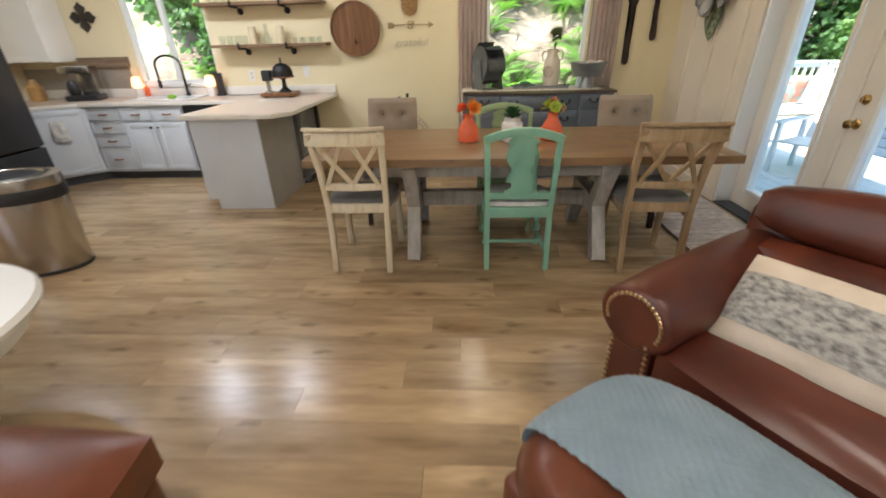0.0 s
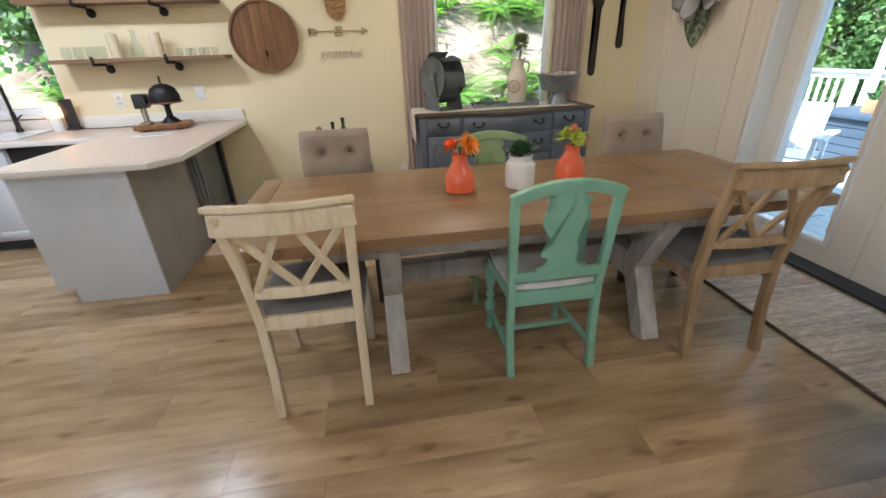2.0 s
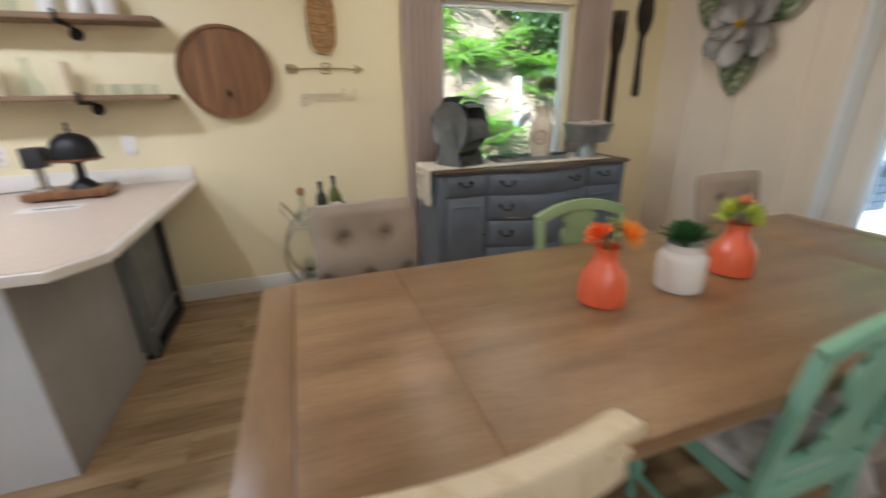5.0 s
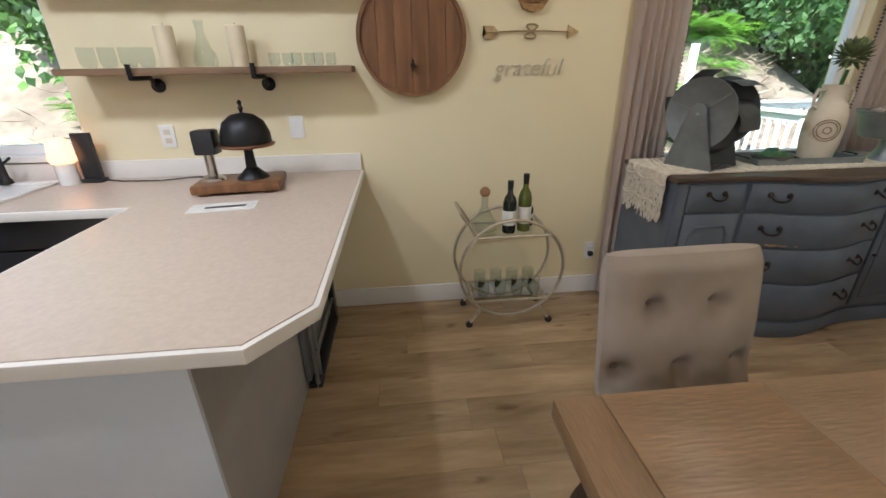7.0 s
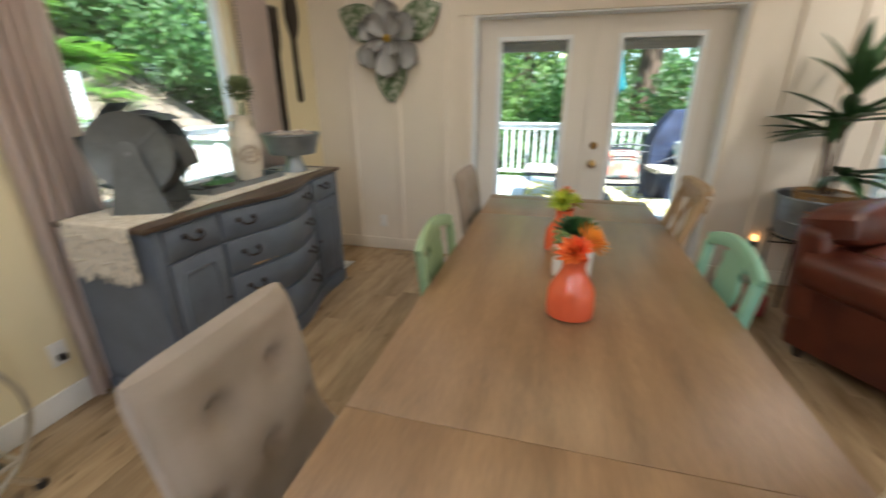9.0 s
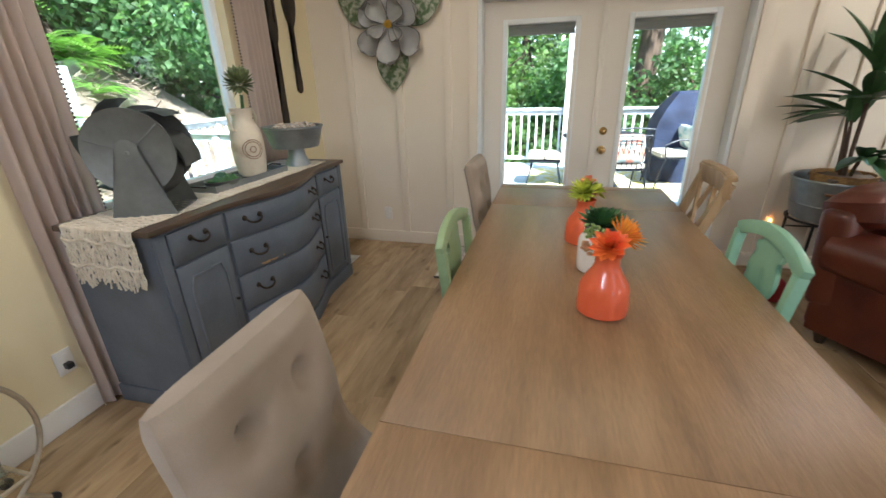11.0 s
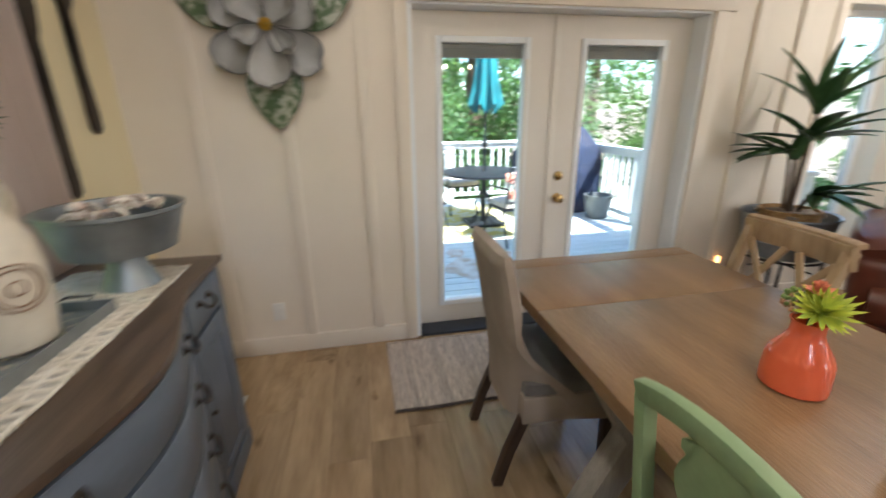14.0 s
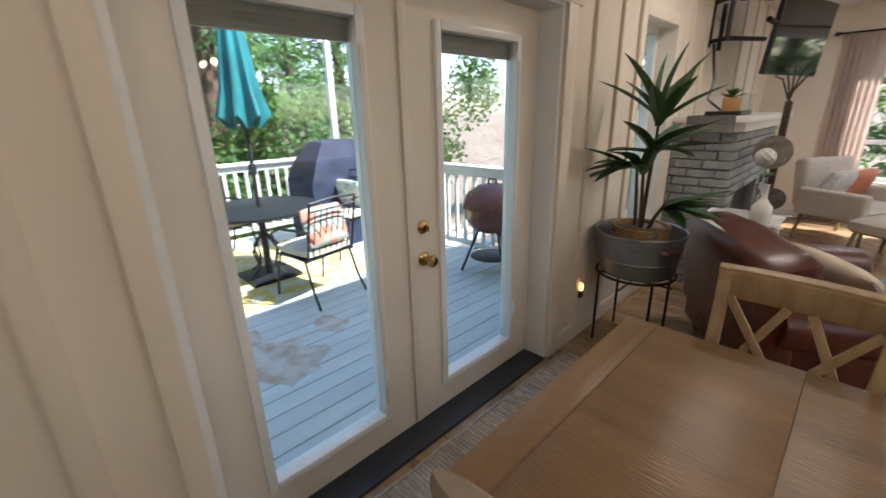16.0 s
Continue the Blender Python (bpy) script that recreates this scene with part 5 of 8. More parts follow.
# ---- outlets ----
for nm, m in (("outlet", pose(0.705, YN, 0.30, 0, 0, 0)), ("outlet", pose(XE, 5.11, 0.28, 0, 0, -90)), ("light_switch", pose(-1.72, YN, 1.10)), ("outlet", pose(-1.05, YN, 1.13)), ("outlet", pose(-1.42, YN, 1.10))):
    o = thing(nm, "white wall plate with sockets", nm.replace("_", " "), m, kind="structure")
    part("plate", bx(-0.036, 0.036, -0.006, 0.0, -0.058, 0.058, 0.003), "white_paint", o)
    for zz in (-0.022, 0.022):
        part("socket", bx(-0.016, 0.016, -0.008, -0.006, zz - 0.014, zz + 0.014, 0.002), "old_cream" if nm == "light_switch" else "white_paint", o)
plug = thing("plug_cord", "black plug in the wall outlet", "plug", pose(0.705, YN - 0.008, 0.285))
part("plug", bx(-0.014, 0.014, -0.03, 0.0, -0.014, 0.014, 0.004), "black_plastic", plug)

# ---- rug at the doors ----
rug = thing("rag_rug", "woven beige rag rug lying before the french doors", "rug", pose(0, 0, 0))
part("base", bx(2.445, 3.085, 2.25, 4.475, 0.0, 0.007, 0.003), "rug", rug)
rows_bm = []
rng = random.Random(5)
for k in range(112):
    y = 2.262 + k * 0.0197
    rows_bm.append(tube([(2.45 + 0.627 * i / 8, y + rng.uniform(-0.003, 0.003), 0.008 + rng.uniform(-0.0012, 0.0018)) for i in range(9)], 0.0088, 5))
for strip in rows_bm:
    part("weft", strip, "rug", rug)
M["binding"] = mat("binding", (0.10, 0.075, 0.06), (0.06, 0.045, 0.04), 20, 0.9, fine=0.2)
for x in (2.44, 3.09):
    part("binding", tube([(x + 0.003 * math.sin(i), 2.25 + 2.225 * i / 40, 0.009) for i in range(41)], 0.008, 6), "binding" if x < 3 else "rug", rug)

# ---- bar cart ----
cart = thing("bar_cart", "round-hoop champagne metal bar cart with glass shelves", "cart", pose(0.09, 5.47, 0))
M["champagne"] = mat("champagne", (0.62, 0.55, 0.44), (0.5, 0.44, 0.34), 20, 0.35, 0.8, fine=0.06)
for y in (-0.115, 0.135):
    part("hoop", tube([(0.295 * math.cos(2 * math.pi * i / 40), y, 0.365 + 0.295 * math.sin(2 * math.pi * i / 40)) for i in range(40)], 0.009, 8, True), "champagne", cart)
    for s in (-1, 1):
        part("leg", tube([(s * 0.17, y, 0.125), (s * 0.235, y, 0.035)], 0.009, 8), "champagne", cart)
        w = part("caster", moved(lathe([(0.006, -0.009), (0.02, -0.008), (0.022, 0), (0.02, 0.008), (0.006, 0.009)], 16, True, True), pose(s * 0.24, y, 0.0225, 90)), "black_plastic", cart)
for z, hw in ((0.565, 0.21), (0.17, 0.215)):
    fr = part("shelf_frame", merge(tube([(-hw, -0.115, z), (hw, -0.115, z)], 0.008, 8), tube([(-hw, 0.135, z), (hw, 0.135, z)], 0.008, 8), tube([(-hw, -0.115, z), (-hw, 0.135, z)], 0.008, 8), tube([(hw, -0.115, z), (hw, 0.135, z)], 0.008, 8)), "champagne", cart)
    part("glass_shelf", bx(-hw, hw, -0.11, 0.13, z - 0.003, z + 0.003), "clear_glass", cart)
part("push_bar", tube([(-0.205, -0.115, 0.58), (-0.29, -0.10, 0.70), (-0.29, 0.12, 0.70), (-0.205, 0.135, 0.58)], 0.008, 8), "champagne", cart)
M["wine_dark"] = mat("wine_dark", (0.012, 0.018, 0.012), rough=0.08, coat=0.6)
M["wine_olive"] = mat("wine_olive", (0.10, 0.115, 0.02), (0.08, 0.09, 0.015), rough=0.08, coat=0.6)
M["label_paper"] = mat("label_paper", (0.72, 0.70, 0.65), (0.66, 0.64, 0.60), 20, 0.7)
M["cork"] = mat("cork", (0.36, 0.19, 0.09), (0.25, 0.12, 0.05), 40, 0.8, bump=0.4)


def wine_bottle(x, y, z, h, glass, label):
    b = thing("wine_bottle", label, "bottle", pose(x, y, z), "bottles on the bar cart")
    part("body", lathe([(0.03, 0), (0.036, 0.004), (0.037, 0.02), (0.037, h * 0.6), (0.03, h * 0.69), (0.015, h * 0.77), (0.0135, h * 0.97), (0.016, h * 0.975), (0.016, h)], 24, True, True), glass, b)
    part("label", lathe([(0.0374, 0.05), (0.0376, 0.052), (0.0376, h * 0.45), (0.0374, h * 0.452)], 24, False), "label_paper", b, "white paper label")
    part("capsule", lathe([(0.0145, h * 0.84), (0.0150, h * 0.845), (0.0165, h * 0.97), (0.0168, h + 0.001), (0.001, h + 0.002)], 16, False), "black_plastic", b)


wine_bottle(0.075, 5.42, 0.569, 0.29, "wine_dark", "dark green wine bottle with a white label")
wine_bottle(0.165, 5.44, 0.569, 0.32, "wine_olive", "olive glass wine bottle with a white label")
wine_bottle(0.205, 5.52, 0.569, 0.17, "wine_dark", "small dark glass bottle with a white label")
dec = thing("decanter", "clear glass decanter with a round cork stopper", "decanter", pose(-0.055, 5.46, 0.569))
part("body", lathe([(0.05, 0), (0.072, 0.02), (0.066, 0.06), (0.03, 0.11), (0.018, 0.15), (0.02, 0.2), (0.017, 0.2), (0.015, 0.15), (0.06, 0.05), (0.045, 0.008)], 24), "clear_glass", dec)
s = bmesh.new()
bmesh.ops.create_uvsphere(s, u_segments=16, v_segments=10, radius=0.028)
part("stopper", moved(s, pose(0, 0, 0.225)), "cork", dec)


def tumbler(x, y, z, r, h, label="clear stemless drinking glass", group="glassware"):
    g = thing("drinking_glass", label, "glass", pose(x, y, z), group)
    part("bowl", lathe([(r * 0.7, 0), (r, h * 0.3), (r * 0.95, h), (r * 0.9, h), (r * 0.92, h * 0.3), (r * 0.6, 0.006), (0.001, 0.005)], 18), "clear_glass", g)
    return g


for i in range(4):
    for j in range(2):
        tumbler(-0.06 + i * 0.1, 5.41 + j * 0.12, 0.1735, 0.036, 0.11)

# ---- kitchen ----
CT = 0.888
top = thing("countertop", "beige laminate countertop with a white edge and clipped corner", "countertop", pose(0, 0, 0))
pen = [(-1.66, 4.045), (-0.84, 4.045), (-0.715, 4.202), (-0.715, YN - 0.004), (XW + 0.004, YN - 0.004), (XW + 0.004, 3.95), (-3.95, 3.95), (-3.95, 4.7), (-3.5, 5.11), (-1.66, 5.11)]
part("edge", slab(pen, CT - 0.042, CT - 0.003, 0.006), "counter_edge", top, "white laminate edge band")
inner = [(-1.645, 4.06), (-0.848, 4.06), (-0.73, 4.207), (-0.73, YN - 0.004), (XW + 0.004, YN - 0.004), (XW + 0.004, 3.96), (-3.965, 3.96), (-3.965, 4.71), (-3.5, 5.125), (-1.645, 5.125)]
part("surface", slab(inner, CT - 0.003, CT), "counter", top)
part("backsplash", bx(XW + 0.02, -0.725, YN - 0.022, YN - 0.001, CT, CT + 0.095, 0.005), "counter_edge", top)
island = thing("kitchen_cabinet", "peninsula base cabinet, pale blue-grey end panel and taupe back", "cabinet", pose(0, 0, 0), "kitchen base cabinets")
part("body", bx(-1.63, -1.012, 4.14, YN - 0.006, 0.10, CT - 0.044), "cab_grey", island)
part("kick", bx(-1.55, -1.012, 4.14, YN - 0.006, 0.0, 0.10), "cab_grey", island)
part("end_panel", moved(plate([(-1.545, 0), (-1.012, 0), (-1.012, CT - 0.044), (-1.635, CT - 0.044), (-1.635, 0.10), (-1.545, 0.10)], 0.008), pose(0, 4.131, 0)), "cab_grey", island)
part("back_panel", bx(-1.012, -1.004, 4.131, YN - 0.006, 0, CT - 0.044), "pen_grey", island, "taupe grey back panel")
rack = thing("folding_table", "grey folding tray table with black edge stored under the counter overhang", "folding table", pose(-0.955, 5.22, 0))
part("panel", bx(-0.045, -0.02, -0.30, 0.36, 0.06, 0.76, 0.004), "galv_dull", rack)
part("edge", bx(-0.02, 0.012, 0.30, 0.36, 0.0, 0.76, 0.004), "black_plastic", rack)
for y in (-0.27, -0.2):
    part("leg", tube([(0.0, y, 0.0), (-0.005, y, 0.74)], 0.011, 8), "galv", rack)
part("crossbar", tube([(0.0, -0.27, 0.16), (0.0, 0.32, 0.16)], 0.009, 8), "galv", rack)
part("foot", bx(-0.045, 0.02, -0.28, 0.34, 0.0, 0.02, 0.004), "black_plastic", rack)


def base_cabinet(x0, x1, y, drawers, doors, label, m=None):
    c = thing("kitchen_cabinet", label, "cabinet", m if m is not None else pose(0, 0, 0), "kitchen base cabinets")
    part("body", bx(x0, x1, y, YN - 0.01 if m is None else y + 0.5, 0.10, CT - 0.044), "cab_grey", c)
    part("kick", bx(x0, x1, y + 0.06, y + 0.4, 0.0, 0.10), "slate_dark", c)

    def front(a, b, z0, z1, name, cup, shaker):
        w = 0.05 if shaker else 0.012
        f = part(name, merge(bx(a, b, y - 0.014, y - 0.001, z0, z1, 0.002), bx(a, a + w, y - 0.02, y - 0.013, z0, z1, 0.002), bx(b - w, b, y - 0.02, y - 0.013, z0, z1, 0.002), bx(a + w, b - w, y - 0.02, y - 0.013, z0, z0 + w, 0.002), bx(a + w, b - w, y - 0.02, y - 0.013, z1 - w, z1, 0.002)), "cab_grey", c)
        if cup:
            xm = (a + b) / 2
            part("cup_pull", moved(merge(tube([(-0.045, 0, 0), (-0.035, -0.02, -0.004), (0.035, -0.02, -0.004), (0.045, 0, 0)], 0.009, 8)), pose(xm, y - 0.02, (z0 + z1) / 2)), "copper", f, "copper cup pull")
        else:
            part("knob", moved(lathe([(0.008, 0), (0.007, 0.01), (0.014, 0.018), (0.012, 0.026), (0.001, 0.028)], 12), pose(cup_x(a, b), y - 0.014, z1 - 0.05, 90)), "bronze", f)
    mid = (x0 + x1) / 2
    cup_x = lambda a, b: b - 0.03 if a < mid - 0.01 else a + 0.03
    for z0, z1 in drawers:
        n = 1 if x1 - x0 < 0.55 else 2
        for k in range(n):
            a = x0 + (x1 - x0) * k / n
            front(a + 0.012, a + (x1 - x0) / n - 0.012, z0, z1, "drawer_front", True, False)
    if doors:
        for k in range(doors):
            a = x0 + (x1 - x0) * k / doors
            front(a + 0.012, a + (x1 - x0) / doors - 0.012, doors_z[0], doors_z[1], "door", False, True)
    return c


M["copper"] = mat("copper", (0.42, 0.22, 0.13), (0.3, 0.15, 0.09), 20, 0.35, 0.9)
doors_z = (0.13, 0.66)
base_cabinet(-3.06, -2.335, 5.15, [(0.69, 0.82)], 2, "grey painted sink cabinet with two doors and copper pulls")
base_cabinet(-3.46, -3.06, 5.15, [(0.70, 0.82), (0.55, 0.68), (0.40, 0.53), (0.13, 0.38)], 0, "grey painted drawer cabinet with four drawers and copper pulls")
doors_z = (0.13, 0.80)
corner = thing("kitchen_cabinet", "grey painted diagonal corner cabinet with a hanging towel", "cabinet", pose(0, 0, 0), "kitchen base cabinets")
part("body", slab([(-3.46, 5.16), (-3.92, 4.74), (XW + 0.01, 4.74), (XW + 0.01, YN - 0.01), (-3.46, YN - 0.01)], 0.10, CT - 0.044), "cab_grey", corner)
part("kick", slab([(-3.46, 5.22), (-3.96, 4.76), (XW + 0.01, 4.76), (XW + 0.01, YN - 0.05), (-3.46, YN - 0.05)], 0.0, 0.10), "slate_dark", corner)
dm = pose(-3.69, 4.95, 0, 0, 0, 42.4)
part("door", moved(merge(bx(-0.29, 0.29, -0.014, 0.0, 0.13, 0.82, 0.002), bx(-0.29, -0.24, -0.02, -0.013, 0.13, 0.82, 0.002), bx(0.24, 0.29, -0.02, -0.013, 0.13, 0.82, 0.002), bx(-0.24, 0.24, -0.02, -0.013, 0.77, 0.82, 0.002), bx(-0.24, 0.24, -0.02, -0.013, 0.13, 0.18, 0.002)), dm), "cab_grey", corner)
towel = thing("hand_towel", "white hand towel hanging on the corner cabinet door", "towel", dm)
part("cloth", moved(cushion(0.14, 0.22, 0.03, 10, 4, 0.3, 0.015), pose(0.02, -0.035, 0.62, 90)), "white_fabric", towel)
base_cabinet(-0.38, 0.38, 0.0, [(0.69, 0.82)], 2, "grey painted side cabinet with two doors", pose(-3.93, 4.34, 0, 0, 0, 90))
dw = thing("dishwasher", "black built-in dishwasher beside the peninsula", "dishwasher", pose(0, 0, 0))
part("body", bx(-2.33, -1.65, 5.17, 5.66, 0.10, CT - 0.046), "black_plastic", dw)
part("door", bx(-2.325, -1.655, 5.145, 5.17, 0.12, 0.70, 0.005), "black_plastic", dw)
part("control_panel", bx(-2.325, -1.655, 5.14, 5.17, 0.71, CT - 0.05, 0.005), "black_plastic", dw)
part("kick", bx(-2.33, -1.65, 5.21, 5.6, 0.0, 0.10), "slate_dark", dw)
fridge = thing("refrigerator", "tall black refrigerator beside the kitchen counter", "refrigerator", pose(0, 0, 0))
part("body", bx(-3.90, -3.2, 3.52, 4.23, 0.03, 1.76, 0.008), "black_plastic", fridge)
part("door", bx(-3.19, -3.14, 3.53, 4.22, 0.62, 1.76, 0.012), "black_plastic", fridge)
part("drawer", bx(-3.19, -3.14, 3.53, 4.22, 0.05, 0.60, 0.012), "black_plastic", fridge)
part("handle", tube([(-3.12, 3.6, 0.75), (-3.1, 3.6, 0.85), (-3.1, 3.6, 1.5), (-3.12, 3.6, 1.6)], 0.012, 8), "black_metal", fridge)
for x in (-3.85, -3.3):
    part("foot", bx(x, x + 0.05, 3.6, 4.15, 0, 0.03), "black_plastic", fridge)
upper = thing("wall_cabinet", "white shaker wall cabinet with a dark knob", "cabinet", pose(0, 0, 0))
part("body", bx(XW + 0.003, -3.80, 5.36, YN - 0.003, 1.30, 2.25, 0.004), "white_paint", upper)
part("door", merge(bx(XW + 0.05, -3.81, 5.345, 5.36, 1.31, 2.24, 0.003), bx(XW + 0.05, XW + 0.11, 5.335, 5.346, 1.31, 2.24), bx(-3.87, -3.81, 5.335, 5.346, 1.31, 2.24), bx(XW + 0.11, -3.87, 5.335, 5.346, 1.31, 1.37), bx(XW + 0.11, -3.87, 5.335, 5.346, 2.18, 2.24)), "white_paint", upper)
part("knob", moved(lathe([(0.008, 0), (0.007, 0.01), (0.015, 0.02), (0.001, 0.028)], 12), pose(-4.4, 5.335, 1.36, 90)), "bronze", upper)
M["splash"] = mat("splash", (0.36, 0.32, 0.27), (0.29, 0.255, 0.21), 5, 0.5, fine=0.1, bump=0.2)
M["barnwood"] = mat("barnwood", (0.24, 0.17, 0.11), (0.15, 0.10, 0.065), 4, 0.7, bump=0.4, bscale=30, stretch=(0.7, 6, 6), fine=0.2)
structure("trim", bx(XW + 0.003, -3.2, YN - 0.012, YN - 0.001, CT + 0.096, 1.22), "splash", "grey-brown backsplash panel behind the counter", "backsplash")
ledge = thing("wall_ledge", "rustic brown wooden ledge board above the backsplash", "ledge", pose(0, 0, 0))
part("board", bx(-3.79, -3.18, YN - 0.05, YN - 0.001, 1.225, 1.335, 0.004), "barnwood", ledge)
cross = thing("iron_cross", "black wrought iron quatrefoil cross on the wall", "wall decor", pose(-3.56, YN - 0.015, 1.75))
for a in range(4):
    part("lobe", moved(plate([(0.0, 0.02), (0.03, 0.035), (0.058, 0.07), (0.06, 0.105), (0.035, 0.12), (0.0, 0.155), (-0.035, 0.12), (-0.06, 0.105), (-0.058, 0.07), (-0.03, 0.035)], 0.012), Matrix.Rotation(radians(90 * a), 4, "Y")), "dark_bronze", cross)
part("boss", moved(lathe([(0.05, 0), (0.045, 0.012), (0.001, 0.018)], 20), pose(0, 0.006, 0, 90)), "dark_bronze", cross)
# sink and faucet
M["sink_white"] = mat("sink_white", (0.78, 0.77, 0.75), rough=0.2, fine=0.03)
sink = thing("kitchen_sink", "white drop-in kitchen sink", "sink", pose(-2.62, 5.40, CT))
part("rim", merge(bx(-0.36, 0.36, -0.22, -0.19, 0, 0.014, 0.005), bx(-0.36, 0.36, 0.19, 0.24, 0, 0.014, 0.005), bx(-0.36, -0.33, -0.19, 0.19, 0, 0.014, 0.005), bx(0.33, 0.36, -0.19, 0.19, 0, 0.014, 0.005)), "sink_white", sink)
part("basin", bx(-0.33, 0.33, -0.19, 0.19, 0, 0.004), "sink_white", sink)
fauc = thing("kitchen_faucet", "black spring-neck kitchen faucet", "faucet", pose(-2.50, 5.60, CT + 0.012))
part("base", lathe([(0.028, 0), (0.026, 0.02), (0.018, 0.03), (0.016, 0.16)], 16, True, True), "black_metal", fauc)
arc = [(0, 0, 0.16), (0, 0, 0.34)] + [(-0.10 + 0.10 * math.cos(math.pi * i / 10), -0.08 + 0.08 * math.cos(math.pi * i / 10), 0.34 + 0.10 * math.sin(math.pi * i / 10)) for i in range(1, 11)] + [(-0.2, -0.16, 0.24), (-0.2, -0.16, 0.14)]
part("spring_neck", tube(arc, 0.013, 10), "black_metal", fauc)
part("spray_head", moved(lathe([(0.016, 0), (0.02, 0.02), (0.018, 0.09)], 14, True, True), pose(-0.2, -0.16, 0.10)), "black_metal", fauc)
part("lever", tube([(0.016, 0, 0.10), (0.06, 0, 0.13)], 0.006, 8), "black_metal", fauc)
soap = thing("soap_bottle", "small soap bottle with an orange label by the sink", "bottle", pose(-2.98, 5.58, CT))
part("body", lathe([(0.026, 0), (0.03, 0.01), (0.03, 0.10), (0.01, 0.13), (0.01, 0.15)], 16, True, True), "coral", soap)
part("pump", tube([(0, 0, 0.15), (0, 0, 0.175), (0.03, -0.01, 0.175)], 0.006, 8), "black_plastic", soap)
sponge = thing("scrub_sponge", "bright green scrubber on the sink rim", "sponge", pose(-2.47, 5.24, CT + 0.014))
part("sponge", cushion(0.08, 0.06, 0.045, 8, 3), mat("lime_green", (0.30, 0.55, 0.06), rough=0.8, bump=0.5, bscale=200), sponge)
M["salt_glow"] = glow("salt_glow", (1.0, 0.42, 0.16), 1.1)
for x, hh in ((-3.10, 0.11), (-2.20, 0.11)):
    lp = thing("salt_lamp", "small glowing orange lamp on the window sill", "lamp", pose(x, 5.60, CT + 0.0))
    part("base", lathe([(0.045, 0), (0.045, 0.10), (0.04, 0.11)], 20, True, True), "sink_white", lp)
    part("shade", lathe([(0.05, 0.11), (0.058, 0.13), (0.04, 0.22), (0.03, 0.23)], 20, True, True), "salt_glow", lp, "glowing orange shade")
scr = thing("smart_display", "small black display standing beside the window", "display", pose(-2.10, 5.63, CT, 0, 0, 0))
part("screen", bx(-0.045, 0.045, -0.01, 0.012, 0.02, 0.25, 0.004), "black_plastic", scr)
part("foot", bx(-0.05, 0.05, -0.03, 0.03, 0, 0.02, 0.004), "black_plastic", scr)
M["steel"] = mat("steel", (0.52, 0.49, 0.45), (0.46, 0.43, 0.39), 3, 0.26, 1.0, stretch=(8, 8, 0.5), fine=0.06)
cof = thing("coffee_maker", "black and stainless drip coffee maker on the counter", "coffee maker", pose(-3.62, 5.42, CT, 0, 0, 20))
part("base", bx(-0.16, 0.16, -0.14, 0.14, 0, 0.06, 0.012), "black_plastic", cof)
part("column", bx(-0.02, 0.15, -0.02, 0.13, 0.06, 0.33, 0.012), "steel", cof)
part("head", bx(-0.15, 0.15, -0.11, 0.13, 0.29, 0.37, 0.015), "steel", cof)
part("carafe", moved(lathe([(0.05, 0), (0.062, 0.04), (0.056, 0.12), (0.03, 0.16)], 20, True, True), pose(-0.08, -0.04, 0.062)), "black_plastic", cof)
jug = thing("drink_dispenser", "amber glass canister in the counter corner", "canister", pose(-4.15, 5.35, CT))
part("body", lathe([(0.07, 0), (0.085, 0.05), (0.08, 0.16), (0.04, 0.2), (0.03, 0.24)], 20, True, True), mat("amber", (0.45, 0.26, 0.09), (0.3, 0.17, 0.06), 10, 0.3), jug)

# open shelves
M["shelf_wood"] = mat("shelf_wood", (0.24, 0.145, 0.08), (0.15, 0.085, 0.045), 4, 0.6, bump=0.35, bscale=30, stretch=(0.7, 6, 6), fine=0.2)
for z, x0 in ((1.40, -2.03), (1.81, -2.11)):
    sh = thing("wall_shelf", "rustic brown plank shelf on black pipe brackets", "shelf", pose(0, 0, 0), "open kitchen shelves")
    part("plank", bx(x0, -0.71, YN - 0.21, YN - 0.012, z, z + 0.03, 0.004), "shelf_wood", sh)
    for x in (-1.70, -1.16):
        part("pipe_bracket", merge(tube([(x, YN, z - 0.05), (x, YN - 0.03, z - 0.05), (x, YN - 0.06, z - 0.014), (x, YN - 0.225, z - 0.014), (x, YN - 0.225, z + 0.045)], 0.011, 8), moved(lathe([(0.034, 0), (0.034, 0.008), (0.018, 0.02)], 16, True, True), pose(x, YN, z - 0.05, 90))), "black_metal", sh)
M["candle"] = mat("candle", (0.72, 0.62, 0.44), (0.68, 0.58, 0.40), 8, 0.5, fine=0.03)
for x in (-1.565, -1.245):
    cd = thing("pillar_candle", "cream pillar candle on the open shelf", "candle", pose(x, 5.60, 1.43), "candles on the shelf")
    part("wax", lathe([(0.04, 0), (0.041, 0.005), (0.041, 0.175), (0.036, 0.18), (0.001, 0.174)], 24), "candle", cd)
    part("wick", tube([(0, 0, 0.172), (0.003, 0, 0.19)], 0.0015, 5), "black_plastic", cd)
dc = thing("decanter", "clear glass decanter on the open shelf", "decanter", pose(-1.405, 5.60, 1.43))
part("body", lathe([(0.04, 0), (0.055, 0.02), (0.05, 0.06), (0.022, 0.10), (0.016, 0.15), (0.022, 0.2), (0.019, 0.2), (0.013, 0.15), (0.045, 0.05), (0.03, 0.008)], 20), "clear_glass", dc)
for x in (-1.93, -1.84, -1.75, -1.67):
    tumbler(x, 5.60, 1.43, 0.036, 0.09)
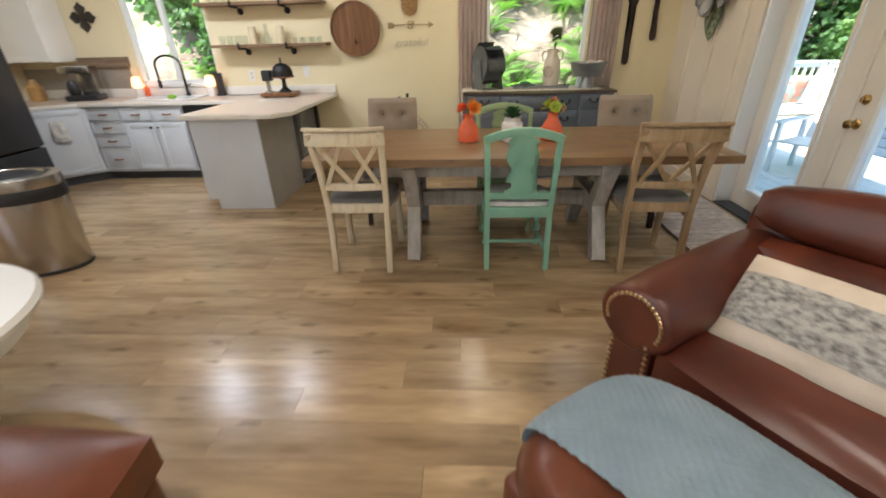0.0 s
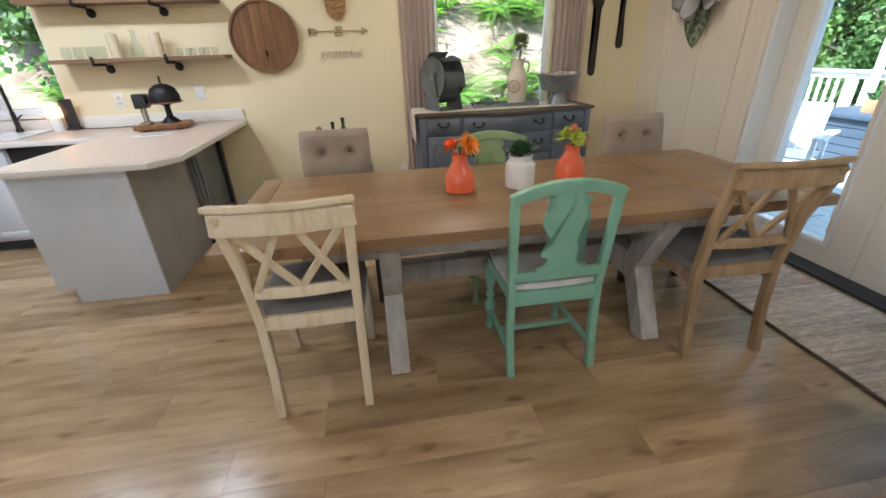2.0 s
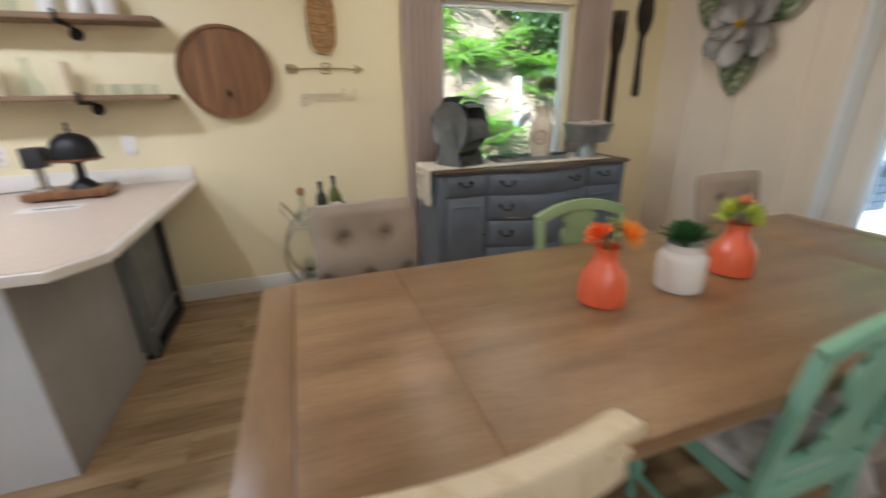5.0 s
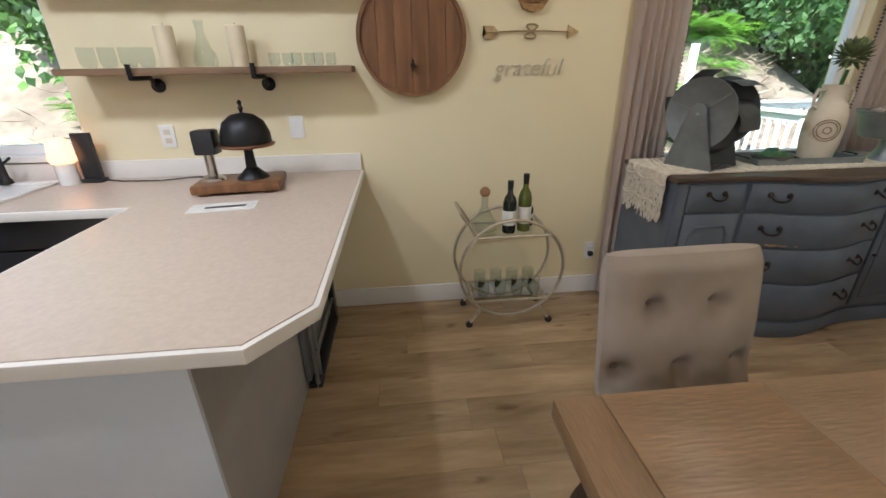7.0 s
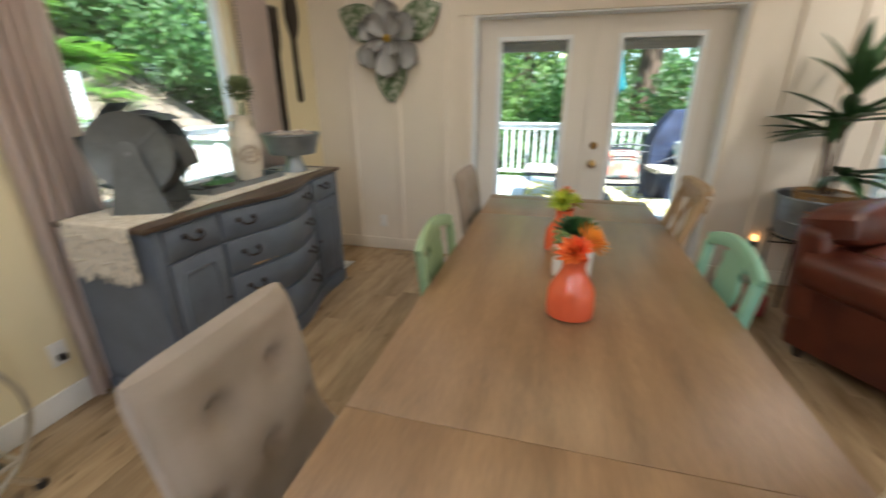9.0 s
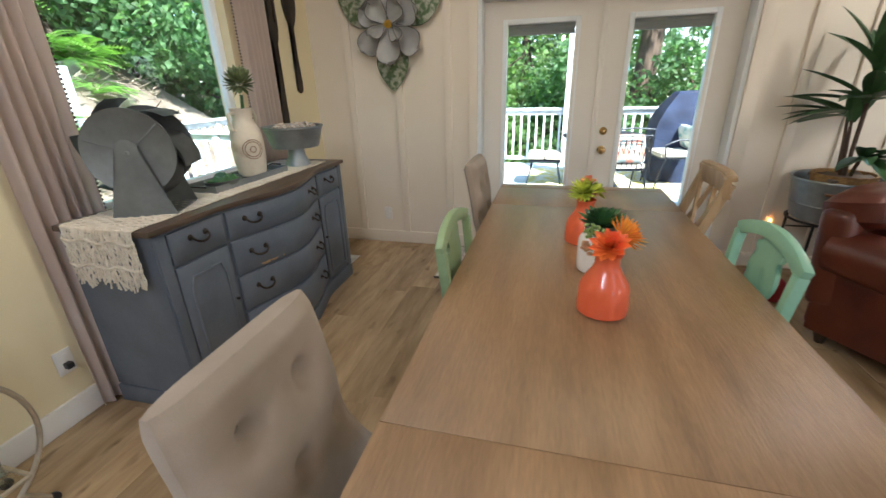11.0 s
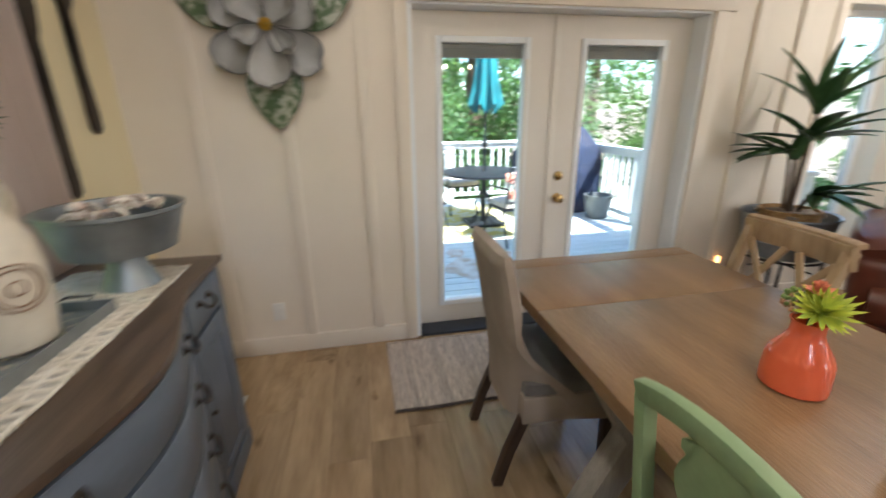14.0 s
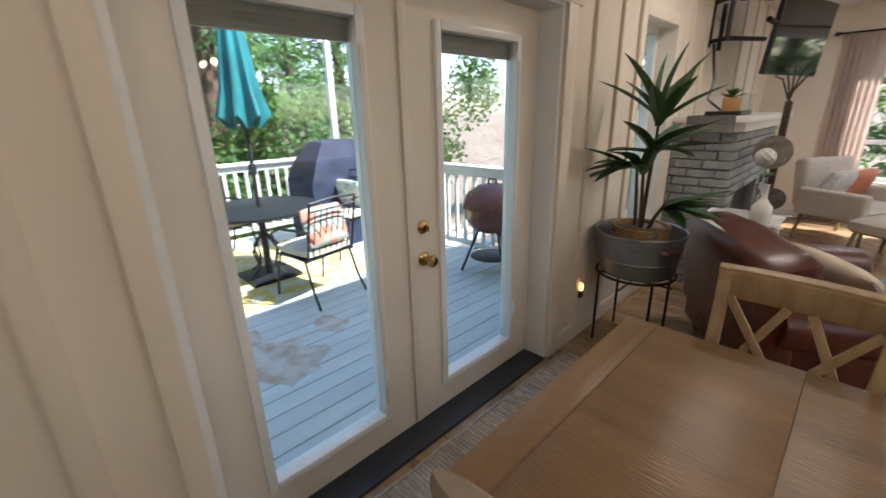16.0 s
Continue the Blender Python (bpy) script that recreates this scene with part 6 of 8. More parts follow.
for k in range(6):
    tumbler(-1.08 + k * 0.052, 5.58 + 0.05 * (k % 2), 1.43, 0.026, 0.06, "small clear shot glass")
for k in range(9):
    tumbler(-1.98 + k * 0.075, 5.60, 1.84, 0.03, 0.11)
for x, r in ((-1.22, 0.045), (-1.08, 0.05), (-0.95, 0.055)):
    cn = thing("canister", "white ceramic canister on the open shelf", "canister", pose(x, 5.60, 1.84), "canisters on the shelf")
    part("body", lathe([(r * 0.9, 0), (r, 0.01), (r, 0.10), (r * 0.8, 0.12), (r * 0.85, 0.14)], 22, True, True), "white_glaze", cn)
# board with cloche and mill
brd = thing("serving_board", "thick dark wooden serving board on the counter", "board", pose(-1.27, 5.36, CT, 0, 0, 6))
part("board", bx(-0.19, 0.19, -0.12, 0.13, 0.012, 0.05, 0.008), "barrel", brd)
part("foot", bx(-0.16, -0.12, -0.1, 0.1, 0, 0.012), "barrel", brd)
part("foot", bx(0.12, 0.16, -0.1, 0.1, 0, 0.012), "barrel", brd)
clo = thing("cake_stand", "black wire cloche on a dark pedestal stand", "cake stand", pose(-1.215, 5.38, CT + 0.05))
part("pedestal", lathe([(0.075, 0), (0.07, 0.008), (0.025, 0.05), (0.02, 0.13), (0.06, 0.15)], 22, True, True), "black_metal", clo)
part("plate", lathe([(0.12, 0.15), (0.126, 0.158), (0.12, 0.163)], 28, True, True), "copper", clo)
dome = part("dome", lathe([(0.112, 0.165), (0.11, 0.21), (0.09, 0.26), (0.05, 0.29), (0.001, 0.30)], 28, False), "black_metal", clo)
part("finial", moved(lathe([(0.006, 0), (0.012, 0.02), (0.006, 0.03), (0.011, 0.045), (0.001, 0.055)], 12), pose(0, 0, 0.30)), "bronze", clo)
mill = thing("coffee_grinder", "small black and silver grinder on the board", "grinder", pose(-1.39, 5.36, CT + 0.05))
part("foot", lathe([(0.055, 0), (0.05, 0.012), (0.022, 0.02), (0.022, 0.12)], 18, True, True), "steel", mill)
part("head", bx(-0.045, 0.05, -0.045, 0.045, 0.12, 0.23, 0.012), "black_plastic", mill)
paper = thing("paper_card", "white printed card lying on the counter", "paper", pose(-1.25, 5.06, CT, 0, 0, 8))
part("sheet", bx(-0.13, 0.13, -0.06, 0.06, 0, 0.002), "label_paper", paper)
part("bar", bx(-0.07, 0.09, -0.012, 0.012, 0.002, 0.003), "black_plastic", paper)
cord = thing("power_cord", "thin black cord running along the counter", "cord", pose(0, 0, 0))
part("cord", tube([(-2.05, 5.64, CT + 0.006), (-1.95, 5.6, CT + 0.006), (-1.75, 5.58, CT + 0.006), (-1.6, 5.64, CT + 0.006), (-1.5, 5.6, CT + 0.006)], 0.004, 6), "black_plastic", cord)

# trash can
can = thing("trash_can", "oval stainless steel trash can with black bag and ring lid", "trash can", pose(-2.22, 3.0, 0, 0, 0, 8))
oval = Matrix.Diagonal((1.3, 0.92, 1, 1))
part("body", moved(lathe([(0.205, 0.012), (0.21, 0.02), (0.225, 0.57)], 44, True, True), oval), "steel", can)
part("foot_ring", moved(lathe([(0.21, 0), (0.213, 0.002), (0.213, 0.022), (0.20, 0.024)], 44, True), oval), "black_plastic", can)
bm = lathe([(0.228, 0.52), (0.236, 0.55), (0.234, 0.60), (0.222, 0.63)], 60, False)
for v in bm.verts:
    k = 1 + 0.02 * noise.noise(Vector((v.co.x * 22, v.co.y * 22, v.co.z * 10)))
    v.co.x *= k
    v.co.y *= k
part("bag", moved(bm, oval), "black_plastic", can, "black bin bag folded over the rim")
part("lid", moved(lathe([(0.23, 0.60), (0.236, 0.63), (0.232, 0.675), (0.2, 0.685), (0.165, 0.683), (0.16, 0.672), (0.001, 0.672)], 44, True), oval), "steel", can)
part("lid_inset", moved(lathe([(0.158, 0.673), (0.15, 0.679), (0.09, 0.678), (0.06, 0.684), (0.001, 0.684)], 40, False), oval), "black_plastic", can)

# ---- living side ----
tbl = thing("coffee_table", "round white painted coffee table with a thick rim", "table", pose(-1.37, 1.43, 0))
part("tabletop", lathe([(0.56, 0.50), (0.60, 0.51), (0.605, 0.53), (0.59, 0.55), (0.001, 0.552)], 56, True), "white_paint", tbl)
part("apron", lathe([(0.5, 0.40), (0.53, 0.42), (0.53, 0.5)], 48, True), "white_paint", tbl)
part("pedestal", lathe([(0.28, 0), (0.28, 0.03), (0.12, 0.08), (0.09, 0.2), (0.13, 0.3), (0.1, 0.4)], 32, True), "white_paint", tbl)
wb = thing("wood_bowl", "brown wooden dough bowl on the coffee table", "bowl", pose(-1.22, 1.66, 0.552))
part("bowl", lathe([(0.07, 0), (0.12, 0.02), (0.16, 0.075), (0.15, 0.075), (0.11, 0.03), (0.001, 0.02)], 28), "barrel", wb)


def rounded(w, d, h, r, seg=4):
    return bx(-w / 2, w / 2, -d / 2, d / 2, 0, h, r, seg)


ott = thing("leather_ottoman", "tan leather ottoman with rounded corners", "ottoman", pose(-0.42, 0.86, 0))
part("cushion", moved(cushion(0.77, 0.77, 0.22, 18, 3.6, 0.5), pose(0, 0, 0.275)), "leather_tan", ott)
part("base", moved(rounded(0.7, 0.7, 0.26, 0.04), pose(0, 0, 0.06)), "leather_tan", ott)
for sx in (-1, 1):
    for sy in (-1, 1):
        part("leg", moved(lathe([(0.02, 0), (0.032, 0.04), (0.03, 0.07)], 14, True, True), pose(sx * 0.28, sy * 0.28, 0)), "dark_wood", ott)

AM = pose(2.02, 1.54, 0, 0, 0, 122.7)
arm = thing("leather_armchair", "oversized brown leather club chair with rolled arms and nailhead trim", "armchair", AM)
W2, D2 = 0.57, 0.47
part("base", moved(rounded(2 * W2 - 0.14, 0.88, 0.2, 0.03), pose(0, -0.01, 0.10)), "leather", arm)
part("seat_cushion", moved(cushion(2 * W2 - 0.40, 0.72, 0.22, 18, 5, 0.5, 0.012), pose(0, 0.10, 0.27)), "leather", arm)
part("back", moved(rounded(2 * W2 - 0.06, 0.17, 0.55, 0.07, 4), pose(0, -0.385, 0.22, 6)), "leather", arm)
part("back_cushion", moved(cushion(2 * W2 - 0.30, 0.52, 0.25, 18, 3.5, 0.35, 0.02), pose(0, -0.14, 0.40, 79)), "leather", arm)
part("back_roll", moved(cushion(2 * W2 - 0.12, 0.27, 0.24, 18, 3.2, 0.4, 0.012), pose(0, -0.38, 0.64, 12)), "leather", arm, "rolled top of the back")
for s in (-1, 1):
    bm = bmesh.new()
    n, k = 22, 12
    rows = []
    for j in range(k + 1):
        t = j / k
        y = -0.42 + 0.88 * t
        row = []
        for i in range(n):
            a = 2 * math.pi * i / n
            rr = 0.135 + 0.01 * math.sin(3 * t)
            row.append(bm.verts.new((s * (W2 - 0.125) + rr * 1.05 * math.cos(a), y, 0.515 + 0.02 * (1 - t) + rr * 0.92 * math.sin(a))))
        rows.append(row)
    for a, b in zip(rows, rows[1:]):
        for i in range(n):
            bm.faces.new((a[i], a[(i + 1) % n], b[(i + 1) % n], b[i]))
    bm.faces.new(rows[0][::-1])
    bm.faces.new(rows[-1])
    bmesh.ops.recalc_face_normals(bm, faces=bm.faces[:])
    ends = [e2 for e2 in bm.edges if abs(e2.verts[0].co.y - 0.46) < 1e-4 and abs(e2.verts[1].co.y - 0.46) < 1e-4]
    bmesh.ops.bevel(bm, geom=ends, offset=0.025, segments=3, profile=0.6, affect="EDGES")
    ra = part("rolled_arm", bm, "leather", arm)
    part("arm_panel", bx(s * (W2 - 0.125) - 0.085, s * (W2 - 0.125) + 0.085, -0.42, 0.45, 0.08, 0.50, 0.02), "leather", arm)
    path = []
    for i in range(15):
        path.append((s * (W2 - 0.125) - 0.075 + 0.008 * (i / 14), 0.10 + 0.34 * i / 14))
    for i in range(1, 25):
        a = math.pi * 1.18 - math.pi * 1.36 * i / 25
        path.append((s * (W2 - 0.125) + 0.105 * math.cos(a), 0.52 + 0.095 * math.sin(a)))
    for i in range(15):
        path.append((s * (W2 - 0.125) + 0.067 + 0.008 * (i / 14), 0.44 - 0.34 * i / 14))
    for x, z in path:
        yy = 0.4615 if z > 0.44 else 0.452
        part("nailhead", moved(lathe([(0.0085, -0.002), (0.0065, 0.004), (0.001, 0.0055)], 8, False), pose(x, yy, z, -90)), "nail", ra)
    for yy in (-0.36, 0.38):
        part("foot", moved(lathe([(0.022, 0), (0.036, 0.05), (0.03, 0.09), (0.034, 0.105)], 14, True, True), pose(s * (W2 - 0.12), yy, 0)), "dark_wood", arm)
pil = thing("throw_pillow", "cream lumbar pillow with a grey woven band on the leather chair", "pillow", AM @ pose(0.0, 0.115, 0.585, -48, 0, 3))
def stuffed(half_x, half_y, y_lim, extra, n=26):
    """A soft pillow, or the band of it that lies within y_lim of its middle."""
    bm = bmesh.new()
    rows = []
    for i in range(n + 1):
        x = half_x * (2 * i / n - 1)
        ring = []
        for k in range(2 * n):
            side = 1 if k < n else -1
            v = (2 * (k % n) / (n - 1) - 1) * side
            y = v * y_lim
            fall = max(0.02, 1 - abs(x / half_x) ** 3.0) ** 0.5 * max(0.02, 1 - abs(y / half_y) ** 2.2) ** 0.5
            z = side * (0.078 * fall + extra + 0.004 * noise.noise(Vector((x * 9, y * 9, side))))
            ring.append(bm.verts.new((x * (1 - 0.03 * abs(y / half_y) * 0), y, z)))
        rows.append(ring)
    for a, b in zip(rows, rows[1:]):
        for k in range(2 * n):
            bm.faces.new((a[k], a[(k + 1) % (2 * n)], b[(k + 1) % (2 * n)], b[k]))
    bm.faces.new(rows[0][::-1])
    bm.faces.new(rows[-1])
    bmesh.ops.recalc_face_normals(bm, faces=bm.faces[:])
    return bm


M["cream_linen"] = mat("cream_linen", (0.66, 0.56, 0.45), (0.58, 0.48, 0.38), 10, 0.92, bump=0.4, bscale=300, fine=0.08)
part("cover", stuffed(0.31, 0.165, 0.165, 0.0), "cream_linen", pil)
M["tweed"] = mat("tweed", (0.42, 0.39, 0.36), (0.13, 0.125, 0.12), 34, 0.95, bump=0.5, bscale=160, stretch=(1.0, 1.8, 1), fine=0.25, lo=0.3, hi=0.6)
part("band", stuffed(0.308, 0.165, 0.092, 0.004), "tweed", pil, "grey and cream woven band")
FS_P = 3.4


def puff_top(x, y, w, d, h):
    """Height of a stuffed oval-cornered pad over a point, and how far out the point lies (1 at the rim)."""
    m = (abs(2 * x / w) ** FS_P + abs(2 * y / d) ** FS_P) ** (1 / FS_P)
    return h * (0.45 + 0.55 * max(0.0, 1 - min(1.0, m) ** 4.5) ** 0.5), m


def puff(w, d, h, n=26):
    bm = bmesh.new()
    top, bot = [], []
    for j in range(n + 1):
        tr, br = [], []
        for i in range(n + 1):
            u, v = 2 * i / n - 1, 2 * j / n - 1
            m = max(abs(u), abs(v))
            q = m / max(1e-6, (abs(u) ** FS_P + abs(v) ** FS_P) ** (1 / FS_P))
            x, y = u * q * w / 2, v * q * d / 2
            z, _ = puff_top(x, y, w, d, h)
            tr.append(bm.verts.new((x, y, z + (0.004 * noise.noise(Vector((x * 6, y * 6, 2))) if m < 1 else 0))))
            br.append(bm.verts.new((x * 0.97, y * 0.97, 0)))
        top.append(tr)
        bot.append(br)
    for j in range(n):
        for i in range(n):
            bm.faces.new((top[j][i], top[j][i + 1], top[j + 1][i + 1], top[j + 1][i]))
            bm.faces.new((bot[j][i], bot[j + 1][i], bot[j + 1][i + 1], bot[j][i + 1]))
    for i in range(n):
        bm.faces.new((top[0][i + 1], top[0][i], bot[0][i], bot[0][i + 1]))
        bm.faces.new((top[n][i], top[n][i + 1], bot[n][i + 1], bot[n][i]))
        bm.faces.new((top[i][0], top[i + 1][0], bot[i + 1][0], bot[i][0]))
        bm.faces.new((top[i + 1][n], top[i][n], bot[i][n], bot[i + 1][n]))
    bmesh.ops.recalc_face_normals(bm, faces=bm.faces[:])
    return bm


fo = pose(1.375, 1.045, 0, 0, 0, 33.5)
foot = thing("leather_footstool", "brown leather ottoman in front of the club chair", "ottoman", fo)
part("cushion", moved(puff(0.66, 0.90, 0.23), pose(0, 0, 0.25)), "leather_tan", foot)
part("base", moved(rounded(0.58, 0.82, 0.25, 0.04), pose(0, 0, 0.06)), "leather_tan", foot)
for sx in (-1, 1):
    for sy in (-1, 1):
        part("leg", moved(lathe([(0.02, 0), (0.032, 0.04), (0.03, 0.07)], 14, True, True), pose(sx * 0.23, sy * 0.33, 0)), "dark_wood", foot)
M["blanket"] = mat("blanket", (0.48, 0.60, 0.69), (0.39, 0.51, 0.60), 8, 0.95, bump=0.9, bscale=260, fine=0.16, sheen=0.4)
thr = thing("throw_blanket", "light blue knitted throw draped over the leather ottoman", "blanket", fo)
bm = bmesh.new()
nx, ny = 150, 190
g = []
for j in range(ny + 1):
    row = []
    for i in range(nx + 1):
        u, v = i / nx, j / ny
        sx = -0.17 + 0.66 * u + 0.02 * math.sin(6 * v)
        sy = -0.46 + 1.06 * v + 0.025 * math.sin(5 * u + 1)
        z, m = puff_top(sx, sy, 0.68, 0.92, 0.23)
        x, y = sx, sy
        if m > 1:
            # past the rim the cloth hangs down beside the pad
            out = math.hypot(sx, sy) * (1 - 1 / m)
            x, y = sx / m * (1 + 0.03 * min(1, out * 8)), sy / m * (1 + 0.03 * min(1, out * 8))
            z -= out * 0.96
        knit = 0.0035 * math.sin(210 * sx) * math.sin(190 * sy) if m < 1 else 0.0035 * math.sin(210 * sx)
        z += 0.25 + 0.013 + knit + 0.007 * noise.noise(Vector((sx * 5, sy * 5, 0)))
        row.append(bm.verts.new((x, y, z)))
    g.append(row)
for a, b in zip(g, g[1:]):
    for i in range(nx):
        bm.faces.new((a[i], a[i + 1], b[i + 1], b[i]))
bmesh.ops.solidify(bm, geom=bm.faces[:], thickness=0.012)
part("cloth", bm, "blanket", thr)

# plant tub
st = thing("plant_stand", "black iron plant stand beside the window", "plant stand", pose(2.88, 1.80, 0))
part("ring", tube([(0.235 * math.cos(2 * math.pi * i / 32), 0.235 * math.sin(2 * math.pi * i / 32), 0.49) for i in range(32)], 0.009, 8, True), "black_metal", st)
part("brace", tube([(-0.235, 0, 0.43), (0.235, 0, 0.43)], 0.006, 6), "black_metal", st)
part("brace", tube([(0, -0.235, 0.43), (0, 0.235, 0.43)], 0.006, 6), "black_metal", st)
for k in range(4):
    a = math.pi / 4 + math.pi / 2 * k
    part("leg", tube([(0.235 * math.cos(a), 0.235 * math.sin(a), 0.0), (0.235 * math.cos(a), 0.235 * math.sin(a), 0.49)], 0.009, 8), "black_metal", st)
tub = thing("metal_tub", "galvanized round wash tub with side handles on the iron stand", "tub", pose(2.88, 1.80, 0.499))
part("tub", lathe([(0.215, 0), (0.222, 0.006), (0.24, 0.10), (0.243, 0.105), (0.24, 0.11), (0.262, 0.262), (0.27, 0.268), (0.268, 0.278), (0.255, 0.272), (0.235, 0.12), (0.21, 0.012)], 44), "galv", tub)
for a in (150, -30):
    part("handle", moved(tube([(0.25, -0.05, 0.20), (0.285, -0.045, 0.205), (0.285, 0.045, 0.205), (0.25, 0.05, 0.20)], 0.009, 8), Matrix.Rotation(radians(a), 4, "Z")), "copper", tub)
palm = thing("potted_plant", "dark green dracaena in a woven pot inside the tub", "plant", pose(2.88, 1.80, 0.512))
part("pot", lathe([(0.14, 0), (0.15, 0.02), (0.165, 0.25), (0.17, 0.29), (0.155, 0.29), (0.15, 0.24), (0.001, 0.24)], 32), "woven", palm)
part("soil", moved(cushion(0.28, 0.28, 0.04, 12, 2.5, 0.4, 0.03), pose(0, 0, 0.24)), "soil", palm)
rng = random.Random(21)
HEADS = (
    # foot, tip, leaves, middle heading and spread, lowest and highest rise in degrees, leaf length
    ((0.0, 0.0), (-0.03, 0.02, 0.92), 11, 90, 360, 36, 76, 0.40),
    ((0.0, 0.0), (-0.02, 0.02, 0.76), 10, 170, 230, 8, 42, 0.40),
    ((0.03, 0.02), (0.05, 0.06, 0.68), 8, 62, 110, -12, 28, 0.36),
    ((-0.03, -0.01), (-0.12, 0.0, 0.44), 9, 182, 120, -8, 34, 0.36),
    ((0.0, 0.02), (0.01, 0.05, 0.62), 3, 200, 200, 60, 80, 0.24),
)
for (fx, fy), tip, nl, mid_a, spread, low, high, length in HEADS:
    tip = Vector(tip)
    part("stem", tube([(fx, fy, 0.24), (fx * 0.6 + tip.x * 0.4, fy * 0.6 + tip.y * 0.4, 0.24 + (tip.z - 0.24) * 0.5), tip], [0.012, 0.011, 0.008], 8), "bark", palm)
    for i in range(nl):
        bm = bmesh.new()
        a = radians(mid_a + spread * ((i + 0.5) / nl - 0.5) + rng.uniform(-9, 9))
        rise = radians(low + (high - low) * ((i * 0.618 + 0.2) % 1.0))
        d = Vector((math.cos(a) * math.cos(rise), math.sin(a) * math.cos(rise), math.sin(rise)))
        base = tip - Vector((0, 0, 0.05 * rng.random()))
        ln = length * rng.uniform(0.82, 1.08)
        if tip.x + d.x * ln > 0.22:
            d.x = (0.22 - tip.x) / ln
        leaf(bm, base, d, (0, 0, 1) if abs(d.normalized().z) < 0.93 else (1, 0, 0), ln, rng.uniform(0.078, 0.10), 0.16, 0.2, 7)
        part("leaf", bm, "palm", palm)
nl_ = thing("night_light", "small glowing orange night light in the wall outlet", "night light", pose(XE - 0.02, 2.02, 0.33))
part("body", bx(-0.02, 0.0, -0.02, 0.02, -0.03, 0.02, 0.004), "black_plastic", nl_)
part("bulb", moved(lathe([(0.008, 0), (0.014, 0.02), (0.012, 0.045), (0.001, 0.055)], 12), pose(-0.012, 0, 0.02)), glow("night_glow", (1.0, 0.45, 0.12), 1.5), nl_)

# fireplace
M["brick_grey"] = mat("brick_grey", (0.34, 0.345, 0.345), (0.24, 0.245, 0.25), 9, 0.8, bump=0.6, bscale=30, fine=0.18, vary=0.12)
M["mortar"] = mat("mortar", (0.24, 0.24, 0.24), rough=0.9, bump=0.5)
FX, FY0, FY1, FZ = 2.70, -1.25, 0.52, 1.30
fire = thing("fireplace", "grey-washed brick fireplace with a white mantel", "fireplace", pose(0, 0, 0), kind="structure")
part("core", merge(bx(FX + 0.03, XE - 0.001, 0.12, FY1 - 0.012, 0, FZ), bx(FX + 0.03, XE - 0.001, FY0 + 0.012, -0.86, 0, FZ), bx(FX + 0.03, XE - 0.001, -0.86, 0.12, 0.78, FZ), bx(XE - 0.08, XE - 0.002, -0.86, 0.12, 0, 0.78)), "mortar", fire)
part("firebox", bx(FX + 0.1, FX + 0.11, -0.86, 0.12, 0, 0.78), "black_plastic", fire)
mantel = part("mantel", merge(bx(FX - 0.09, XE - 0.002, FY0 - 0.08, FY1 + 0.08, FZ + 0.075, FZ + 0.12, 0.006), bx(FX - 0.04, XE - 0.002, FY0 - 0.03, FY1 + 0.03, FZ, FZ + 0.075, 0.006)), "white_paint", fire, "white painted mantel shelf")
MZ = FZ + 0.12
brick_mesh = to_mesh("brick", bx(-0.1, 0.1, 0, 0.028, -0.031, 0.031, 0.005, 1), "brick_grey")
rng = random.Random(15)
for r in range(18):
    z = 0.036 + r * 0.072
    for face in ("north", "west"):
        span = (FX + 0.004, XE) if face == "north" else (FY0, FY1 - 0.03)
        p = span[0] - (0.1 if r % 2 else 0.0)
        while p < span[1] - 0.01:
            a, b = max(p, span[0]), min(p + 0.2, span[1])
            p += 0.21
            if b - a < 0.03 or (face == "west" and z < 0.78 and b > -0.86 and a < 0.12):
                continue
            ob = new("brick", brick_mesh)
            ob.parent = fire
            out = rng.uniform(-0.004, 0.004)
            k = Matrix.Diagonal(((b - a) / 0.2, 1, 1, 1))
            ob.matrix_basis = (pose((a + b) / 2, FY1 - 0.014 + out, z) if face == "north" else pose(FX + 0.032 + out, (a + b) / 2, z, 0, 0, 90)) @ k
sbar = thing("cable_box", "flat black media box on the mantel", "electronics", pose(2.84, 0.30, MZ))
part("box", bx(-0.12, 0.12, -0.2, 0.2, 0.0, 0.035, 0.005), "black_plastic", sbar)
scarf = thing("fringed_scarf", "grey fringed mantel scarf hanging over the brick side", "scarf", pose(0, 0, 0))
part("cloth", bx(2.72, 3.05, FY1 + 0.081, FY1 + 0.09, MZ - 0.06, MZ + 0.003), "grey_fabric", scarf)
part("cloth_top", bx(2.72, 3.05, 0.1, FY1 + 0.09, MZ + 0.0005, MZ + 0.004), "grey_fabric", scarf)
for i in range(22):
    part("tassel", tube([(2.725 + i * 0.0152, FY1 + 0.086, MZ - 0.058), (2.725 + i * 0.0152 + rng.uniform(-0.003, 0.003), FY1 + 0.086, MZ - 0.15)], 0.004, 5), "grey_fabric", scarf)
pot = thing("succulent_pot", "small succulent in a square tan pot on the mantel", "plant", pose(2.82, 0.34, MZ + 0.035))
part("pot", bx(-0.055, 0.055, -0.055, 0.055, 0, 0.10, 0.006), mat("tan_pot", (0.50, 0.27, 0.10), (0.42, 0.22, 0.08), 8, 0.6), pot)
rosette((0, 0, 0.10), 0.10, (14, 12, 8, 6), 0.022, "succulent", pot, (0, 0, 1), 1.2, "rosette", 0.1)
hur = thing("hurricane_vase", "clear glass hurricane vase on the mantel", "vase", pose(2.80, -0.08, MZ))
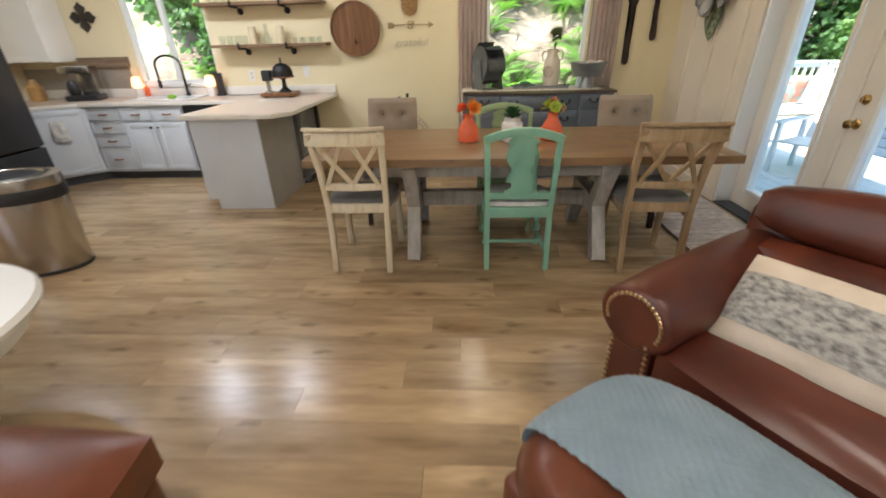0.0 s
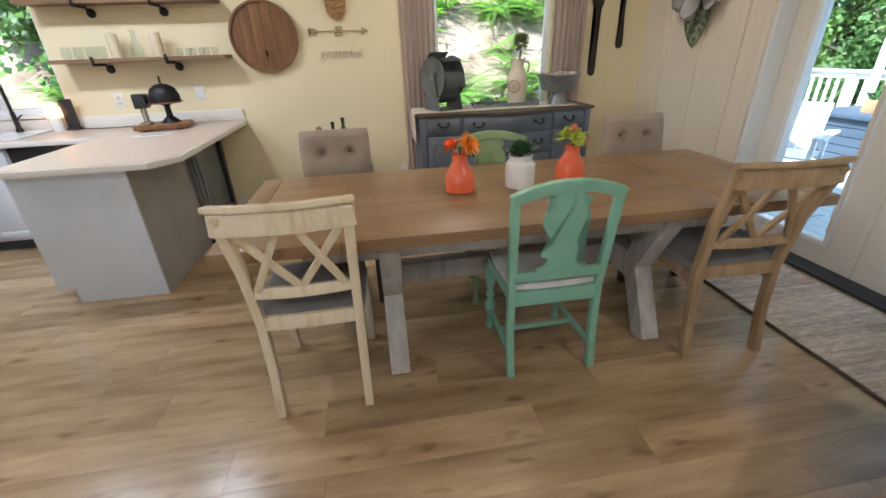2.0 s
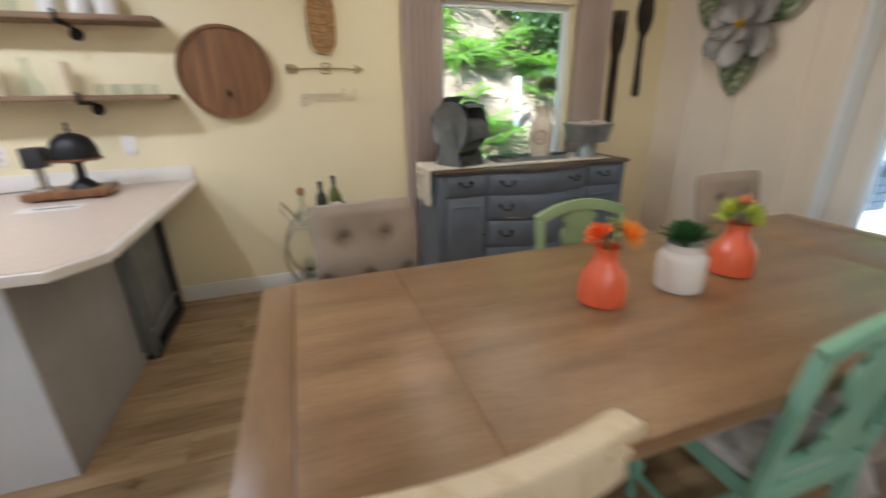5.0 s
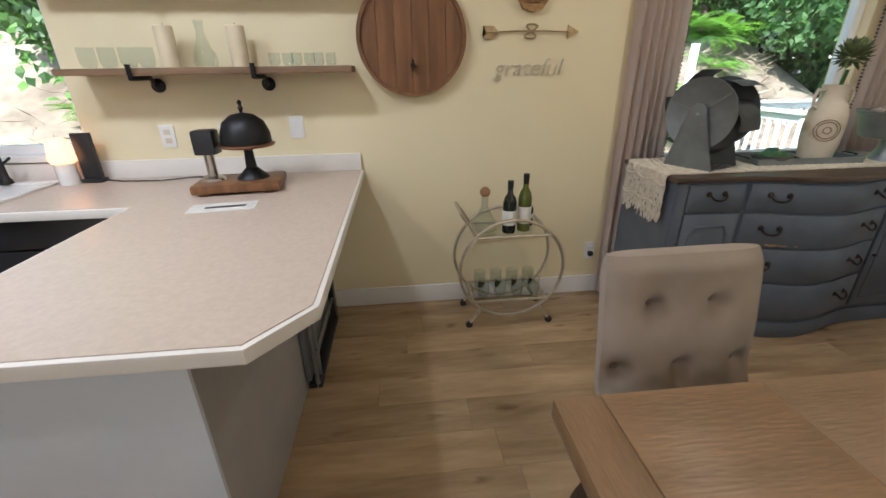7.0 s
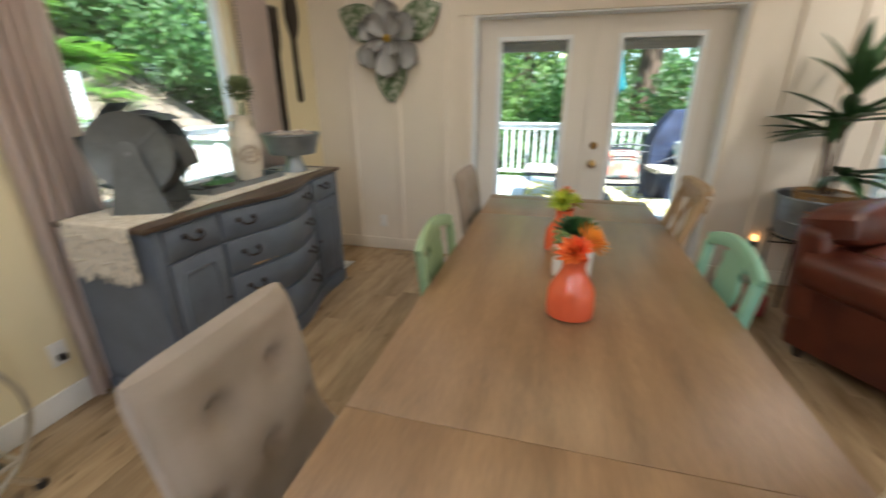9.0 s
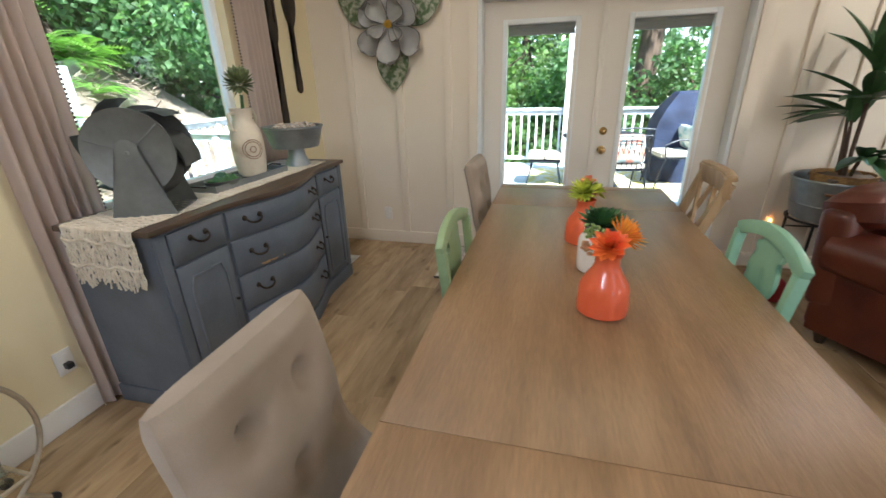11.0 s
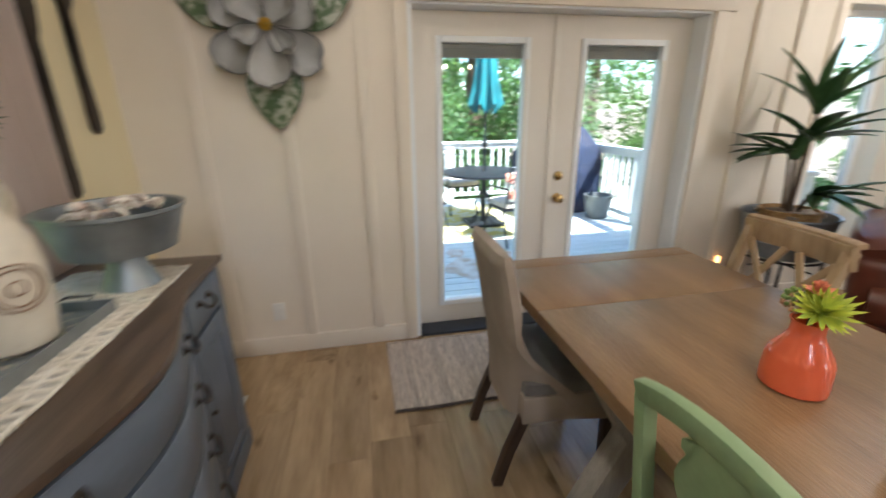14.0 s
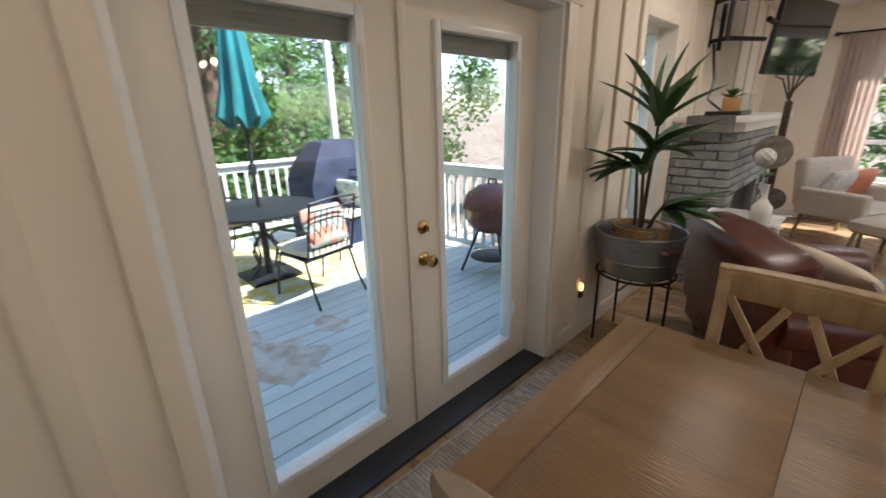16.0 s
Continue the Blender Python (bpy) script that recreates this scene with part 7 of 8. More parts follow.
part("glass", lathe([(0.05, 0), (0.055, 0.01), (0.05, 0.1), (0.06, 0.17), (0.057, 0.17), (0.047, 0.1), (0.05, 0.015), (0.001, 0.01)], 22), "clear_glass", hur)
M["screen"] = mat("screen", (0.012, 0.013, 0.015), rough=0.06, fine=0.02)
tvm = Matrix.Translation((2.62, -0.86, 2.07)) @ Matrix.Rotation(radians(-13), 4, "Z") @ Matrix.Rotation(radians(-6), 4, "Y")
tv = thing("television", "flat black television on a swing arm wall mount", "television", tvm)
part("panel", bx(-0.012, 0.03, -0.55, 0.55, -0.32, 0.32, 0.006), "black_plastic", tv)
part("screen", bx(-0.014, -0.0125, -0.54, 0.54, -0.31, 0.31), "screen", tv, "glossy dark screen")
mount = thing("wall_mount", "black articulated television wall mount", "mount", pose(0, 0, 0))
part("plate", bx(XE - 0.03, XE - 0.001, -0.02, 0.02, 1.98, 2.36), "black_metal", mount)
part("plate", bx(XE - 0.03, XE - 0.001, -0.36, -0.32, 1.98, 2.36), "black_metal", mount)
for z in (2.02, 2.32):
    part("arm", tube([(XE - 0.02, 0.0, z), (2.98, 0.14, z), (2.78, -0.2, z)], 0.018, 8), "black_metal", mount)
part("arm", tube([(2.98, 0.14, 2.0), (2.98, 0.14, 2.34)], 0.018, 8), "black_metal", mount)
part("arm", tube([(2.78, -0.2, 2.17), (2.66, -0.8, 2.1)], 0.022, 8), "black_metal", mount)
cab = thing("tv_cables", "black cables hanging from the television mount", "cable", pose(0, 0, 0))
for dy in (0.0, 0.05):
    part("cable", tube([(3.1, -0.02 + dy, 2.0), (3.05, 0.1 + dy, 1.85), (3.0, 0.2 + dy, 1.7), (3.02, 0.22 + dy, 1.55), (2.9, 0.26 + dy, MZ + 0.04)], 0.006, 6), "black_plastic", cab)
beam = structure("beam", bx(2.72, XE - 0.001, -0.9, 0.2, CEIL - 0.14, CEIL - 0.001, 0.01), "barnwood", "brown wooden ceiling beam end", "beam")

# side table with vase and metal sculpture
sd = thing("side_table", "small whitewashed side table with a lace runner", "side table", pose(2.52, 0.86, 0))
part("tabletop", bx(-0.22, 0.22, -0.2, 0.2, 0.70, 0.73, 0.006), "white_paint", sd)
for sx in (-1, 1):
    for sy in (-1, 1):
        part("leg", bx(sx * 0.19 - 0.02, sx * 0.19 + 0.02, sy * 0.17 - 0.02, sy * 0.17 + 0.02, 0, 0.70, 0.004), "white_paint", sd)
part("doily", merge(bx(-0.235, 0.235, -0.21, 0.21, 0.731, 0.735), *[moved(lathe([(0.03, 0), (0.03, 0.004)], 10, True, True), pose(-0.235 + 0.052 * i, s * 0.212, 0.731)) for i in range(10) for s in (-1, 1)]), "white_fabric", sd, "lace doily")
wbt = thing("bottle_vase", "white ceramic bottle vase with white flowers", "vase", pose(2.40, 1.00, 0.736))
part("body", lathe([(0.055, 0), (0.06, 0.01), (0.06, 0.11), (0.03, 0.15), (0.018, 0.17), (0.018, 0.25), (0.022, 0.26), (0.016, 0.26)], 28), "white_glaze", wbt)
wfl = thing("hydrangea_stem", "white artificial hydrangea standing in the bottle", "flowers", pose(2.40, 1.00, 0.736 + 0.25))
part("stem", tube([(0, 0, -0.05), (0.02, -0.05, 0.06), (0.06, -0.14, 0.14)], 0.005, 6), "succulent", wfl)
bm = bmesh.new()
for i in range(60):
    z = 1 - 2 * (i + 0.5) / 60
    a = i * 2.4
    d = Vector((math.sqrt(1 - z * z) * math.cos(a), math.sqrt(1 - z * z) * math.sin(a), z))
    c0 = Vector((0.06, -0.15, 0.17)) + d * 0.055
    s1 = d.cross((0.3, 0.2, 1)).normalized()
    for q in range(4):
        leaf(bm, c0, (Matrix.Rotation(q * math.pi / 2, 3, d) @ s1) + d * 0.3, d, 0.022, 0.02, 0.1, 0.1, 2)
part("bloom", bm, "white_fabric", wfl)
bm = bmesh.new()
for a in (0.5, 2.4, 4.4):
    leaf(bm, (0.02, -0.04, 0.05), (math.cos(a), math.sin(a), 0.5), (0, 0, 1), 0.09, 0.04, 0.2, 0.1, 4)
part("leaves", bm, "succulent", wfl)
sc = thing("metal_sculpture", "dark wood and metal floor sculpture with round discs", "sculpture", pose(2.50, 0.0, 0))
part("post", bx(-0.025, 0.025, -0.025, 0.025, 0, 1.52, 0.004), "dark_wood", sc)
M["stone_disc"] = mat("stone_disc", (0.26, 0.23, 0.20), (0.15, 0.125, 0.105), 14, 0.7, bump=0.5, bscale=60, fine=0.3)
M["stone_dark"] = mat("stone_dark", (0.14, 0.125, 0.115), (0.08, 0.07, 0.062), 14, 0.7, bump=0.5, bscale=60, fine=0.3)
part("foot", bx(-0.15, 0.15, -0.15, 0.15, 0, 0.03, 0.006), "dark_wood", sc)
for dx, z, r, mt in ((0.03, 1.12, 0.135, "stone_disc"), (-0.04, 0.74, 0.09, "stone_dark")):
    part("disc", moved(lathe([(r, 0), (r, 0.012), (0.001, 0.02)], 36), pose(dx, 0.035, z, -90)), mt, sc)
for k in range(5):
    a = 0.4 + k * 0.55
    part("scroll", tube([(0, 0, 1.50 + 0.02 * k), (0.08 * math.cos(a), 0, 1.66 + 0.07 * math.sin(a)), (0.14 * math.cos(a), 0, 1.66 + 0.13 * math.sin(a)), (0.11 * math.cos(a + 0.3), 0, 1.68 + 0.09 * math.sin(a + 0.3))], 0.008, 6), "dark_bronze", sc)

# cream chair with ottoman far in the living room
cc = thing("accent_chair", "cream upholstered accent chair with wooden legs and cushions", "armchair", pose(1.95, -1.95, 0, 0, 0, 60))
M["cream_cloth"] = mat("cream_cloth", (0.58, 0.52, 0.45), (0.52, 0.46, 0.39), 8, 0.95, bump=0.4, bscale=300, fine=0.08)
part("seat", moved(cushion(0.72, 0.68, 0.2, 14, 5, 0.5), pose(0, 0, 0.26)), "cream_cloth", cc)
part("back", moved(rounded(0.74, 0.16, 0.55, 0.06), pose(0, -0.34, 0.36, 8)), "cream_cloth", cc)
for s in (-1, 1):
    part("arm", moved(rounded(0.12, 0.66, 0.3, 0.04), pose(s * 0.38, 0, 0.30)), "cream_cloth", cc)
    for yy in (-0.3, 0.3):
        part("leg", bar([(s * 0.36, yy * 1.1, 0), (s * 0.33, yy, 0.3)], 0.03, 0.03), "oak_wood", cc)
for i, (dx, mt, lb) in enumerate(((-0.15, "petal_coral", "coral and white patterned throw pillow"), (0.16, "white_fabric", "white textured throw pillow"))):
    p2 = thing("throw_pillow", lb, "pillow", pose(1.95, -1.95, 0, 0, 0, 60) @ pose(dx, -0.12, 0.60, 65, 0, 0), "pillows on the accent chair")
    part("cover", moved(cushion(0.4, 0.4, 0.14, 12, 2.6, 0.15), pose(0, 0, -0.04)), mt, p2)
fc = thing("cream_ottoman", "cream upholstered ottoman with tapered wooden legs", "ottoman", pose(1.62, -1.30, 0, 0, 0, 60))
part("seat", moved(cushion(0.62, 0.5, 0.16, 14, 5, 0.5), pose(0, 0, 0.27)), "cream_cloth", fc)
for sx in (-1, 1):
    for sy in (-1, 1):
        part("leg", bar([(sx * 0.27, sy * 0.21, 0), (sx * 0.24, sy * 0.18, 0.29)], 0.03, 0.03), "oak_wood", fc)
red = thing("red_basket", "small red fabric basket on the floor under the plant stand", "basket", pose(2.62, 2.20, 0))
part("basket", moved(rounded(0.22, 0.18, 0.16, 0.03), pose(0, 0, 0)), mat("red_cloth", (0.30, 0.02, 0.02), rough=0.8), red)

# ---- ceiling fixtures ----
M["can_trim"] = mat("can_trim", (0.8, 0.79, 0.77), rough=0.4)
# trim rings, also round the lamps added as fill
for cx, cy, cc_, cw in CANS:
    f = thing("ceiling_light", "white recessed downlight, one of a set extended for fill light", "ceiling light", pose(cx, cy, CEIL), "recessed ceiling lights")
    part("trim", lathe([(0.075, -0.004), (0.10, -0.006), (0.105, 0.0), (0.075, 0.0)], 32, False), "can_trim", f)
ch = thing("chandelier", "small chandelier with clear glass shades over the dining table", "chandelier", pose(1.10, 3.46, 0))
part("rod", tube([(0, 0, CEIL), (0, 0, 1.98)], 0.008, 8), "bronze", ch)
part("canopy", lathe([(0.06, CEIL - 0.03), (0.065, CEIL - 0.005), (0.065, CEIL)], 20, True, True), "bronze", ch)
BULB = glow("bulb", (1.0, 0.74, 0.44), 48)
for k in range(4):
    a = math.pi / 4 + k * math.pi / 2
    x, y = 0.2 * math.cos(a), 0.2 * math.sin(a)
    part("arm", tube([(0, 0, 1.98), (x * 0.5, y * 0.5, 1.95), (x, y, 1.98)], 0.007, 8), "bronze", ch)
    sh = part("glass_shade", moved(lathe([(0.03, 0.10), (0.05, 0.08), (0.062, 0.02), (0.05, -0.06), (0.047, -0.06), (0.058, 0.02), (0.047, 0.078)], 20, False), pose(x, y, 1.86)), "clear_glass", ch)
    s = bmesh.new()
    bmesh.ops.create_uvsphere(s, u_segments=12, v_segments=8, radius=0.022)
    part("bulb", moved(s, pose(x, y, 1.88)), BULB, sh)
    part("socket", moved(lathe([(0.016, 0), (0.018, 0.05)], 12, True, True), pose(x, y, 1.92)), "bronze", ch)

# ---- ground and hillside ----
def ground_z(x, y):
    hill = max(0.0, y - 7.3) * 0.85
    hill = min(hill, 9 + 0.1 * (y - 15)) if y > 15 else min(hill, 7.0)
    east = max(0.0, min(1.0, (x - 4.0) / 5.0))
    low = -0.75 - 1.6 * max(0.0, min(1.0, (x - 7.0) / 9.0))
    return low + hill * (1 - 0.65 * east) + 0.12 * noise.noise(Vector((x * 0.7, y * 0.7, 0)))


def spaced(lo, hi, mid0, mid1, fine):
    inner = [mid0 + fine * i for i in range(int((mid1 - mid0) / fine) + 1)]
    out, step, p = [], fine * 2, mid0
    while p > lo:
        p -= step
        step *= 1.6
        out.append(max(p, lo))
    left, out, step, p = out[::-1], [], fine * 2, inner[-1]
    while p < hi:
        p += step
        step *= 1.6
        out.append(min(p, hi))
    return left + inner + out


gx, gy = spaced(-300, 300, -8, 26, 0.5), spaced(-300, 300, -12, 20, 0.5)
bm = bmesh.new()
vs = [[bm.verts.new((x, y, ground_z(x, y) if -40 < x < 60 and -40 < y < 60 else -1.0)) for x in gx] for y in gy]
for a, b in zip(vs, vs[1:]):
    for i in range(len(gx) - 1):
        bm.faces.new((a[i], a[i + 1], b[i + 1], b[i]))
structure("ground", bm, "soil", "brown forest soil sloping up behind the house", "ground")


def leaf_mesh(name, rows, material):
    """rows: centre, direction, side, length, width; each a bent pair of quads."""
    verts, faces = [], []
    for c, d, s, ln, w in rows:
        u = d.cross(s)
        k = len(verts)
        mid = c + d * (ln * 0.5) + u * (ln * 0.10)
        verts += [c, mid - s * w / 2, mid + s * w / 2, c + d * ln]
        faces += [(k, k + 1, k + 2), (k + 1, k + 3, k + 2)]
    me = bpy.data.meshes.new(name)
    me.from_pydata([tuple(v) for v in verts], [], faces)
    me.materials.append(M[material])
    return me


def unit(r):
    v = Vector((r.gauss(0, 1), r.gauss(0, 1), r.gauss(0, 1)))
    return v.normalized()


def conifer(seed, H, R, material, start=0.12, n=7000):
    r = random.Random(seed)
    t = thing("conifer_tree", "tall evergreen tree with drooping green boughs", "tree", pose(0, 0, 0), "forest trees")
    wob = [(0.12 * math.sin(seed + i), 0.12 * math.cos(seed * 2 + i), H * i / 8) for i in range(9)]
    part("trunk", tube(wob, [0.24 * (1 - 0.85 * i / 8) * H / 12 for i in range(9)], 10), "bark", t)
    rows, limbs = [], []
    while len(rows) < n:
        z = H * (start + (1 - start) * r.random() ** 1.15)
        a = r.random() * 6.283
        L = R * (1 - z / H) ** 0.7 * r.uniform(0.55, 1.05) + 0.25
        d = Vector((math.cos(a), math.sin(a), r.uniform(-0.05, 0.25)))
        end = Vector((0, 0, z)) + d * L + Vector((0, 0, -0.25 * L))
        limbs.append((Vector((0, 0, z)), Vector((0, 0, z)) + d * L * 0.6, end))
        for k in range(int(16 + L * 16)):
            q = r.random() ** 0.6
            p = Vector((0, 0, z)) + d * (L * q) + Vector((0, 0, -0.25 * L * q * q)) + unit(r) * 0.16
            dd = (d * 0.6 + unit(r) * 0.7 + Vector((0, 0, -0.55))).normalized()
            s = dd.cross(unit(r)).normalized()
            rows.append((p, dd, s, r.uniform(0.16, 0.36), r.uniform(0.05, 0.11)))
    ob = new("crown", leaf_mesh("crown", rows, material))
    ob.parent = t
    bm = bmesh.new()
    bms = [tube(l, [0.035, 0.02, 0.006], 5) for l in limbs[:60]]
    part("limbs", merge(bm, *bms), "bark", t)
    return t


def broadleaf(seed, H, R, material, n=9000):
    r = random.Random(seed)
    t = thing("leafy_tree", "tall leafy tree with bright sunlit foliage", "tree", pose(0, 0, 0), "forest trees")
    part("trunk", tube([(0.1 * math.sin(i + seed), 0.1 * math.cos(i), H * 0.75 * i / 6) for i in range(7)], [0.16 * (1 - 0.8 * i / 6) * H / 8 for i in range(7)], 10), "bark", t)
    rows, limbs = [], []
    blobs = []
    for k in range(26):
        a, z = r.random() * 6.283, H * r.uniform(0.18, 0.98)
        rad = R * (1 - abs(z / H - 0.5) * 1.1) * r.uniform(0.3, 1.0)
        c = Vector((rad * math.cos(a), rad * math.sin(a), z))
        blobs.append((c, r.uniform(0.5, 1.1) * R * 0.42))
        limbs.append(((0, 0, max(0.3, z * 0.6)), (c.x * 0.5, c.y * 0.5, z * 0.85), c))
    for i in range(n):
        c, br = blobs[i % len(blobs)]
        p = c + unit(r) * br * r.random() ** 0.35
        d = (unit(r) + Vector((0, 0, -0.3))).normalized()
        rows.append((p, d, d.cross(unit(r)).normalized(), r.uniform(0.10, 0.2), r.uniform(0.07, 0.13)))
    ob = new("crown", leaf_mesh("crown", rows, material))
    ob.parent = t
    part("limbs", merge(*[tube(l, [0.05, 0.03, 0.01], 5) for l in limbs]), "bark", t)
    return t


kinds = [conifer(1, 13, 3.0, "leaf_a"), conifer(2, 10, 2.6, "leaf_a", 0.05), conifer(5, 16, 3.2, "leaf_a", 0.28), broadleaf(3, 7.5, 2.6, "leaf_b"), broadleaf(4, 5.0, 2.2, "leaf_b"), broadleaf(9, 3.2, 1.9, "leaf_a")]
# the last four, unseen to the south, are added to shade deck and window
spots = [(12.6, 4.6, 1), (12.6, 8.2, 0), (11.6, 1.6, 2), (14.5, -1.6, 1), (11.6, 10.6, 1), (16.5, 3.4, 3), (15.5, 6.4, 3), (17.5, 10.5, 2), (12.0, -4.6, 3),
         (20.5, 0.2, 2), (22.5, 6.5, 2), (19.0, -6.0, 2), (14.6, 14.0, 3), (10.2, 5.8, 4), (10.4, 3.0, 5), (10.2, 8.6, 4), (10.4, 0.4, 5), (12.0, 6.4, 5), (13.0, 2.6, 4), (9.6, 7.4, 5),
         (6.2, 12.4, 4), (8.2, 14.5, 1), (4.2, 15.5, 1), (2.0, 17.0, 0), (-1.0, 15.5, 1), (-3.5, 14.0, 4), (-2.6, 11.6, 5), (-4.4, 12.4, 5), (0.2, 14.2, 5), (3.0, 13.6, 5), (6.4, 11.2, 5), (8.8, 11.2, 5), (9.0, 12.6, 3),
         (-3.2, 9.4, 5), (-1.9, 10.0, 5), (-4.6, 10.2, 5), (-2.4, 12.6, 4), (7.5, -7.5, 1), (3.5, -9.0, 0), (-3.0, -9.0, 0), (0.5, -10.0, 1)]
rng = random.Random(12)
used = set()
for x, y, k in spots:
    m = pose(x, y, ground_z(x, y) - 0.1, 0, 0, rng.uniform(0, 360)) 
    if k in used:
        copy_thing(kinds[k], m)
    else:
        kinds[k].matrix_basis = m
        used.add(k)


# ---- ferns ----
def fern_mesh(seed):
    r = random.Random(seed)
    rows = []
    for f in range(13):
        a = f * 6.283 / 13 + r.uniform(-0.2, 0.2)
        L, rise = r.uniform(0.55, 0.9), r.uniform(0.45, 0.8)
        out = Vector((math.cos(a), math.sin(a), 0))
        side = Vector((-math.sin(a), math.cos(a), 0))
        for k in range(20):
            t = (k + 0.5) / 20
            p = out * (L * t) + Vector((0, 0, rise * L * (1.3 * t - 1.25 * t * t)))
            w = 0.15 * math.sin(math.pi * (0.12 + 0.86 * t)) + 0.01
            for s in (-1, 1):
                d = (side * s + out * 0.35 + Vector((0, 0, -0.15))).normalized()
                rows.append((p, d, d.cross(Vector((0, 0, 1))).normalized(), w, 0.036))
    return leaf_mesh("fronds", rows, "fern")


fern_kinds = [fern_mesh(s) for s in (1, 2, 3)]
rng = random.Random(30)
for i in range(120):
    x, y = rng.uniform(-4.2, 5.0), 7.9 + 4.6 * rng.random() ** 1.2
    ob = new("fern", fern_kinds[i % 3])
    ob.matrix_basis = pose(x, y, ground_z(x, y) + 0.02, rng.uniform(10, 30), rng.uniform(-10, 10), rng.uniform(0, 360)) @ Matrix.Scale(rng.uniform(0.65, 1.15), 4)
    tagged(ob, "bright green sword fern growing on the slope", "fern", "ferns on the hillside")
M["twig"] = mat("twig", (0.20, 0.14, 0.09), (0.34, 0.28, 0.21), 9, 0.9, fine=0.3, vary=0.3, island=True)
rows = []
for i in range(5200):
    x, y = rng.uniform(-5, 6), rng.uniform(7.6, 13)
    d = Vector((rng.gauss(0, 1), rng.gauss(0, 0.8), rng.uniform(-0.2, 0.7))).normalized()
    rows.append((Vector((x, y, ground_z(x, y) + 0.02)), d, d.cross(unit(rng)).normalized(), rng.uniform(0.08, 0.4), rng.uniform(0.006, 0.025)))
litter = new("leaf_litter", leaf_mesh("leaf_litter", rows, "twig"))
tagged(litter, "dry twigs and roots scattered on the slope", "litter", "", "stuff")

# ---- deck ----
DK = -0.05
deck = structure("deck", bx(XE + 0.21, 7.75, 0.92, 9.3, DK - 0.3, DK - 0.03), "soil", "weathered blue-grey plank deck", "deck")


def rail(p0, p1, label):
    p0, p1 = Vector((*p0, DK)), Vector((*p1, DK))
    L = (p1 - p0).length
    d = (p1 - p0) / L
    ang = math.degrees(math.atan2(d.y, d.x))
    r = thing("deck_railing", label, "railing", Matrix.Translation(p0) @ pose(0, 0, 0, 0, 0, ang), "deck railings")
    part("cap_rail", bx(0, L, -0.07, 0.07, 0.955, 0.99, 0.006), "rail_white", r)
    part("top_rail", bx(0, L, -0.02, 0.02, 0.87, 0.955, 0.004), "rail_white", r)
    part("bottom_rail", bx(0, L, -0.02, 0.02, 0.07, 0.13, 0.004), "rail_white", r)
    me = to_mesh("baluster", bx(-0.018, 0.018, -0.018, 0.018, 0.13, 0.87, 0.002, 1), "rail_white")
    n = int(L / 0.135)
    for i in range(n):
        ob = new("baluster", me)
        ob.parent = r
        ob.matrix_basis = pose((i + 0.5) * L / n, 0, 0)
    pm = to_mesh("post", bx(-0.045, 0.045, -0.045, 0.045, 0.0, 0.955, 0.005), "rail_white")
    k = max(1, round(L / 1.9))
    for i in range(k + 1):
        ob = new("post", pm)
        ob.parent = r
        ob.matrix_basis = pose(min(max(i * L / k, 0.05), L - 0.05), 0, 0)
    return r


rail((7.66, 1.02), (7.66, 9.2), "white painted deck railing with square balusters")
rail((XE + 0.24, 1.0), (7.6, 1.0), "white painted deck railing with square balusters")
rail((3.95, 5.95), (3.95, 9.2), "white painted deck railing with square balusters")
rail((4.0, 9.24), (7.6, 9.24), "white painted deck railing with square balusters")
for x, y, h in ((7.52, 3.45, 3.1), (7.52, 6.75, 3.1), (7.52, 1.16, 3.1), (3.6, 9.2, 1.75)):
    p = thing("deck_post", "tall white wooden deck post with string lights", "post", pose(x, y, DK), "tall deck posts")
    part("post", bx(-0.04, 0.04, -0.04, 0.04, 0, h, 0.006), "rail_white", p)
for k, (cx, cy, sx, sy) in enumerate(((4.45, 3.55, 0.30, 0.22), (4.65, 3.05, 0.16, 0.09), (4.9, 3.6, 0.14, 0.08), (5.5, 1.9, 0.2, 0.1))):
    out = []
    for i in range(26):
        a = 2 * math.pi * i / 26
        q = 1 + 0.5 * noise.noise(Vector((math.cos(a) * 2 + k * 7, math.sin(a) * 2, k)))
        out.append((cx + sx * q * math.cos(a), cy + sy * q * math.sin(a) * 1.2))
    tagged(part("worn_patch", slab(out, DK - 0.001, DK + 0.0015), "worn"), "peeling worn patch of bare wood on the deck", "worn patch", "", "structure")

M["rug_yellow"] = mat("rug_yellow", (0.62, 0.52, 0.16), (0.66, 0.63, 0.50), 7, 0.9, fine=0.1, lo=0.46, hi=0.54, bump=0.3)
orug = thing("outdoor_rug", "yellow and white patterned outdoor rug on the deck", "rug", pose(0, 0, DK))
part("rug", bx(5.35, 7.15, 1.95, 4.0, 0, 0.008, 0.002), "rug_yellow", orug)
M["iron"] = mat("iron", (0.03, 0.035, 0.045), (0.02, 0.023, 0.03), 12, 0.5, 0.5, fine=0.1)
M["pad"] = mat("pad", (0.56, 0.51, 0.44), (0.50, 0.45, 0.38), 8, 0.9, fine=0.06, bump=0.3, bscale=200)
M["floral"] = mat("floral", (0.62, 0.24, 0.17), (0.36, 0.40, 0.37), 11, 0.9, fine=0.1, lo=0.46, hi=0.54)
M["floral_b"] = mat("floral_b", (0.66, 0.66, 0.58), (0.20, 0.42, 0.40), 11, 0.9, fine=0.1, lo=0.40, hi=0.5)
pt = thing("patio_table", "round black mesh metal patio table", "patio table", pose(6.02, 2.95, DK + 0.008))
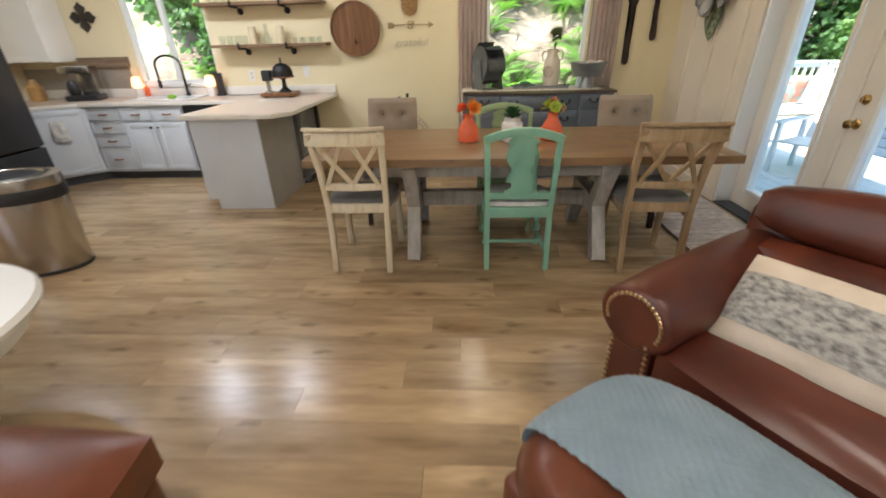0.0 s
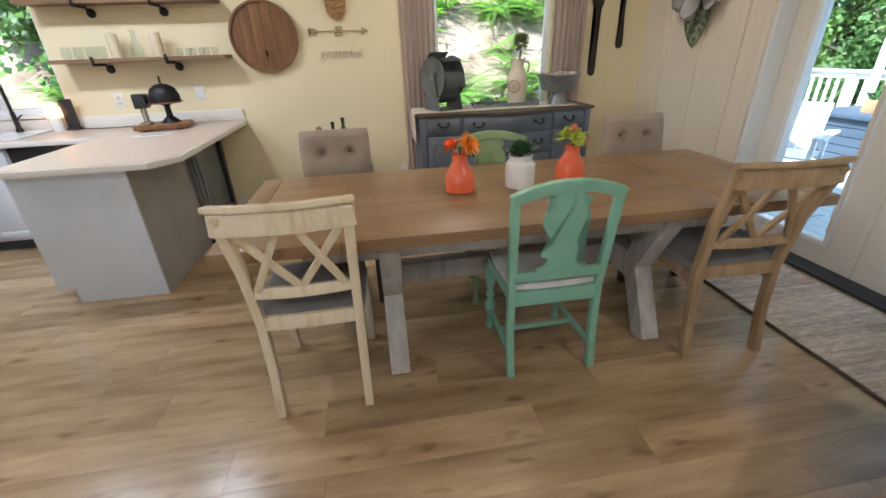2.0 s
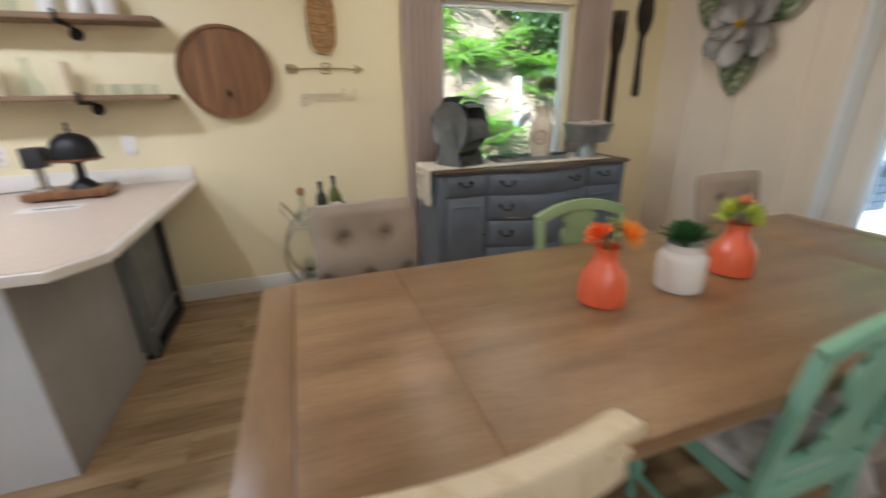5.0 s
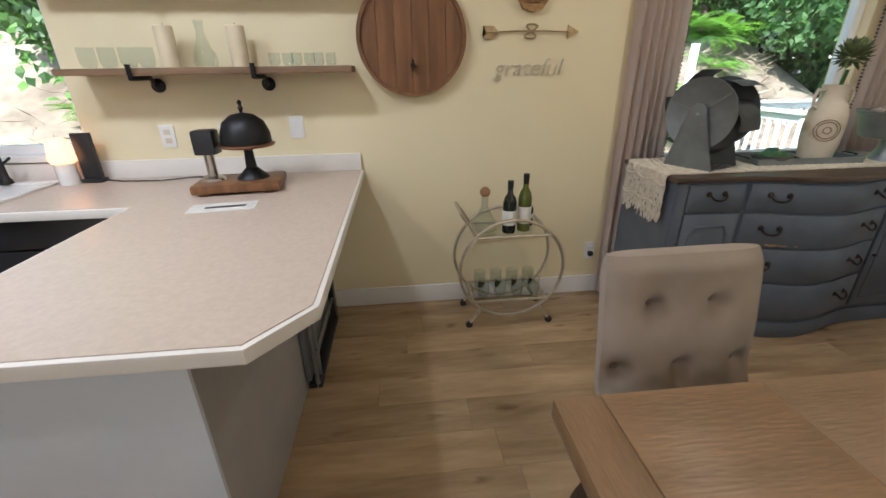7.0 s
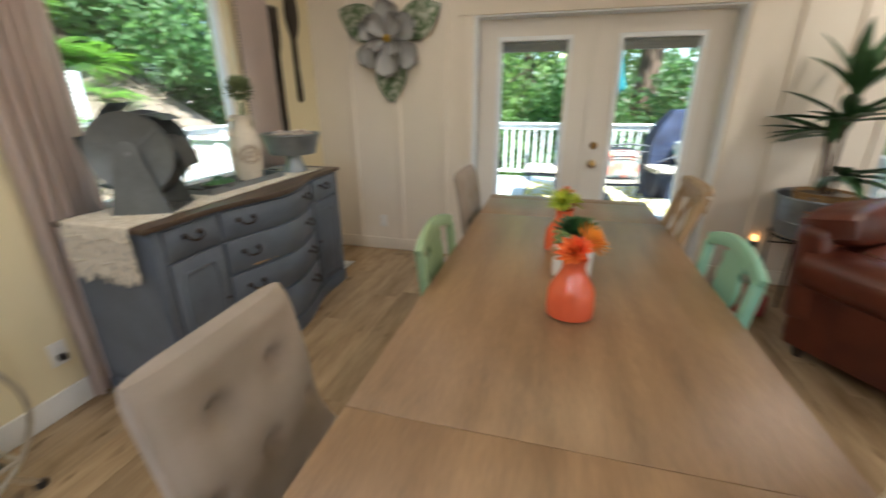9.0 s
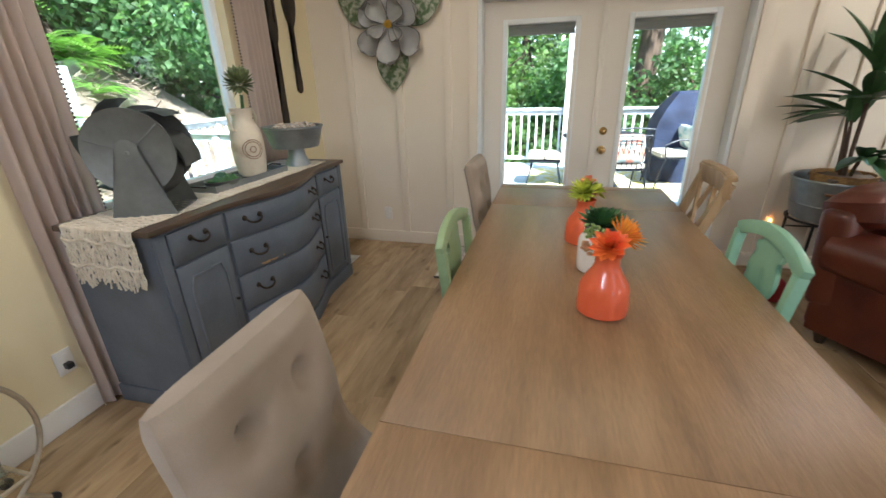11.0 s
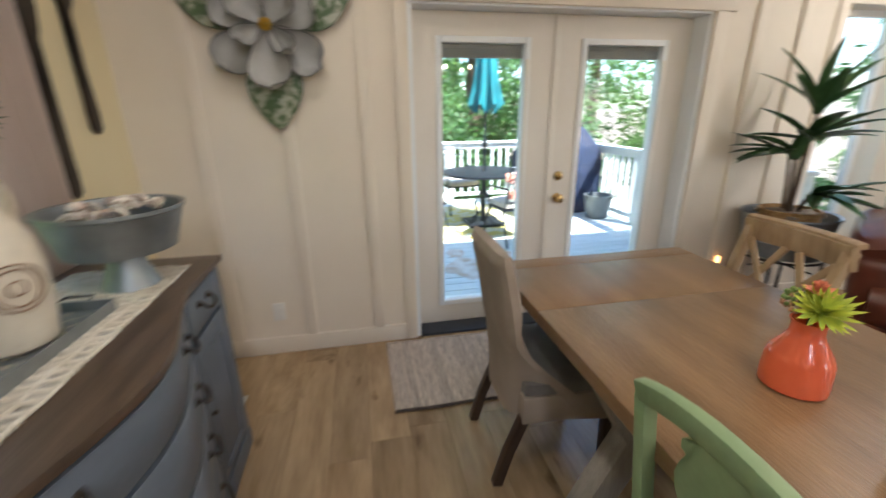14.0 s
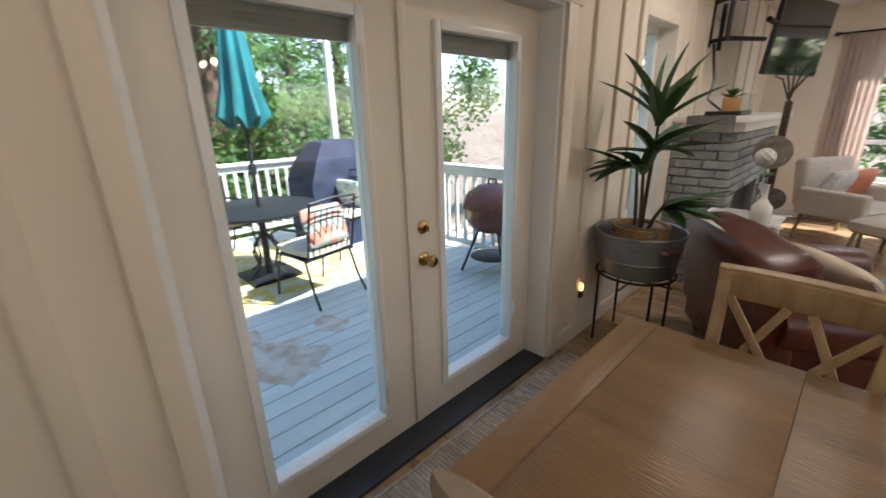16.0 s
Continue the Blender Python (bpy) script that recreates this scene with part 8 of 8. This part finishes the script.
part("tabletop", lathe([(0.54, 0.68), (0.56, 0.69), (0.56, 0.71), (0.54, 0.715), (0.001, 0.713)], 44), "iron", pt)
part("pedestal", tube([(0, 0, 0.03), (0, 0, 0.68)], 0.035, 10), "iron", pt)
part("base", bx(-0.24, 0.24, -0.24, 0.24, 0, 0.035, 0.008), "iron", pt)
for k in range(4):
    a = k * math.pi / 2 + 0.4
    part("scroll_leg", tube([(0.03 * math.cos(a), 0.03 * math.sin(a), 0.45), (0.16 * math.cos(a), 0.16 * math.sin(a), 0.3), (0.1 * math.cos(a), 0.1 * math.sin(a), 0.12), (0.22 * math.cos(a), 0.22 * math.sin(a), 0.04)], 0.012, 6), "iron", pt)
M["teal"] = mat("teal", (0.012, 0.19, 0.22), (0.008, 0.13, 0.155), 5, 0.8, fine=0.1, bump=0.3, bscale=150)
um = thing("patio_umbrella", "closed teal patio umbrella standing in the table", "umbrella", pose(6.02, 2.95, DK + 0.008))
part("pole", tube([(0, 0, 0.04), (0, 0, 2.75)], 0.019, 10), "iron", um)
bm = lathe([(0.03, 2.72), (0.07, 2.5), (0.11, 2.1), (0.14, 1.75), (0.19, 1.5), (0.185, 1.49), (0.10, 1.75)], 48, False)
for v in bm.verts:
    a = math.atan2(v.co.y, v.co.x)
    k = 1 + 0.30 * math.sin(8 * a) * (2.75 - v.co.z) / 1.3
    v.co.x *= k
    v.co.y *= k
    v.co.z += 0.05 * math.sin(8 * a) * (2.72 - v.co.z)
part("canopy", bm, "teal", um, "folded teal canopy")
part("crank", merge(bx(-0.03, 0.03, -0.03, 0.03, 1.02, 1.12, 0.01), tube([(0.03, 0, 1.07), (0.09, 0, 1.07), (0.09, 0, 1.02)], 0.008, 6)), "iron", um)


def patio_chair(m, pillow=None):
    c = thing("patio_chair", "black wrought iron patio chair with a beige seat pad", "patio chair", m, "patio chairs")
    for s in (-1, 1):
        part("side_frame", tube([(s * 0.25, 0.26, 0.0), (s * 0.25, 0.23, 0.2), (s * 0.24, 0.15, 0.42), (s * 0.24, -0.22, 0.40), (s * 0.235, -0.32, 0.9)], 0.011, 6), "iron", c)
        part("rear_leg", tube([(s * 0.24, -0.18, 0.40), (s * 0.25, -0.26, 0.15), (s * 0.26, -0.34, 0.0)], 0.011, 6), "iron", c)
        part("arm_rest", tube([(s * 0.24, -0.28, 0.66), (s * 0.28, 0.05, 0.66), (s * 0.27, 0.2, 0.6), (s * 0.25, 0.17, 0.44)], 0.011, 6), "iron", c)
    part("top_rail", tube([(-0.235, -0.32, 0.9), (0, -0.34, 0.92), (0.235, -0.32, 0.9)], 0.011, 6), "iron", c)
    part("mid_rail", tube([(-0.235, -0.31, 0.83), (0.235, -0.31, 0.83)], 0.008, 6), "iron", c)
    for k in range(7):
        x = -0.18 + k * 0.06
        part("spindle", tube([(x, -0.31, 0.83), (x, -0.22, 0.42)], 0.005, 5), "iron", c)
    part("seat_pan", bx(-0.24, 0.24, -0.22, 0.2, 0.40, 0.415), "iron", c)
    part("seat_pad", moved(cushion(0.48, 0.46, 0.09, 12, 5, 0.5), pose(0, 0, 0.412)), "pad", c)
    if pillow:
        p = thing("throw_pillow", "patterned outdoor pillow on a patio chair", "pillow", m @ pose(0, -0.17, 0.66, 72, 0, 0), "outdoor pillows")
        part("cover", moved(cushion(0.42, 0.34, 0.13, 12, 2.6, 0.15), pose(0, 0, -0.05)), pillow, p)
    return c


patio_chair(pose(5.28, 2.80, DK + 0.0, 0, 0, -80), "floral")
patio_chair(pose(6.15, 2.02, DK + 0.008, 0, 0, 10), "floral_b")
patio_chair(pose(6.80, 3.10, DK + 0.008, 0, 0, 100))
po = thing("patio_ottoman", "wrought iron footstool with two beige cushions", "footstool", pose(5.98, 3.74, DK + 0.008, 0, 0, 0))
for s in (-1, 1):
    for t in (-1, 1):
        part("leg", tube([(s * 0.27, t * 0.25, 0), (s * 0.24, t * 0.2, 0.2), (s * 0.12, t * 0.18, 0.36)], 0.010, 6), "iron", po)
part("frame", merge(bx(-0.27, 0.27, -0.22, 0.22, 0.36, 0.38)), "iron", po)
for t in (-1, 1):
    part("cushion", moved(cushion(0.52, 0.24, 0.1, 12, 4, 0.45), pose(0, t * 0.12, 0.378)), "pad", po)
M["cover"] = mat("cover", (0.03, 0.042, 0.085), (0.016, 0.022, 0.045), 5, 0.8, spec=0.2, bump=0.4, bscale=30, fine=0.12)
gr = thing("covered_grill", "gas grill under a dark blue-grey cover", "grill", pose(6.62, 1.64, DK, 0, 0, 90) @ Matrix.Diagonal((1.12, 1.06, 1.08, 1)))
bm = bx(-0.52, 0.52, -0.30, 0.30, 0, 1.12, 0.0)
bmesh.ops.subdivide_edges(bm, edges=bm.edges[:], cuts=14, use_grid_fill=True)
for v in bm.verts:
    k = max(0.0, (v.co.z - 0.72) / 0.4)
    v.co.x *= 1 - 0.45 * k ** 1.6
    v.co.y *= 1 - 0.5 * k ** 2
    v.co.z += 0.05 * (1 - (v.co.x / 0.5) ** 2) * k
    low = max(0.0, 0.8 - v.co.z)
    fold = noise.noise(Vector((v.co.x * 7, v.co.y * 7, v.co.z * 1.5)))
    v.co.x += 0.05 * fold * low
    v.co.y += 0.08 * fold * low + 0.03 * noise.noise(Vector((v.co.x * 4, 3, v.co.z * 5)))
part("cover", bm, "cover", gr)
M["kettle"] = mat("kettle", (0.20, 0.07, 0.045), (0.14, 0.045, 0.03), 6, 0.25, fine=0.05)
kg = thing("kettle_grill", "brown kettle charcoal grill on tripod legs", "grill", pose(4.42, 1.36, DK))
part("bowl", lathe([(0.08, 0.42), (0.2, 0.47), (0.27, 0.58), (0.285, 0.68), (0.28, 0.685)], 32), "kettle", kg)
part("lid", lathe([(0.29, 0.685), (0.285, 0.70), (0.25, 0.80), (0.14, 0.88), (0.001, 0.90)], 32, False), "kettle", kg)
part("lid_handle", tube([(-0.05, 0, 0.89), (-0.04, 0, 0.94), (0.04, 0, 0.94), (0.05, 0, 0.89)], 0.01, 6), "black_plastic", kg)
part("side_handle", tube([(-0.26, 0.1, 0.66), (-0.36, 0.12, 0.66), (-0.36, -0.05, 0.66), (-0.27, -0.06, 0.66)], 0.012, 6), "black_plastic", kg)
for k in range(3):
    a = 0.6 + k * 2.1
    part("leg", tube([(0.12 * math.cos(a), 0.12 * math.sin(a), 0.46), (0.30 * math.cos(a), 0.30 * math.sin(a), 0.0)], 0.013, 8), "black_metal", kg)
part("tray", lathe([(0.2, 0.17), (0.21, 0.175), (0.2, 0.18)], 24, True, True), "black_metal", kg)
fp = thing("planter_pot", "grey round planter pot on the deck", "planter", pose(5.98, 1.26, DK))
part("pot", lathe([(0.13, 0), (0.15, 0.02), (0.19, 0.28), (0.2, 0.28), (0.2, 0.33), (0.17, 0.33), (0.165, 0.26), (0.001, 0.26)], 28), "galv_dull", fp)
M["box_blue"] = mat("box_blue", (0.055, 0.08, 0.125), (0.04, 0.06, 0.095), 4, 0.6, stretch=(1, 1, 6), fine=0.12)
ft = thing("fire_table", "square dark blue slatted fire table", "table", pose(6.55, 5.95, DK, 0, 0, 0))
for k in range(5):
    part("slat", bx(-0.42, 0.42, -0.42, 0.42, 0.02 + k * 0.105, 0.118 + k * 0.105, 0.006), "box_blue", ft)
part("tabletop", bx(-0.47, 0.47, -0.47, 0.47, 0.546, 0.59, 0.008), "box_blue", ft)
part("foot", bx(-0.4, 0.4, -0.4, 0.4, 0, 0.02), "box_blue", ft)
pb = thing("herb_planter", "wooden box planter with green herbs on the fire table", "planter", pose(6.62, 5.85, DK + 0.59))
part("box", bx(-0.22, 0.22, -0.1, 0.1, 0, 0.15, 0.004), "oak_wood", pb)
rr = random.Random(2)
bm = bmesh.new()
for i in range(90):
    leaf(bm, (rr.uniform(-0.2, 0.2), rr.uniform(-0.08, 0.08), 0.14), (rr.gauss(0, 0.5), rr.gauss(0, 0.5), 1), (1, 0, 0.1), rr.uniform(0.06, 0.16), 0.03, 0.3, 0.1, 3)
part("herbs", bm, "succulent", pb)
M["wicker"] = mat("wicker", (0.68, 0.67, 0.64), (0.55, 0.54, 0.51), 30, 0.7, bump=0.6, bscale=120, fine=0.15)
lv = thing("patio_loveseat", "white wicker patio loveseat with pale cushions", "sofa", pose(5.75, 7.25, DK, 0, 0, 180))
part("frame", moved(rounded(1.35, 0.75, 0.34, 0.04), pose(0, 0, 0.03)), "wicker", lv)
part("back", moved(rounded(1.35, 0.14, 0.55, 0.05), pose(0, -0.34, 0.3, 8)), "wicker", lv)
for s in (-1, 1):
    part("arm", moved(rounded(0.14, 0.75, 0.32, 0.04), pose(s * 0.62, 0, 0.3)), "wicker", lv)
    part("seat_cushion", moved(cushion(0.55, 0.6, 0.16, 12, 5, 0.5), pose(s * 0.28, 0.04, 0.36)), "pad", lv)
    part("back_cushion", moved(cushion(0.55, 0.45, 0.18, 12, 4, 0.4), pose(s * 0.28, -0.16, 0.5, 75)), "pad", lv)
pp = thing("throw_pillow", "patterned outdoor pillow on the loveseat", "pillow", pose(5.55, 7.1, DK + 0.72, 70, 0, 170), "outdoor pillows")
part("cover", moved(cushion(0.4, 0.4, 0.13, 12, 2.6, 0.15), pose(0, 0, -0.07)), "floral", pp)
wc = thing("garden_chair", "white slatted wooden garden chair on the deck", "garden chair", pose(4.75, 5.30, DK, 0, 0, 120))
for k in range(5):
    part("back_slat", moved(bx(-0.21 + k * 0.088, -0.13 + k * 0.088, -0.012, 0.012, 0, 0.55, 0.004), pose(0, -0.22, 0.30, 18)), "rail_white", wc)
    part("seat_slat", bx(-0.26, 0.26, -0.2 + k * 0.1, -0.11 + k * 0.1, 0.34, 0.36, 0.003), "rail_white", wc)
for s in (-1, 1):
    part("arm", bx(s * 0.3 - 0.05, s * 0.3 + 0.05, -0.3, 0.36, 0.55, 0.575, 0.005), "rail_white", wc)
    part("front_leg", bx(s * 0.27 - 0.02, s * 0.27 + 0.02, 0.26, 0.32, 0, 0.55, 0.004), "rail_white", wc)
    part("rear_leg", bx(s * 0.27 - 0.02, s * 0.27 + 0.02, -0.26, -0.2, 0, 0.55, 0.004), "rail_white", wc)

# ---- deck boards and floor planks ----
board_a = to_mesh("board", bx(-0.0665, 0.0665, -2.08, 2.08, -0.028, 0.0, 0.003, 1), "deck")
k = 0
x = XE + 0.29
while x < 7.72:
    for y in ((3.01, 7.19) if k % 2 else (2.3, 6.48)):
        ob = new("board", board_a)
        ob.parent = deck
        ob.matrix_basis = pose(x, y + 0.0, DK)
        if not k % 2 and y > 6:
            ob2 = new("board", board_a)
            ob2.parent = deck
            ob2.matrix_basis = pose(x, 8.88, DK) @ Matrix.Diagonal((1, 0.15, 1, 1))
    x += 0.139
    k += 1
PW, PL = 0.184, 1.22
plank_a = to_mesh("plank", bx(-PL / 2 + 0.0002, PL / 2 - 0.0002, -PW / 2 + 0.0002, PW / 2 - 0.0002, -0.012, 0.0, 0.0009, 1), "plank")
rng = random.Random(77)
y = YN - PW / 2
row = 0
while y > YS - PW / 2:
    x = XW + rng.uniform(0.1, PL)
    cells = [(XW, x)]
    while x < XE:
        cells.append((x, min(x + PL, XE + 0.0)))
        x += PL
    for a, b in cells:
        if b - a < 0.03:
            continue
        ob = new("plank", plank_a)
        ob.parent = floor_ob
        ob.matrix_basis = pose((a + b) / 2, y, 0) @ Matrix.Diagonal(((b - a) / PL, 1, 1, 1))
    y -= PW
    row += 1
